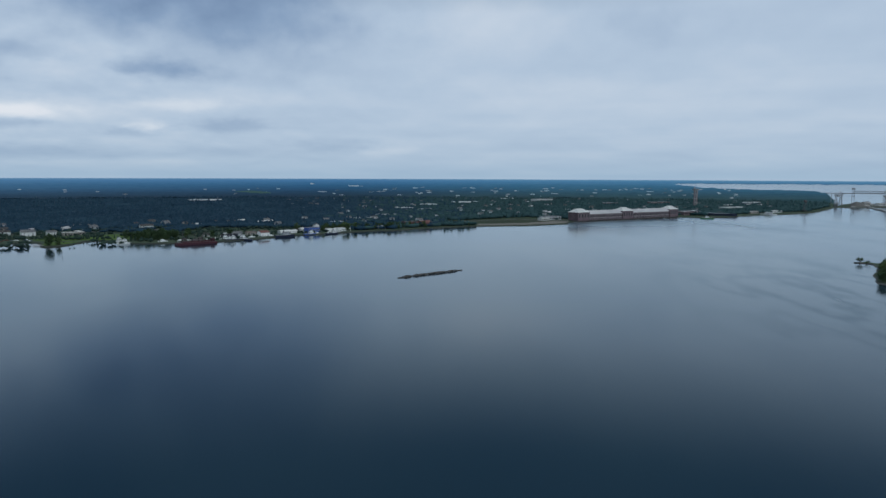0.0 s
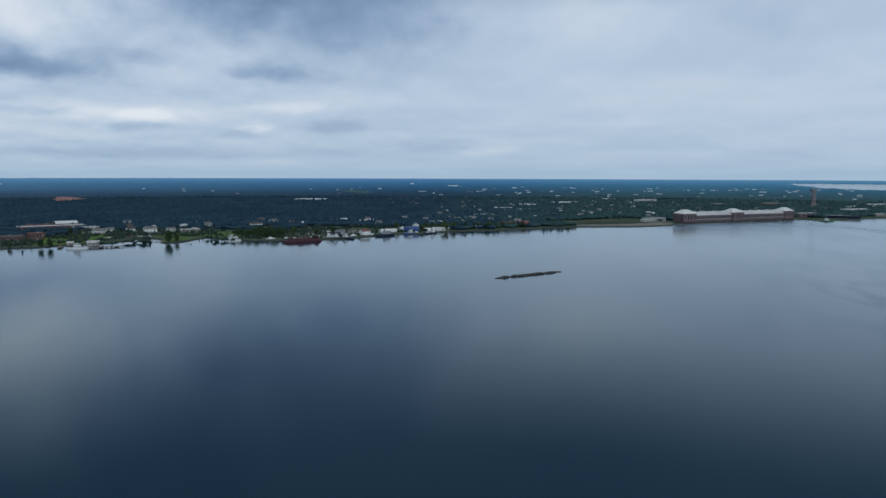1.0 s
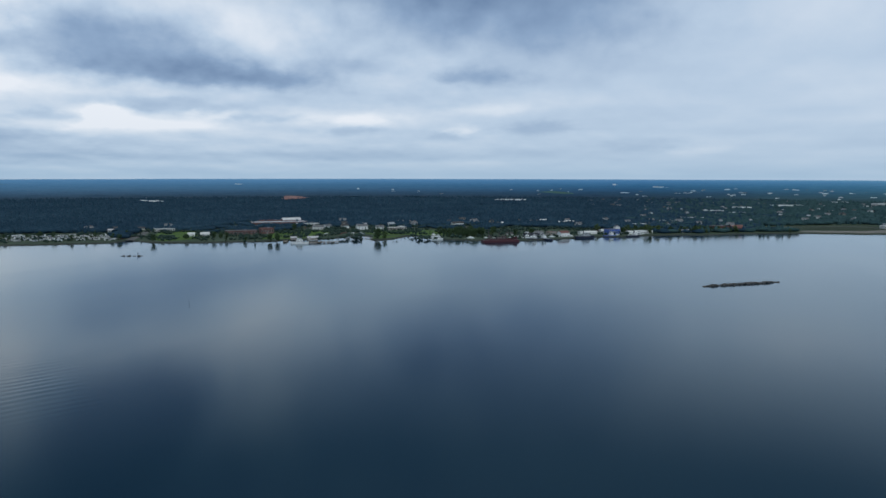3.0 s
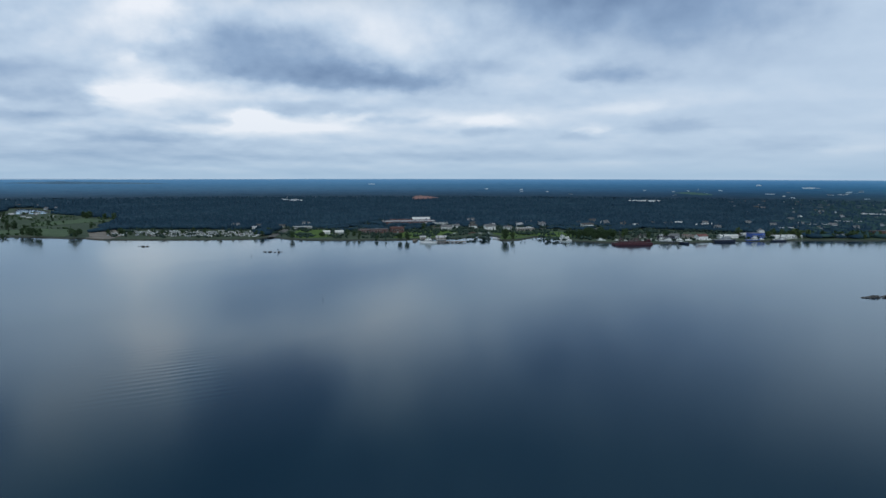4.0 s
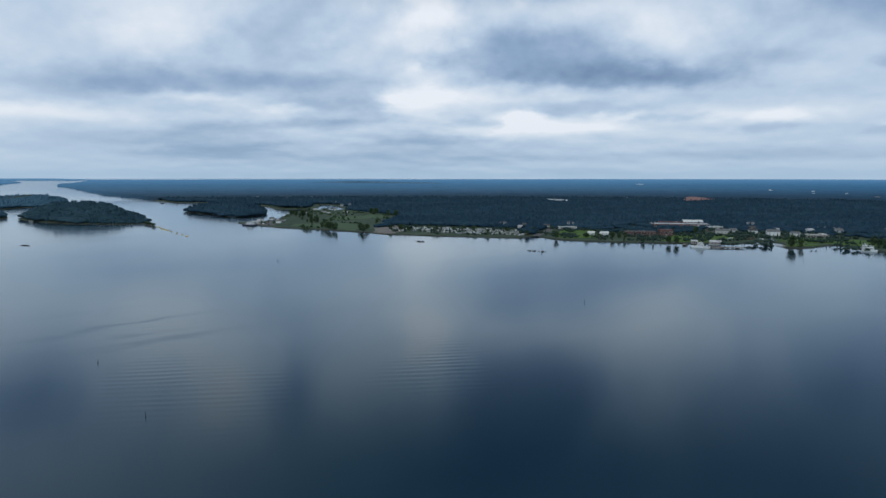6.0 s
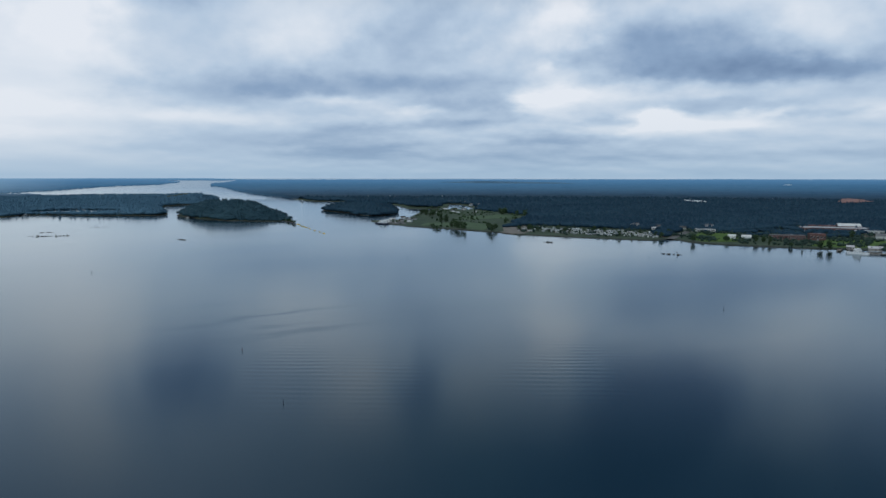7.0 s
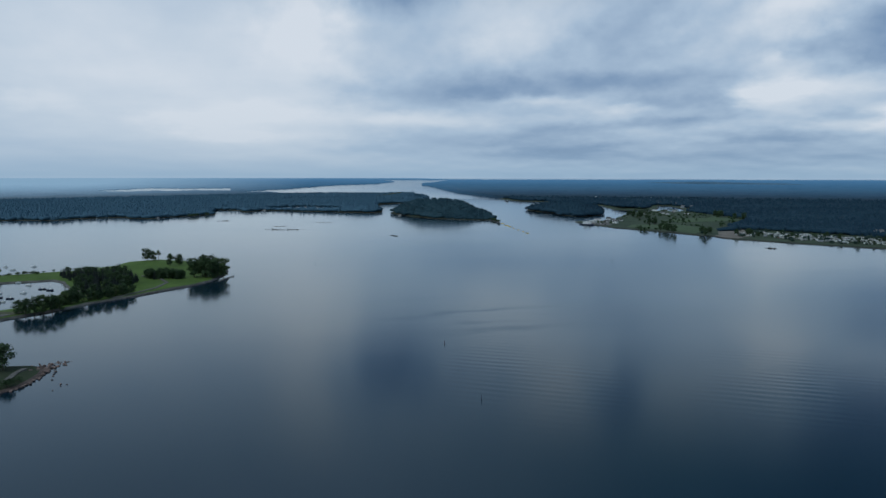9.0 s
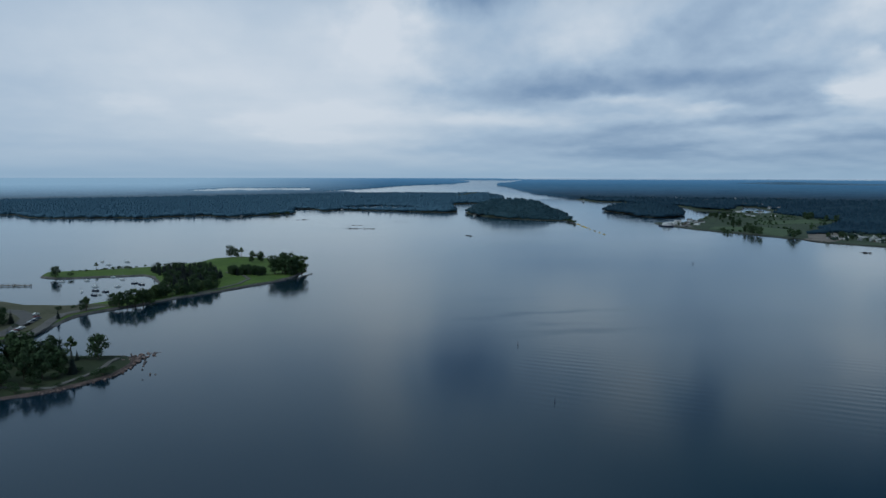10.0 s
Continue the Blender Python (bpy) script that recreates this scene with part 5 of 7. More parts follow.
def window_on(parent, x, y, z, w, h, axis, trim=WHITE):
    """A framed pane set on a wall; axis says which way the wall faces."""
    s = 1 if axis[0] == "+" else -1
    if axis[1] == "y":
        frame_bm = boxes((x - w / 2 - .1, x + w / 2 + .1, y - .05, y + .06, z - .1, z + h + .1))
        pane = boxes((x - w / 2, x + w / 2, y + s * .05 - .03, y + s * .05 + .04, z, z + h))
    else:
        frame_bm = boxes((x - .05, x + .06, y - w / 2 - .1, y + w / 2 + .1, z - .1, z + h + .1))
        pane = boxes((x + s * .05 - .03, x + s * .05 + .04, y - w / 2, y + w / 2, z, z + h))
    win = part("window", frame_bm, trim, parent)
    part("pane", pane, GLASS, win)
    return win


def house(name, w, d, h, rise, wall, roof, label, group="", storeys=1, chimney=True, category="house", fine=True):
    root = thing(name, label, category, group)
    part("wall", gable_walls(w, d, h, rise), wall, root)
    r = part("roof", gable_roof(bmesh.new(), w, d, h, rise), roof, root)
    if chimney:
        part("chimney", boxes((w * .2 - .4, w * .2 + .4, -1.2, -.4, h, h + rise + 1.0)), BRICK, r)
    part("door", boxes((-.55, .55, -d / 2 - .08, -d / 2 + .05, 0, 2.1)), NAVY, root)
    for k in range(storeys) if fine else (storeys - 1,):
        z = 0.9 + 2.7 * k
        for x in (-w * .3, w * .3) if fine else (-w * .3,):
            if fine:
                for s in (-1, 1):
                    window_on(root, x, s * d / 2, z, 1.5, 1.3, ("-" if s < 0 else "+") + "y")
            else:
                part("window", boxes((x - .8, x + .8, -d / 2 - .06, -d / 2 + .05, z, z + 1.4)), GLASS, root)
        if fine:
            for s in (-1, 1):
                window_on(root, s * w / 2, 0, z, 1.4, 1.3, ("-" if s < 0 else "+") + "x")
    return root


def hall(name, w, d, h, wall, roof, label, bays=5, category="building", parapet=0.6, doors=1):
    """A flat-roofed commercial or school block with a row of windows."""
    root = thing(name, label, category)
    part("wall", boxes((-w / 2, w / 2, -d / 2, d / 2, -0.6, h)), wall, root)
    part("roof", boxes((-w / 2 - .3, w / 2 + .3, -d / 2 - .3, d / 2 + .3, h, h + .35)), roof, root)
    part("parapet", boxes((-w / 2 - .3, w / 2 + .3, -d / 2 - .3, -d / 2, h + .35, h + parapet), (-w / 2 - .3, w / 2 + .3, d / 2, d / 2 + .3, h + .35, h + parapet)), wall, root)
    part("roof_unit", boxes((w * .1, w * .1 + 3, -1.5, 1.5, h + .35, h + 1.6), bevel=.1), STEEL, root)
    for i in range(bays):
        x = -w / 2 + w * (i + .5) / bays
        for s in (-1, 1):
            window_on(root, x, s * d / 2, h * .35, w / bays * .55, h * .35, ("-" if s < 0 else "+") + "y")
    for i in range(doors):
        x = -w / 2 + w * (i + 1) / (doors + 1)
        part("door", boxes((x - 1.2, x + 1.2, -d / 2 - .1, -d / 2 + .05, 0, 2.4)), STEEL, root)
    return root


def vault_shed(name, w, d, h, wall, roof, label):
    """A long shed under a rounded sheet roof."""
    root = thing(name, label, "shed")
    part("wall", boxes((-w / 2, w / 2, -d / 2, d / 2, -0.6, h)), wall, root)
    bm = bmesh.new()
    arcs = [[bm.verts.new((x, -d / 2 * 1.04 * math.cos(a), h + d * .26 * math.sin(a))) for a in np.linspace(0, math.pi, 11)] for x in (-w / 2 - .4, w / 2 + .4)]
    for i in range(10):
        bm.faces.new((arcs[0][i], arcs[1][i], arcs[1][i + 1], arcs[0][i + 1]))
    for a in arcs:
        bm.faces.new(a)
    bmesh.ops.recalc_face_normals(bm, faces=bm.faces[:])
    part("roof", bm, roof, root)
    part("door", boxes((w / 2 - .05, w / 2 + .1, -d * .3, d * .3, 0, h * .85)), STEEL, root)
    part("door", boxes((-w * .1, w * .1, -d / 2 - .1, -d / 2 + .05, 0, h * .8)), STEEL, root)
    return root


GZ = 1.3
TEMPLATES = [
    house("house", 12, 8.5, 5.4, 2.8, WHITE, ROOF_GREY, "two-storey white house with a grey shingle roof", "houses of the town", 2, fine=False),
    house("house", 11, 8, 3.0, 2.4, CREAM, ROOF_DARK, "single-storey cream house with a dark roof", "houses of the town", chimney=False, fine=False),
    house("house", 10, 8, 5.2, 2.6, GREY_SIDING, ROOF_GREY, "two-storey grey-sided house among trees", "houses of the town", 2, fine=False),
    house("house", 13, 9, 3.0, 2.2, WHITE, ROOF_TAN, "low white house under a weathered pale roof", "houses of the town", chimney=False, fine=False),
    house("house", 11, 8, 5.2, 2.8, TAN, ROOF_DARK, "tan two-storey house with a dark gable roof", "houses of the town", 2, fine=False),
]
spot = iter(HOUSES)
for template in TEMPLATES:
    x, y, turn = next(spot)
    put(template, x, y, GZ, turn)
for x, y, turn in spot:
    again(random.choice(TEMPLATES), x, y, GZ, turn, random.uniform(0.95, 1.2))

# waterfront, from the campground to the yards
SHORE_TURN = 41
put(hall("brick_hall", 50, 15, 6.5, BRICK, ROOF_GREY, "long red-brick hall by the shore", 10), -775, 958, GZ, SHORE_TURN + 8)
put(hall("brick_hall", 22, 18, 9, BRICK, ROOF_RED, "taller red-brick hall beside the long one", 5), -750, 992, GZ, SHORE_TURN + 8)
put(house("white_shed", 14, 9, 4, 2.5, WHITE, ROOF_PALE, "white gabled shed beside the brick hall", chimney=False, category="shed"), -806, 906, GZ, SHORE_TURN)
put(house("white_shed", 11, 9, 4, 2.4, WHITE, ROOF_PALE, "small white shed near the shore trees", chimney=False, category="shed"), -822, 892, GZ, SHORE_TURN)
put(hall("school", 105, 34, 7, BRICK, ROOF_TAN, "broad brick school block with flat pale roofs", 16, doors=3), -850, 1165, GZ, SHORE_TURN + 4)
put(house("school_gym", 36, 26, 9, 4, BRICK, ROOF_PALE, "brick gymnasium with a pale pitched roof", chimney=False, category="building"), -850, 1205, GZ, SHORE_TURN + 4)
put(hall("school_wing", 62, 18, 5.5, BRICK, ROOF_RED, "low school wing with a reddish roof", 9), -905, 1215, GZ, SHORE_TURN)
put(hall("school_wing", 46, 16, 5, CREAM, ROOF_PALE, "low cream school wing", 7), -790, 1178, GZ, SHORE_TURN + 8)
put(hall("motel", 38, 10, 4, CREAM, ROOF_PALE, "long low cream building with a pale roof", 10), -945, 962, GZ, SHORE_TURN)
put(hall("low_shop", 32, 13, 4.5, TAN, ROOF_PALE, "long dark-walled shop with a white roof", 7), -586, 1160, GZ, SHORE_TURN + 3)
put(hall("low_shop", 18, 10, 4, WHITE, ROOF_PALE, "small flat-roofed white shop", 4), -590, 1195, GZ, SHORE_TURN)
put(house("villa", 20, 12, 6.5, 3.4, WHITE, ROOF_GREY, "large white house above the lawn", storeys=2), -648, 1140, GZ, SHORE_TURN)
put(house("villa", 14, 9, 5.5, 2.6, WHITE, ROOF_GREY, "white house beside the wooded point", storeys=2), -615, 1148, GZ, SHORE_TURN)
put(house("chapel", 18, 10, 7, 5, WHITE, ROOF_GREY, "tall white gabled house on the hill", storeys=2), -505, 1345, GZ, 70)
for x, y, w, turn in ((-456, 1328, 18, 35), (-440, 1342, 14, 50), (-436, 1420, 12, 20), (-404, 1428, 16, 40), (-392, 1458, 14, 40), (-340, 1411, 20, 45), (-331, 1436, 18, 40), (-525, 1305, 24, 44), (-563, 1349, 12, 30), (-647, 1297, 12, 50), (-623, 1298, 12, 40), (-690, 1150, 14, 40), (-715, 1130, 12, 50)):
    put(house("lake_house", w, 9, 5.2, 2.8, random.choice((WHITE, WHITE, CREAM)), random.choice((ROOF_GREY, ROOF_DARK, ROOF_PALE)), "white house with gable roof above the waterfront", "houses above the waterfront", 2, fine=False), x, y, GZ, turn)

# boat station
put(house("boat_station", 16, 8.5, 3.2, 2.4, TAN, ROOF_TAN, "tan boat station with a weathered gable roof by the pier", storeys=2), -612, 925, GZ, SHORE_TURN)
put(house("boat_house", 9, 6, 3.0, 1.8, TAN, ROOF_TAN, "tan boathouse at the pier", chimney=False, category="boathouse"), -640, 915, GZ, SHORE_TURN)
put(house("boat_house", 20, 11, 5, 3, CREAM, ROOF_GREY, "grey-roofed store behind the boat station", chimney=False, category="boathouse"), -720, 1105, GZ, SHORE_TURN)


def pier(name, length, width, label, z=1.6):
    """A timber deck on rows of piles, along x from the origin."""
    root = thing(name, label, "pier")
    part("deck", boxes((0, length, -width / 2, width / 2, z - .35, z), bevel=.05), TIMBER, root)
    for i in range(int(length / 5) + 1):
        for s in (-1, 1):
            part("pile", rod(bmesh.new(), (i * 5 + .3, s * width / 2, -1.5), (i * 5 + .3, s * width / 2, z + 1.1), .28, .25), TIMBER, root)
    part("rail", boxes((0, length, width / 2 - .1, width / 2, z + .9, z + 1.0)), TIMBER, root)
    return root


put(pier("station_pier", 46, 7, "dark timber pier on piles before the boat station"), -592, 880, 0, 43)
put(pier("small_pier", 22, 4, "short timber pier beside the boathouse"), -640, 895, 0, -60)
put(pier("marina_pier", 40, 2.5, "narrow floating pier of the marina", 0.9), -649, -365, 0, 90)


# ---- vessels ----
def hull_shape(bm, length, beam, deck, draft=0.6, bow=0.35, stern=0.85, sheer=0.25):
    """A boat's hull along x, bow at +x, lofted through sections."""
    rows = []
    for i in range(13):
        k = i / 12
        w = beam / 2 * (stern + (1 - stern) * min(1, k / .35) if k < .35 else 1 if k < 1 - bow else math.sqrt(max(0.0, 1 - ((k - 1 + bow) / bow) ** 2)) + .02)
        h = deck * (1 + sheer * (abs(k - .4) / .6) ** 2)
        x = (k - .5) * length
        rows.append([bm.verts.new((x + (h * .18 if s == 0 and k > .9 else 0), y, z)) for s, (y, z) in enumerate(((-w, h), (-w * .86, 0), (-w * .45, -draft), (w * .45, -draft), (w * .86, 0), (w, h)))])
    for r, s in zip(rows, rows[1:]):
        for j in range(5):
            bm.faces.new((r[j], s[j], s[j + 1], r[j + 1]))
        bm.faces.new((r[5], s[5], s[0], r[0]))
    bm.faces.new(rows[0])
    bm.faces.new(rows[-1][::-1])
    bmesh.ops.recalc_face_normals(bm, faces=bm.faces[:])
    return bm


def sailing_boat(length, hull_mat, label, cover=None):
    root = thing("sailing_boat", label, "boat", "boats moored in the basin")
    part("hull", hull_shape(bmesh.new(), length, length * .32, length * .14), hull_mat, root)
    part("cabin", boxes((-length * .12, length * .2, -length * .09, length * .09, length * .13, length * .21), bevel=.1), WHITE, root)
    part("mast", rod(bmesh.new(), (length * .1, 0, length * .1), (length * .1, 0, length * 1.25), .07, .05), STEEL, root)
    part("boom", rod(bmesh.new(), (length * .1, 0, length * .27), (-length * .32, 0, length * .25), .1 if cover else .05, .08 if cover else .04), cover or STEEL, root)
    part("rudder", boxes((-length * .53, -length * .49, -.05, .05, -.5, length * .12)), hull_mat, root)
    return root


def motor_boat(length, label):
    root = thing("motor_boat", label, "boat", "boats moored in the basin")
    part("hull", hull_shape(bmesh.new(), length, length * .34, length * .15), WHITE, root)
    part("cabin", boxes((-length * .1, length * .18, -length * .12, length * .12, length * .14, length * .3), bevel=.15), WHITE, root)
    part("windscreen", boxes((length * .16, length * .2, -length * .11, length * .11, length * .2, length * .29)), GLASS, root)
    part("outboard_motor", boxes((-length * .55, -length * .5, -.2, .2, -.2, length * .2), bevel=.05), NAVY, root)
    return root


sail_white = put(sailing_boat(7, WHITE, "white sailing boat with bare mast at its mooring"), -616, -265, .05, 20, .8)
sail_navy = put(sailing_boat(7.5, NAVY, "dark-hulled sailing boat with a covered boom", CANVAS), -622, -256, .05, 85, .8)
motor = put(motor_boat(6.5, "white motor boat moored in the calm basin"), -644, -266, .05, 95, .8)
for x, y, kind in ((-681, -290, motor), (-599, -247, sail_navy), (-601, -244, sail_white), (-616, -245, sail_navy), (-643, -246, motor), (-703, -275, motor), (-688, -260, sail_white), (-663, -239, sail_navy), (-656, -230, sail_navy), (-675, -310, motor), (-825, -338, motor), (-799, -320, motor), (-825, -310, sail_white), (-646, -362, sail_white), (-652, -340, motor)):
    again(kind, x, y, .05, 90 + random.uniform(-25, 25), random.uniform(.68, .85))


def ship(name, length, beam, deck, hull_mat, label, house_at=-.3, house_len=.2, house_mat=WHITE, category="ship", funnel=True, levels=2):
    root = thing(name, label, category)
    part("hull", hull_shape(bmesh.new(), length, beam, deck, 1.2, .18, .9, .15), hull_mat, root)
    part("deck", boxes((-length * .46, length * .36, -beam * .4, beam * .4, deck * .98, deck * 1.12)), RUST if hull_mat is RED_PAINT else STEEL, root)
    z = deck * 1.1
    for k in range(levels):
        s = 1 - .22 * k
        cab = part("deckhouse", boxes((length * (house_at - house_len / 2 * s), length * (house_at + house_len / 2 * s), -beam * .38 * s, beam * .38 * s, z, z + 2.5), bevel=.12), house_mat, root)
        part("window_band", boxes((length * (house_at - house_len / 2 * s) - .05, length * (house_at + house_len / 2 * s) + .05, -beam * .38 * s - .05, beam * .38 * s + .05, z + 1.3, z + 2.0)), GLASS, cab)
        z += 2.5
    if funnel:
        part("funnel", rod(bmesh.new(), (length * (house_at - house_len * .3), 0, z - .5), (length * (house_at - house_len * .3), 0, z + 2.4), .8, .7, 10), NAVY, root)
    part("mast", rod(bmesh.new(), (length * house_at, 0, z), (length * house_at, 0, z + 5), .12, .06), STEEL, root)
    for i in range(4):
        x = length * (-.4 + .22 * i)
        for s in (-1, 1):
            part("rail_post", rod(bmesh.new(), (x, s * beam * .42, deck), (x, s * beam * .42, deck * 1.1 + 1.0), .05, .05, 5), WHITE, root)
    return root


# station cutter, red barge, yard vessels, ferry
put(ship("patrol_boat", 26, 6, 2.4, WHITE, "white patrol boat moored at the pier", 0, .35, category="boat"), -601, 874, 0, 200)
barge = thing("barge", "long rust-red barge lying along the shore", "barge")
part("hull", boxes((-29, 29, -6.5, 6.5, -1.2, 3.2), bevel=.5), RED_PAINT, barge)
part("deck", boxes((-28, 28, -6, 6, 3.2, 3.5)), RUST, barge)
part("coaming", boxes((-22, 20, -4.8, -4.4, 3.5, 5.0), (-22, 20, 4.4, 4.8, 3.5, 5.0), (-22, -21.6, -4.4, 4.4, 3.5, 5.0), (19.6, 20, -4.4, 4.4, 3.5, 5.0)), RED_PAINT, barge)
part("hatch_cover", boxes((-20, -8, -4.4, 4.4, 4.4, 4.9), (-6, 6, -4.4, 4.4, 4.4, 4.9)), RUST, barge)
for x in (-26, 24):
    for s in (-1, 1):
        part("bollard", rod(bmesh.new(), (x, s * 5.4, 3.4), (x, s * 5.4, 4.3), .3, .35, 8), NAVY, barge)
part("wheelhouse", boxes((22, 27, -3, 3, 3.5, 7.5), bevel=.1), RED_PAINT, barge)
for x, tall in ((-14, 9), (-2, 11), (10, 8)):
    bm = bmesh.new()
    rod(bm, (x, 0, 4.6), (x, 0, 4.6 + tall), .35, .25, 6)
    rod(bm, (x, 0, 5.5), (x + 7, 0, 4.6 + tall * .8), .25, .15, 5)
    part("derrick", bm, RUST, barge)
part("machinery", boxes((-6, 2, -3, 3, 4.9, 7.2), (4, 9, -2.5, 2.5, 4.9, 6.4), bevel=.15), RUST, barge)
put(barge, -341, 1024, 0, 40)


def crane(label, boom, mat):
    root = thing("crawler_crane", label, "crane")
    part("track", boxes((-3, 3, -2.8, -1.8, 0, 1.2), bevel=.2), RUBBER, root)
    part("track", boxes((-3, 3, 1.8, 2.8, 0, 1.2), bevel=.2), RUBBER, root)
    part("cab", boxes((-3.5, 2.5, -1.7, 1.7, 1.2, 4.0), bevel=.15), mat, root)
    bm = bmesh.new()
    tip = Vector((boom * .75, 0, boom * .7 + 3))
    for s in (-.5, .5):
        for h in (-.4, .4):
            rod(bm, (2, s, 3 + h), tip + Vector((0, s * .4, h * .4)), .12, .08, 5)
    for i in range(9):
        a, b = Vector((2, -.5, 3)).lerp(tip, i / 9), Vector((2, .5, 3)).lerp(tip, (i + 1) / 9)
        rod(bm, a, b, .07, .07, 4)
    part("boom", bm, mat, root)
    part("cable", rod(bmesh.new(), tip, tip - Vector((0, 0, boom * .45)), .05, .05, 4), NAVY, root)
    return root


put(crane("rusty crawler crane behind the red barge", 16, RUST), -372, 1062, GZ, 120)
put(crane("crawler crane with a raised boom on the yard", 14, RUST), -352, 1075, GZ, 60)
put(ship("tug_boat", 22, 7, 2.6, NAVY, "dark-hulled tug with white deckhouse at the yard", .1, .3, category="boat"), -305, 1078, 0, 35)
put(ship("work_boat", 30, 8, 2.4, NAVY, "navy work boat with a white wheelhouse", -.2, .25, category="boat"), -286, 1086, 0, -35)
put(ship("supply_ship", 36, 9, 3.4, NAVY, "grey-decked supply ship at the quay", .05, .35, GREY_SIDING), -238, 1146, 0, 42)
put(ship("tug_boat", 24, 7, 2.4, BLUE, "blue-hulled tug at the blue shed", .1, .3, category="boat"), -205, 1188, 0, 42)
put(ship("tug_boat", 24, 7, 2.2, NAVY, "dark tug moored by the trees", .15, .25, category="boat"), -170, 1206, 0, 42)
put(ship("work_boat", 20, 6, 2.0, WHITE, "white work boat at the yard", 0, .3, category="boat"), -320, 1096, 0, 30)
put(ship("work_boat", 18, 6, 2.0, WHITE, "white motor vessel in the small harbour", .1, .4, category="boat"), -445, 1022, 0, 20)
put(ship("work_boat", 16, 5, 1.8, WHITE, "white motor vessel by the shore trees", .1, .4, category="boat"), -465, 1050, 0, 60)
put(house("dock_shed", 16, 13, 6, 3, WHITE, ROOF_RED, "white dock shed with a red gable", chimney=False, category="shed"), -274, 1150, GZ, 45)
put(house("dock_shed", 18, 11, 5, 2.6, GREY_SIDING, ROOF_GREY, "grey repair shed on the yard", chimney=False, category="shed"), -318, 1150, GZ, 35)
put(hall("workshop", 24, 11, 4.6, NAVY, ROOF_DARK, "dark workshop beside the slipway", 6), -322, 1128, GZ, 40)
put(hall("workshop", 18, 10, 4.5, TAN, ROOF_RED, "reddish store on the yard", 4), -300, 1175, GZ, 40)
put(hall("blue_shed", 22, 16, 8.5, BLUE, ROOF_GREY, "large bright blue clad boat shed", 6, "shed"), -208, 1226, GZ, 42)
put(vault_shed("vault_shed", 32, 10, 3.2, WHITE, ROOF_PALE, "long white shed with rounded roof"), -246, 1206, GZ, 42)
put(vault_shed("vault_shed", 24, 10, 3.5, WHITE, ROOF_PALE, "white vaulted shed behind the blue one"), -225, 1262, GZ, 42)
put(vault_shed("vault_shed", 22, 10, 3.4, WHITE, ROOF_PALE, "white vaulted shed by the trees"), -176, 1244, GZ, 42)
put(hall("boat_store", 28, 12, 5, WHITE, ROOF_PALE, "white flat-roofed boat store on the shore", 6), -160, 1262, GZ, 42)
put(ship("ferry", 34, 12, 2.2, NAVY, "navy and white car ferry at its landing", 0, .5, category="ferry"), -1372, 510, 0, 25)
put(ship("freighter", 120, 16, 7, NAVY, "long dark freighter lying at the quay", -.42, .1, category="ship"), 718, 1798, 0, -36)
put(ship("museum_boat", 30, 8, 2.4, GREEN_PAINT, "small green-hulled vessel off the quay", 0, .3, category="boat"), 655, 1668, 0, -20)
put(ship("work_boat", 40, 9, 3, WHITE, "white tour boat at the harbour quay", 0, .5, category="boat"), 890, 1850, 0, -40)
put(ship("work_boat", 14, 4, 1.6, NAVY, "small dark vessel in the channel", 0, .3, category="boat"), -2600, 640, 0, 100)
put(hall("ferry_office", 16, 9, 4, WHITE, ROOF_PALE, "white ferry office on the landing", 4), -1412, 538, GZ, 30)
put(hall("ferry_office", 11, 8, 4, CREAM, ROOF_PALE, "small cream store on the landing", 3), -1430, 552, GZ, 30)


for i in range(30):
    k = random.random()
    x, y = -400 + 240 * k, 1062 + 185 * k
    if i % 3:
        again(motor, x + random.uniform(-14, 14), y - 16 + random.uniform(-4, 4), .1, random.uniform(20, 60), random.uniform(1.3, 2.2), "white motor vessel tied up along the yards")
    else:
        again(TEMPLATES[random.choice((1, 3))], x + random.uniform(-10, 10), y + random.uniform(16, 70), GZ, random.uniform(20, 60), random.uniform(.7, 1.0), "low pale store among the yards")
for x, y in LINK_HOUSES:
    again(TEMPLATES[random.choice((0, 1, 3))], x, y, GZ, random.uniform(0, 90), random.uniform(.7, 1.0), "pale cottage near the ferry landing")


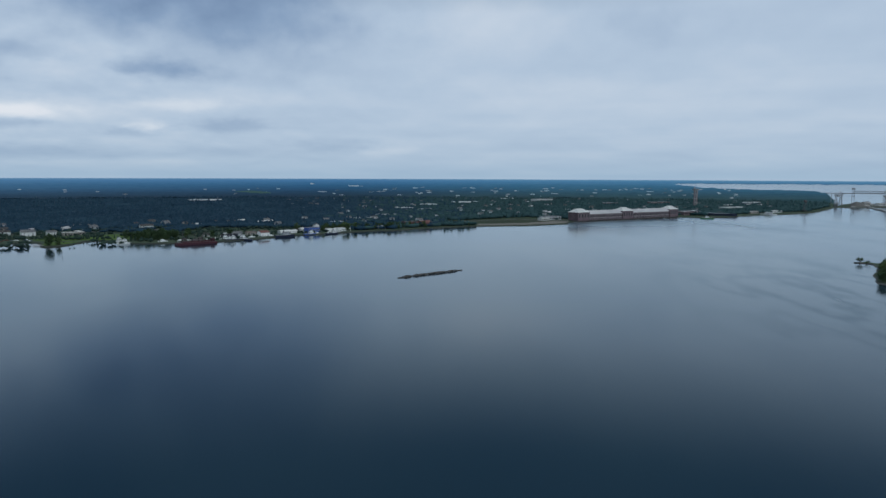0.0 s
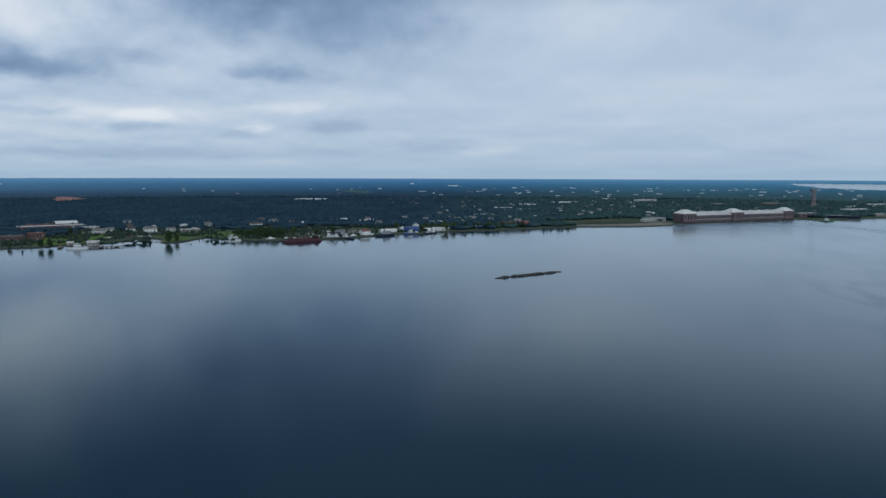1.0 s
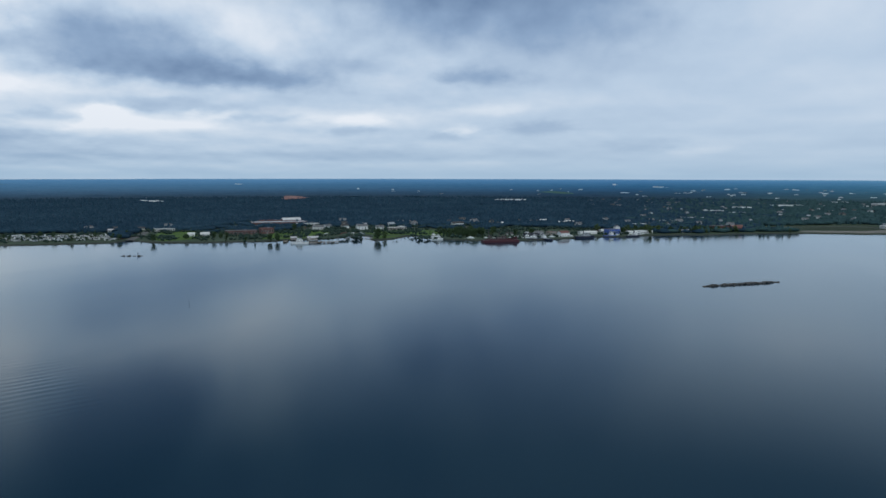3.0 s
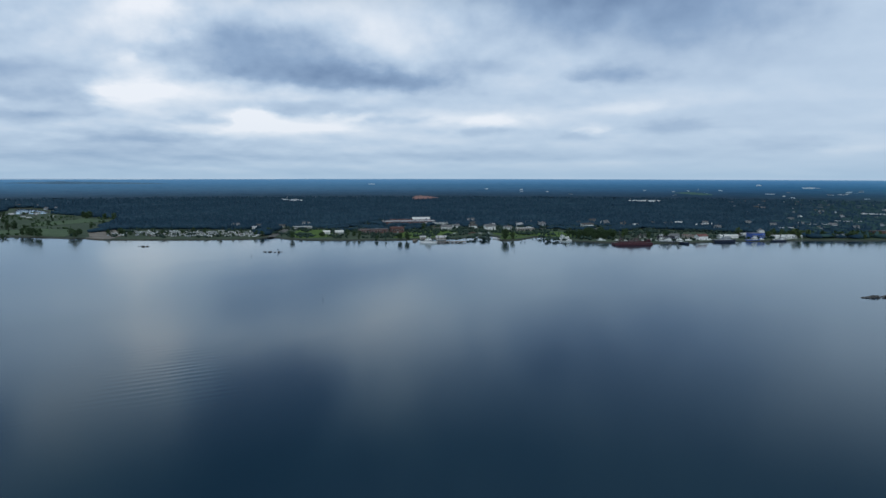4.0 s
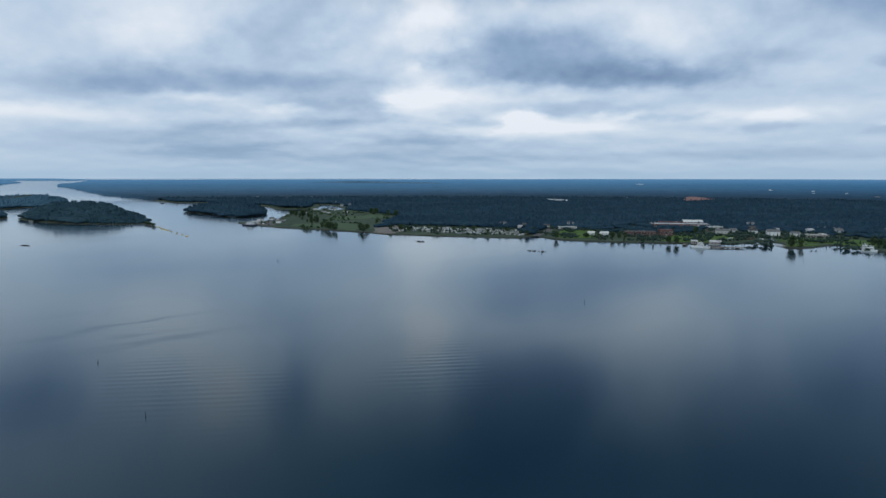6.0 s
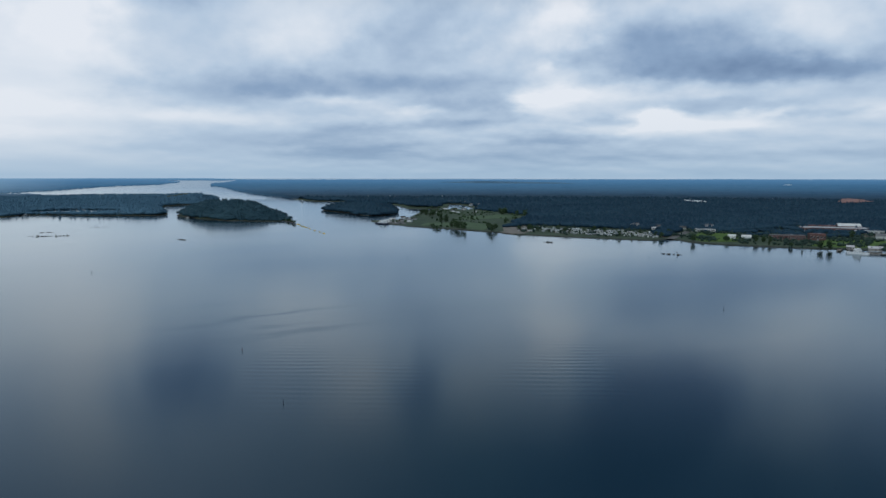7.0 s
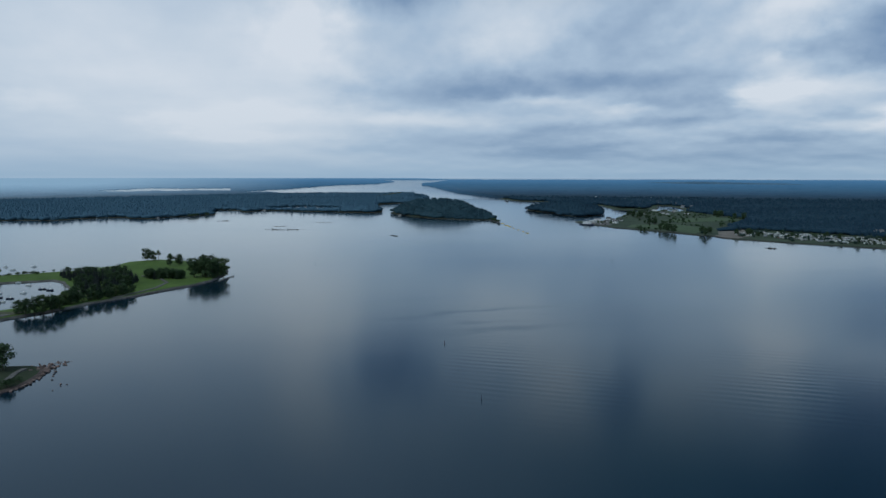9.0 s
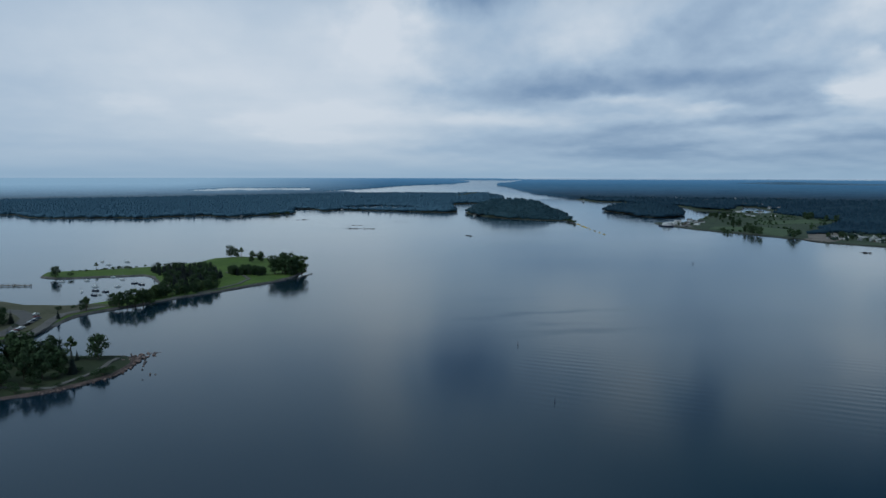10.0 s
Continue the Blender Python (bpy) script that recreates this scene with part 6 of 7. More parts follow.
# ---- power house ----
def power_house():
    """A sandstone hydro plant 400 m long: three taller pavilions, long wings, arches at the water."""
    root = thing("power_house", "very long red sandstone power house with pale roofs on the water", "power plant")
    length, depth, eave = 336, 26, 17
    part("wall", boxes((-length / 2, length / 2, -depth / 2, depth / 2, 3, eave)), SANDSTONE, root)
    wing_roof = gable_roof(bmesh.new(), length - 4, depth, eave, 6.5, 1.0, .5)
    part("roof", wing_roof, ROOF_TAN, root)
    part("cornice", boxes((-length / 2 - .3, length / 2 + .3, -depth / 2 - .5, -depth / 2 - .02, eave - 1.2, eave - .2)), CONCRETE, root)
    part("string_course", boxes((-length / 2 - .2, length / 2 + .2, -depth / 2 - .35, -depth / 2 - .02, 7.6, 8.3)), CONCRETE, root)
    part("foundation", boxes((-length / 2 - 2, length / 2 + 2, -depth / 2 + 2, depth / 2, -2, 3.2)), STONE, root)
    for x, w in ((-length / 2 + 16, 36), (-10, 34), (length / 2 - 14, 30)):
        pav = part("pavilion", boxes((x - w / 2, x + w / 2, -depth / 2 - 2.5, depth / 2 + 2, 3, eave + 4)), SANDSTONE, root)
        bm = bmesh.new()
        base = [bm.verts.new((x + a * (w / 2 + 1), b * (depth / 2 + 3.4), eave + 4)) for a, b in ((-1, -1), (1, -1), (1, 1), (-1, 1))]
        top = [bm.verts.new((x + a * w * .22, b * 1.5, eave + 12)) for a, b in ((-1, -1), (1, -1), (1, 1), (-1, 1))]
        bm.faces.new(top)
        bm.faces.new(base[::-1])
        for i in range(4):
            bm.faces.new((base[i], base[(i + 1) % 4], top[(i + 1) % 4], top[i]))
        part("pavilion_roof", bm, ROOF_PALE, pav)
        for i in range(4):
            window_on(pav, x - w * .36 + w * .24 * i, -depth / 2 - 2.5, 9.5, 3.2, 8, "-y", SANDSTONE)
    bays = 67
    for i in range(bays + 1):
        x = -length / 2 + length * i / bays
        part("pier", boxes((x - .9, x + .9, -depth / 2 - 3, -depth / 2 + 2, -2, 3.2)), STONE, root)
        if i < bays:
            m = x + length / bays / 2
            window_on(root, m, -depth / 2, 9.2, 2.6, 4.6, "-y", CONCRETE)
            window_on(root, m, -depth / 2, 4.2, 2.4, 2.4, "-y", CONCRETE)
    for i in range(12):
        x = -length / 2 + length * (i + .5) / 12
        part("roof_vent", boxes((x - 1.5, x + 1.5, -1, 1, eave + 5.6, eave + 8.4), bevel=.2), ROOF_PALE, root)
    return root


put(power_house(), 454, 1643, 0, 33)


# ---- tower of the town ----
ROSE = material("rose_concrete", mottled((0.22, 0.175, 0.18), (0.34, 0.28, 0.285), 1, 10), 0.85)


def lookout_tower():
    root = thing("lookout_tower", "tall pinkish concrete lookout tower above the town", "tower")
    bm = bmesh.new()
    for k, (x, y) in enumerate(((-4, -2), (4, -2), (0, 5))):
        part("shaft", boxes((x - 1.6, x + 1.6, y - 1.6, y + 1.6, 0, 56 + 4 * k), bevel=.3), ROSE, root)
    for z in (14, 28, 42, 52):
        part("cross_floor", boxes((-6, 6, -4, 7, z, z + 1.4), bevel=.15), CONCRETE, root)
    part("lookout_deck", boxes((-7.5, 7.5, -6, 9, 56, 60), bevel=.3), CONCRETE, root)
    bm.free()
    part("lookout_window", boxes((-7.55, 7.55, -6.05, 9.05, 57.4, 59)), GLASS, root)
    part("aerial", rod(bmesh.new(), (0, 2, 60), (0, 2, 68), .2, .08), STEEL, root)
    return root


put(lookout_tower(), 853, 2277, 1.2, 20)

# brick mill, field-side buildings, white roofs in the town
put(hall("brick_mill", 30, 16, 10, BRICK, ROOF_DARK, "old dark-red brick mill on the shore", 7), -42, 1372, GZ, 40)
put(house("brick_mill_wing", 26, 14, 7, 4, BRICK, ROOF_RED, "red-brick mill wing with a gable roof", chimney=False, category="mill"), -14, 1388, GZ, 40)
put(hall("shore_store", 20, 12, 5, CREAM, ROOF_PALE, "cream store by the water", 5), -96, 1312, GZ, 40)
put(hall("shore_store", 14, 10, 4, WHITE, ROOF_PALE, "white boat store at the water's edge", 4), -168, 1240, GZ, 40)
for x, y, w, d, h, wall, roof, words in (
        (270, 1600, 46, 20, 8, GREY_SIDING, ROOF_GREY, "grey industrial block next to the power house"), (250, 1570, 24, 14, 6, CREAM, ROOF_PALE, "cream workshop near the field"),
        (-10, 2260, 46, 30, 9, WHITE, ROOF_PALE, "large white-roofed store in the town"), (115, 2470, 95, 34, 9, WHITE, ROOF_PALE, "long white warehouse in the town"), (410, 2625, 80, 30, 14, CREAM, ROOF_TAN, "large pale school building in the town"),
        (-75, 2032, 40, 18, 8, WHITE, ROOF_PALE, "white commercial block among trees"), (-20, 1985, 46, 12, 6, WHITE, ROOF_PALE, "low white commercial row"), (-110, 1700, 50, 14, 6, GREY_SIDING, ROOF_PALE, "low grey commercial row"),
        (-150, 1560, 40, 14, 6, WHITE, ROOF_GREY, "white commercial block near the shore"), (-190, 1420, 26, 12, 6, WHITE, ROOF_PALE, "white building behind the shore trees"), (665, 1820, 60, 24, 10, SANDSTONE, ROOF_TAN, "sandstone hall beside the power house"),
        (900, 2100, 90, 26, 9, CREAM, ROOF_PALE, "long pale building behind the harbour"), (1010, 2330, 110, 30, 8, CREAM, ROOF_PALE, "long pale roofs of the lock park"), (780, 2420, 80, 26, 12, BRICK, ROOF_TAN, "brick block in the town centre"),
        (600, 2380, 60, 22, 10, BRICK, ROOF_TAN, "brown brick block in the town centre"), (1130, 2480, 70, 24, 10, WHITE, ROOF_PALE, "white block near the locks"), (960, 1960, 40, 16, 6, WHITE, ROOF_PALE, "white store on the harbour quay"),
        (870, 1905, 34, 16, 6, TAN, ROOF_TAN, "tan harbour store on the quay"), (1180, 2200, 46, 16, 7, WHITE, ROOF_PALE, "pale service building near the headland"), (300, 2850, 60, 24, 9, WHITE, ROOF_PALE, "white store at the edge of town"),
        (-890, 2725, 90, 26, 7, WHITE, ROOF_PALE, "long white sheds in a clearing"), (-2225, 2150, 70, 16, 5, WHITE, ROOF_PALE, "long white shed in a woodland clearing")):
    put(hall("town_block", w, d, h, wall, roof, words, max(4, w // 8)), x, y, GZ, 30 if x > 200 else 20)


def far_block(w, d, h, label):
    """A far-off low building: walls under a pale roof."""
    root = thing("far_building", label, "building")
    part("wall", boxes((-w / 2, w / 2, -d / 2, d / 2, -8, h)), WHITE, root)
    part("roof", boxes((-w / 2 - 1, w / 2 + 1, -d / 2 - 1, d / 2 + 1, h, h + 2)), WHITE, root)
    part("annexe", boxes((w * .62, w * .95, -d * .4, d * .3, -8, h * .7)), GREY_SIDING, root)
    return root


def far_place(x, y):
    """Where a place past three kilometres is drawn, and how small."""
    v = far([(x, y, 0)])[0]
    return v, math.hypot(v[0], v[1]) / math.hypot(x, y)


FAR_STORES = [
    (-893, 3790, 70, 40, 14, "far white store building amid woods"),
    (-600, 3892, 150, 40, 14, "far long white store among trees"),
    (-660, 6000, 300, 80, 26, "very far white works on the hill"),
    (-1230, 7300, 120, 80, 40, "very far block on the horizon"),
    (-2300, 2430, 90, 20, 9, "far pale sheds in the woods"),
    (-2080, 2460, 60, 18, 9, "far pale houses in the woods"),
    (-4650, 5700, 260, 60, 24, "very far white works in the forest"),
    (300, 5200, 120, 40, 16, "far white store behind the town"),
    (700, 4300, 110, 40, 16, "far pale store behind the town"),
    (1300, 4200, 120, 40, 16, "far pale store near the lake"),
    (500, 3500, 60, 30, 14, "far white store amid trees"),
    (1000, 3400, 80, 30, 14, "far pale hall in the town"),
    (-300, 4600, 100, 40, 16, "far pale store on the hill"),
    (-150, 3300, 50, 24, 12, "far white hall amid trees"),
    (-3064, 970, 26, 12, 9, "far white house by the river")]
FAR_HALLS = [
    (-2964, 1017, 30, 12, 9, "far white house on the bank"),
    (-3035, 805, 40, 12, 9, "far pale houses on the bank"),
    (120, 3250, 60, 24, 11, "far pale row of houses amid trees"),
    (640, 3700, 90, 30, 12, "far pale store behind the town"),
    (900, 3900, 70, 30, 12, "far white hall behind the town"),
    (1180, 3600, 60, 24, 11, "far white row in the town"),
    (1450, 3350, 70, 24, 11, "far white hall near the lake"),
    (380, 4200, 90, 30, 14, "far white store on the hill"),
    (-420, 3300, 60, 24, 10, "far white houses amid woods"),
    (60, 3900, 60, 24, 12, "far white hall amid trees"),
    (-120, 5200, 120, 40, 18, "far pale stores on the hill"),
    (820, 5100, 110, 40, 16, "far pale works behind the town"),
    (1150, 4700, 90, 40, 16, "far pale works near the lake"),
    (-2862, 1085, 26, 12, 10, "far white house behind the inlet"),
    (-2726, 1263, 40, 14, 12, "far white hall behind the inlet"),
    (-2749, 1190, 20, 10, 10, "far white house near the inlet")]
for x, y, w, d, h, words in FAR_STORES + FAR_HALLS:
    v, k = far_place(x, y)
    put(far_block(w * .26, d * .7, h * .36, words), v[0], v[1], v[2] + 5 * k, math.degrees(math.atan2(-x, y)) + random.uniform(-20, 20), k)

# the far quarters of the town: pale specks between the trees
for i in range(90):
    r, a = random.uniform(3050, 5600), radians(random.uniform(-24, 8) if i < 78 else random.uniform(8, 30))
    x, y = -math.sin(a) * r, math.cos(a) * r
    if inside(np.array([[x, y]]), FAR_MAIN)[0]:
        v, k = far_place(x, y)
        w = random.uniform(7, 16) * (r / 3000)
        root = thing("far_house", "far pale house between the trees", "house", "far houses of the town")
        part("wall", boxes((-w / 2, w / 2, -4, 4, -6, 5.5)), random.choice((WHITE, CREAM, GREY_SIDING)), root)
        part("roof", gable_roof(bmesh.new(), w, 8, 5.5, 2.4, .5, .4), random.choice((ROOF_PALE, ROOF_GREY, ROOF_TAN)), root)
        put(root, v[0], v[1], v[2] + 5.5 * k, math.degrees(a) + random.uniform(-40, 40), k)

# ---- bridge and lock works at the harbour's end ----
def steel_frame(bm, a, b, w, steps, r=.5):
    """A lattice between two points."""
    a, b = Vector(a), Vector(b)
    up = Vector((0, 0, w))
    rod(bm, a, b, r, r, 4)
    rod(bm, a + up, b + up, r, r, 4)
    for i in range(steps):
        p, q = a.lerp(b, i / steps), a.lerp(b, (i + 1) / steps)
        rod(bm, p + (up if i % 2 else Vector()), q + (Vector() if i % 2 else up), r * .8, r * .8, 4)
        rod(bm, p, p + up, r * .7, r * .7, 4)


def bridge():
    root = thing("truss_bridge", "long steel bridge on tall piers beyond the locks", "bridge")
    part("deck", boxes((-130, 300, -5, 5, 40, 42.5)), STEEL, root)
    bm = bmesh.new()
    steel_frame(bm, (-40, 0, 42), (70, 0, 42), 8, 12, .8)
    part("truss", bm, STEEL, root)
    for x in (-110, -75, 110, 160, 210, 260):
        part("bridge_pier", boxes((x - .9, x + .9, -2.5, 2.5, -2, 40)), STEEL, root)
    for x in (-40, 70):
        bm = bmesh.new()
        for s in (-5, 5):
            for t in (-4, 4):
                rod(bm, (x + t, s, -2), (x + t, s, 58), 1.0, .8, 5)
        box(bm, x - 6, x + 6, -7, 7, 56, 61)
        box(bm, x - 5, x + 5, -6, 6, 30, 32)
        part("lift_tower", bm, STEEL, root)
    return root


put(bridge(), 1585, 2560, 0, -31)
for x, y, turn, tall in ((1500, 2430, 10, 1.0), (1560, 2400, 70, .9), (1450, 2500, 120, .8)):
    put(crane("steel lattice crane at the lock works", 44, STEEL), x, y, 2.4, turn, tall)
for a, b, w in (((1480, 2440), (1400, 2330), 14), ((1500, 2420), (1700, 2440), 40), ((1490, 2400), (1290, 1960), 10), ((1600, 2440), (1640, 2800), 60)):
    d = math.degrees(math.atan2(b[1] - a[1], b[0] - a[0]))
    n_len = math.hypot(b[0] - a[0], b[1] - a[1])
    quay = thing("lock_pier", "long concrete pier of the locks", "pier")
    part("wall", boxes((0, n_len, -w / 2, w / 2, -2, 2.6), bevel=.3), CONCRETE, quay)
    part("coping", boxes((0, n_len, -w / 2 - .15, -w / 2 + .8, 2.6, 3.0)), GRAVEL, quay)
    for i in range(int(n_len / 25)):
        part("bollard", rod(bmesh.new(), (i * 25 + 5, -w / 2 + 1.6, 2.5), (i * 25 + 5, -w / 2 + 1.6, 3.5), .4, .5, 7), NAVY, quay)
    put(quay, a[0], a[1], 0, d)
put(hall("lock_house", 40, 18, 9, CREAM, ROOF_TAN, "pale operations building on the lock pier", 6), 1560, 2425, 2.4, 10)
put(hall("lock_house", 26, 14, 14, CONCRETE, ROOF_GREY, "tall concrete works by the locks", 4), 1490, 2405, 2.4, 10)
heap = thing("gravel_heap", "grey gravel heap at the lock works", "heap")
bm = bmesh.new()
bmesh.ops.create_grid(bm, x_segments=26, y_segments=18, size=1)
for v in bm.verts:
    r = math.hypot(v.co.x, v.co.y)
    v.co = Vector((v.co.x * 30, v.co.y * 24, 17 * max(0, 1 - r * r) * (1 + .35 * noise.noise((v.co.x * 3, v.co.y * 3, 1))) - .5))
part("gravel", bm, GRAVEL, heap)
put(heap, 1440, 2370, 1.2, 20)
def gantry(label, wide, tall):
    """A travelling bridge crane: two lattice legs, a lattice bridge and a cantilever."""
    root = thing("gantry_crane", label, "crane")
    for x in (-wide / 2, wide / 2):
        bm = bmesh.new()
        for s in (-5, 5):
            rod(bm, (x - 4, s, 0), (x, s * .4, tall), .9, .6, 5)
            rod(bm, (x + 4, s, 0), (x, s * .4, tall), .9, .6, 5)
        for k in (.2, .4, .6, .8):
            rod(bm, (x - 4 * (1 - k), -5 + 3 * k, tall * k), (x + 4 * (1 - k), 5 - 3 * k, tall * k), .5, .5, 4)
            rod(bm, (x + 4 * (1 - k), -5 + 3 * k, tall * k), (x - 4 * (1 - k), 5 - 3 * k, tall * k), .5, .5, 4)
        part("leg", bm, STEEL, root)
    bm = bmesh.new()
    steel_frame(bm, (-wide * .8, -2, tall), (wide * .9, -2, tall), 5, 14, .6)
    steel_frame(bm, (-wide * .8, 2, tall), (wide * .9, 2, tall), 5, 14, .6)
    part("bridge_girder", bm, STEEL, root)
    bm = bmesh.new()
    rod(bm, (0, 0, tall + 5), (wide * .25, 0, tall + 17), .7, .5, 5)
    rod(bm, (wide * .25, 0, tall + 17), (wide * .9, 0, tall + 5), .5, .5, 4)
    part("stay", bm, STEEL, root)
    part("cab", boxes((-3, 3, -3, 3, tall - 4, tall - .5), bevel=.2), GREY_SIDING, root)
    return root


put(gantry("grey lattice gantry crane over the lock pier", 34, 34), 1415, 2440, 2.2, 35)
put(gantry("wide grey lattice gantry on the lock island", 52, 30), 1600, 2470, 2.2, 50)
dam = thing("dam_gates", "dark gate structure beside the gravel heap", "dam")
part("sill", boxes((-40, 40, -4, 4, -2, 7), bevel=.3), CONCRETE, dam)
for i in range(7):
    part("gate_pier", boxes((-39 + 13 * i - 1, -39 + 13 * i + 1, -5, 5, -2, 12)), STEEL, dam)
put(dam, 1385, 2400, 0, 60)
land("ground_lock_island", [(1345, 2330), (1360, 2290), (1470, 2340), (1500, 2300), (1420, 2150), (1300, 1960), (1320, 1950), (1460, 2130), (1600, 2300), (1900, 2600), (1760, 2820), (1500, 2560)], ROUGH, STONE, 1.6, 60, 4, 14, 3, "low gravelly island of the lock works")
headframe = thing("hoist_tower", "rusty steel hoist tower on the harbour quay", "tower")
bm = bmesh.new()
for s in (-4, 4):
    for t in (-4, 4):
        rod(bm, (s, t, 0), (s * .5, t * .5, 30), .5, .4, 5)
for z in (6, 12, 18, 24):
    k = 1 - z / 60
    box(bm, -4 * k, 4 * k, -4 * k, 4 * k, z, z + .5)
part("frame", bm, RUST, headframe)
part("hoist_house", boxes((-4, 4, -3, 3, 29, 34), bevel=.2), RUST, headframe)
put(headframe, 1060, 1990, GZ, 20)


# ---- campground ----
def camper(length, mat, label):
    root = thing("camper", label, "camper", "campers on the campground")
    part("body", boxes((-length / 2, length / 2, -1.25, 1.25, .6, 3.2), bevel=.25), mat, root)
    part("stripe", boxes((-length / 2 + .3, length / 2 - .3, -1.28, 1.28, 1.2, 1.45)), NAVY, root)
    for x in (-length * .3, length * .05, length * .32):
        part("window", boxes((x - .5, x + .5, -1.29, 1.29, 1.8, 2.5)), GLASS, root)
    part("awning", boxes((-length * .25, length * .15, -3.2, -1.2, 2.75, 2.85)), CANVAS, root)
    for x in (-length * .06,):
        for s in (-1.1, 1.1):
            part("wheel", rod(bmesh.new(), (x, s - .12, .36), (x, s + .12, .36), .36, .36, 10), RUBBER, root)
    return root


def car(mat, label):
    root = thing("car", label, "car", "parked cars")
    bm = bmesh.new()
    prof = [(-2.2, .35), (-2.2, .95), (-1.5, 1.0), (-1.05, 1.45), (.55, 1.45), (1.15, 1.0), (2.15, .85), (2.25, .35)]
    left, right = [bm.verts.new((x, -.88, z)) for x, z in prof], [bm.verts.new((x, .88, z)) for x, z in prof]
    for i in range(len(prof)):
        j = (i + 1) % len(prof)
        bm.faces.new((left[i], left[j], right[j], right[i]))
    bm.faces.new(left[::-1])
    bm.faces.new(right)
    bmesh.ops.recalc_face_normals(bm, faces=bm.faces[:])
    bmesh.ops.bevel(bm, geom=bm.edges[:], offset=.06, segments=1, affect="EDGES")
    part("body", bm, mat, root)
    part("windows", boxes((-1.0, .6, -.9, .9, 1.02, 1.36)), GLASS, root)
    for x in (-1.35, 1.4):
        for s in (-.85, .85):
            part("wheel", rod(bmesh.new(), (x, s - .1, .33), (x, s + .1, .33), .33, .33, 10), RUBBER, root)
    return root


CAMPERS = [put(camper(9, WHITE, "white camping trailer with an awning on the grass"), -935, 742, 1.3, 20), put(camper(7, GREY_SIDING, "grey camping trailer parked on the grass"), -960, 722, 1.3, 60), put(camper(11, CREAM, "long cream motor home on the campground"), -985, 712, 1.3, 100)]
CARS = [put(car(m, "parked %s car on asphalt beside the marina" % w), x, y, 1.78, 150) for m, w, x, y in zip(CAR_PAINTS, ("white", "black", "silver", "red", "blue"), (-452, -476, -460, -456, -494), (-231, -235, -232, -231.5, -238))]
for i, (x, y) in enumerate(((-464, -232.5), (-481, -236), (-486, -236.8), (-472, -234), (-500, -242), (-509, -247), (-489, -237.3), (-449, -231))):
    again(CARS[(i * 2) % 5], x, y, 1.78, 150 + random.uniform(-6, 6))
a, b = Vector((-872, 778)), Vector((-1100, 640))
row_way = (b - a).normalized()
inland = Vector((row_way.y, -row_way.x))
inland = inland if inland.y > 0 else -inland
for row in range(6):
    for i in range(20):
        if random.random() < 0.08:
            continue
        q = a + row_way * (i * 13 + random.uniform(-3, 3)) + inland * (14 + row * 18 + random.uniform(-4, 4))
        again(random.choice(CAMPERS), q.x, q.y, 1.35, -31 + random.choice((0, 90, 60)) + random.uniform(-12, 12), random.uniform(.7, .95))
        if random.random() < 0.35:
            again(random.choice(CARS), q.x + 7, q.y + 3, 1.4, random.uniform(0, 360), 1.0, "car parked beside a camper on grass")
for i in range(26):
    k = random.random()
    q = a + row_way * (k * 250) + inland * random.uniform(12, 110)
    plant("broad", q.x, q.y, random.uniform(5, 11), 1.2, "trees on the campground")
for x, y in ((-1400, 545), (-1390, 550), (-1380, 540), (-1440, 545), (-1452, 556), (-1420, 566), (-1350, 540), (-1340, 536)):
    again(random.choice(CARS), x, y, 1.75, random.uniform(0, 360), 1.1, "car waiting on the gravel ferry landing")
for i in range(18):
    k = i / 18
    again(random.choice(CARS), -650 + 70 * k + random.uniform(-8, 8), 1010 + 60 * k + random.uniform(-30, 30), 1.5, random.uniform(0, 360), 1.0, "parked car near the boat station")
for i in range(14):
    again(random.choice(CARS), -790 + 10 * i, 1095 + 9 * i, 1.5, 40, 1.0, "parked car before the school")


# ---- marks in the water ----
def spar_buoy(mat, label, tall=4.0):
    root = thing("buoy", label, "buoy")
    part("float", rod(bmesh.new(), (0, 0, -.5), (0, 0, .7), .7, .55, 10), mat, root)
    part("spar", rod(bmesh.new(), (0, 0, .6), (0, 0, tall), .28, .18, 8), mat, root)
    part("topmark", boxes((-.35, .35, -.35, .35, tall, tall + .8), bevel=.1), mat, root)
    return root


green = put(spar_buoy(NAVY, "slim dark channel buoy in open water"), -312, 79, 0, 0, 0.45)
red = put(spar_buoy(RED_PAINT, "slim red channel buoy in open water"), -417, 78, 0, 0, 0.45)
for x, y, kind in ((-790, 330, green), (-1052, 348, green), (-810, -10, green), (-792, 332, red), (-684, 607, green), (-394, 426, green), (-435, 834, green), (-178, 44, red), (-208, 10, green)):
    again(kind, x, y, 0, 0, 0.55)
beacon = thing("beacon", "slender steel beacon post on a rock", "beacon")
part("post", rod(bmesh.new(), (0, 0, 0), (0, 0, 6.5), .25, .15), STEEL, beacon)
part("board", boxes((-1.1, 1.1, -.1, .1, 4.2, 6.2)), NAVY, beacon)
part("footing", rod(bmesh.new(), (0, 0, -.6), (0, 0, 1.2), 1.3, .9, 9), CONCRETE, beacon)
put(beacon, -690, 657, .3, 40, .6)
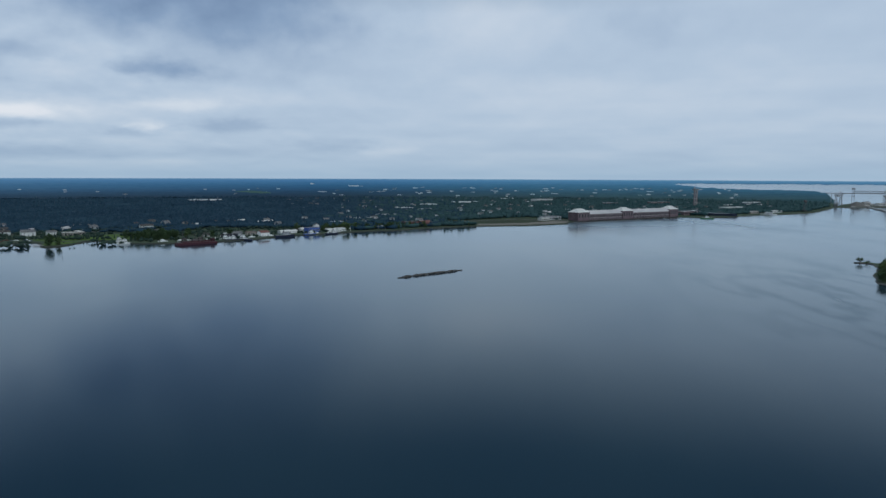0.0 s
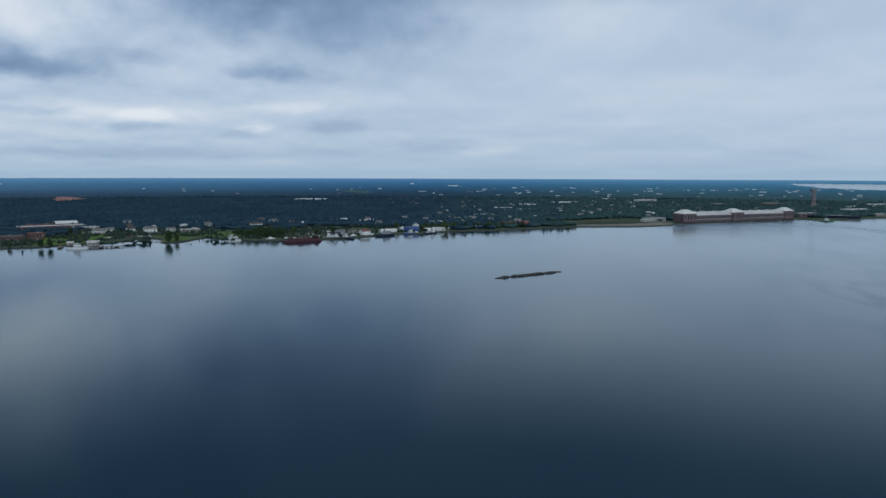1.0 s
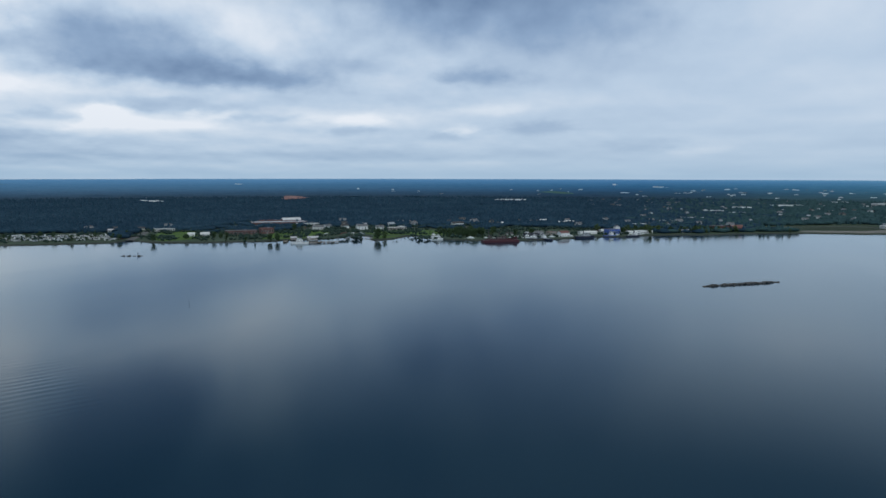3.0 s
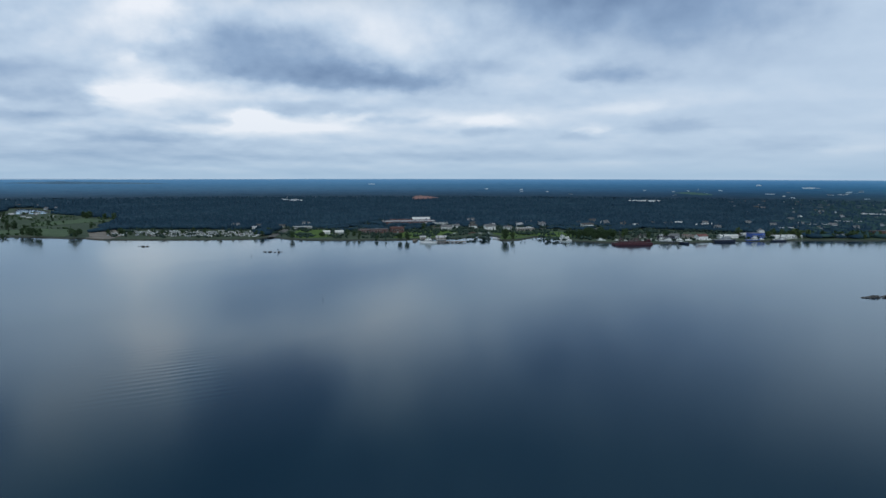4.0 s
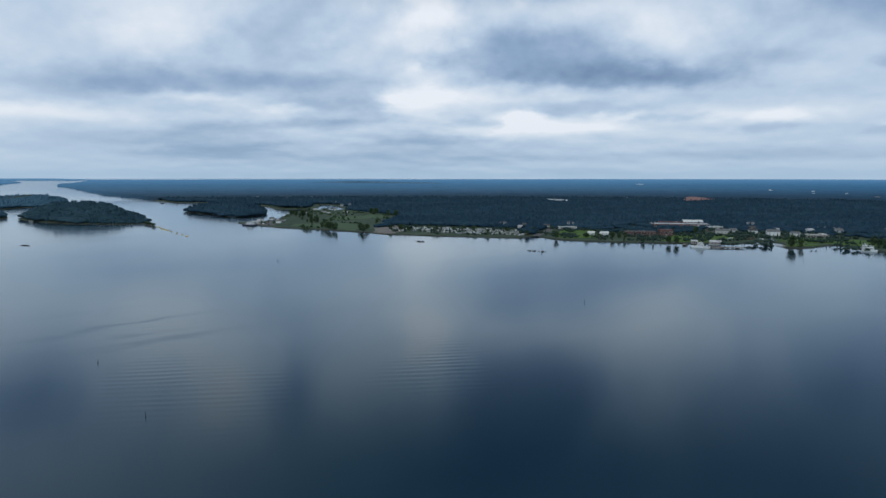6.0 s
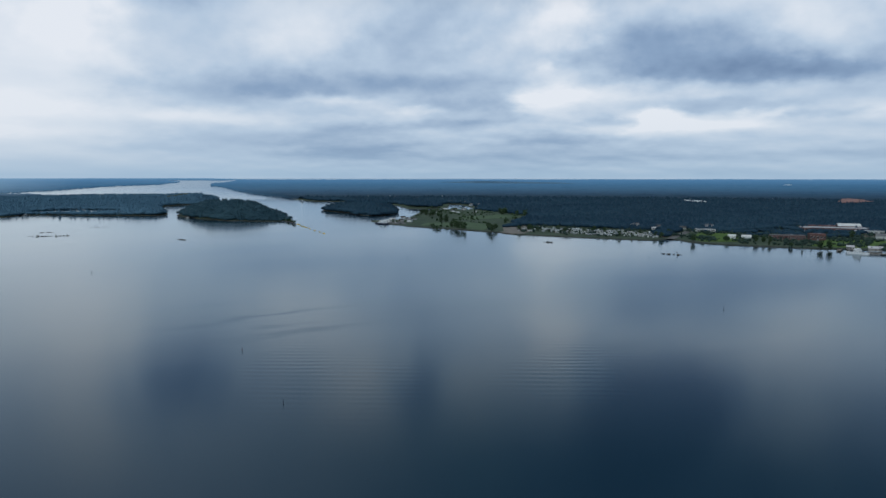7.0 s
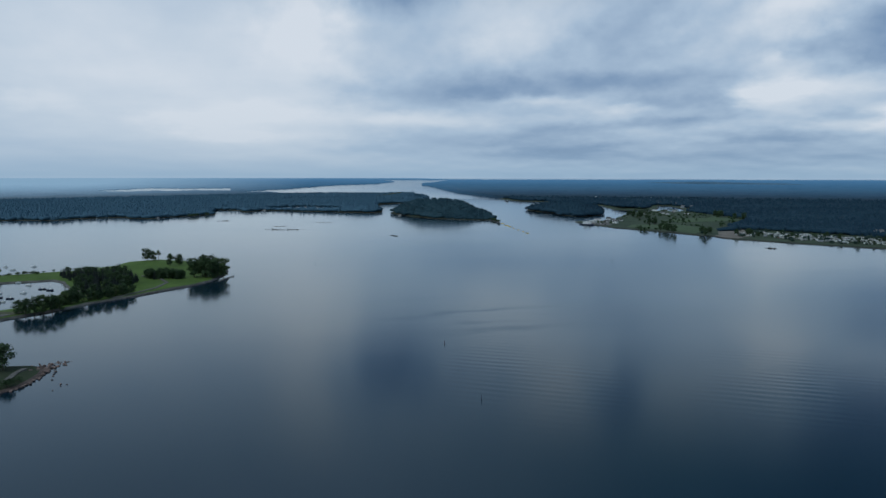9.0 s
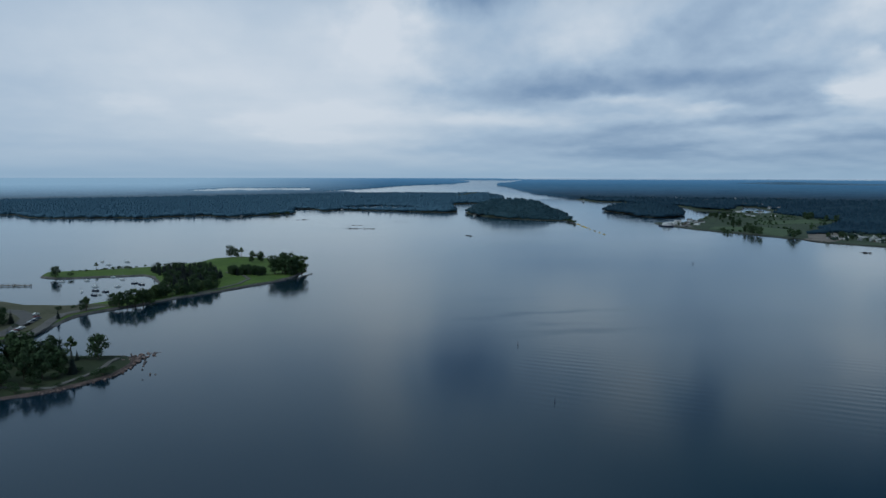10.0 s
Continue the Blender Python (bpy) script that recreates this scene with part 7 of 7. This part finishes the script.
for x, y in ((-1434, 350), (-1400, 346), (-1368, 344), (-1340, 343), (-1303, 341), (-1262, 340), (-1225, 339), (-1190, 337)):
    root = thing("boom_float", "yellow floating boom anchored off the island tip", "float", "floating booms")
    part("pontoon", boxes((-7, 7, -1.1, 1.1, -.4, .9), bevel=.3), YELLOW, root)
    for s in (-6, 6):
        part("post", rod(bmesh.new(), (s, 0, .8), (s, 0, 2.4), .25, .2, 7), TIMBER, root)
    part("walkway", boxes((-6.5, 6.5, -.5, .5, .9, 1.05)), TIMBER, root)
    put(root, x, y, 0, random.uniform(-35, 35), .8)
rubble_bank("sand_bar", "pale yellowish sand bar between the floats", "sand bar", (-1420, 350), (-1300, 352), 4, .5, 10, .5, RED_STONES, material("yellow_sand", mottled((0.35, 0.28, 0.12), (0.55, 0.46, 0.22), 1, 8), 0.95))
rubble_bank("rock_islet", "rough stony tip at the island's end", "islet", (-1540, 350), (-1440, 345), 9, 1.8, 40, 1.4, STONES, DARK_STONE)
for i in range(9):
    plant("bush", -1530 + 9 * i, 349 + random.uniform(-2, 2), random.uniform(4, 7), 0.5, "shrubs on the island tip")
# cottages by the island shore
for x, y in ((-1592, 275), (-1578, 292), (-1640, 222), (-1568, 308), (-1730, 162), (-1690, -395), (-2010, -190)):
    again(TEMPLATES[random.choice((1, 3))], x - 6, y + 2, 0.9, random.uniform(50, 80), .6, "white cottage at the island's wooded shore")

# ---- gardens and hedges between the buildings of the waterfront ----
built = []
for ob in bpy.data.objects:
    if ob.type == "EMPTY" and ob.parent is None and ob.location.y > 500:
        reach = [max(abs(c) for v in child.bound_box for c in v[:2]) for child in ob.children if child.type == "MESH"]
        built.append((ob.location.x, ob.location.y, min(max(reach, default=0.0) * ob.scale.x, 45.0)))
p = scatter(-1250, -120, 580, 1400, 8)
p = p[(inside(p, WATERFRONT) | inside(p, YARD) | inside(p, CAMPGROUND)) & (nearest(p, MAIN_SHORE) > 15)]
p = p[np.array([noise.noise((x / 38, y / 38, 9.0)) > (-0.02 if x > -860 else 0.14) for x, y in p])]
free = np.ones(len(p), bool)
for x, y, r in built:
    free &= np.hypot(p[:, 0] - x, p[:, 1] - y) > r * 0.9 + 2
p = p[free]
massed("garden_shrubs", np.column_stack([p, heights(p) + 1.4]), np.random.uniform(2.5, 8.5, len(p)), GARDEN, "dark hedges and small trees between waterfront buildings", 0.35, 0.5)
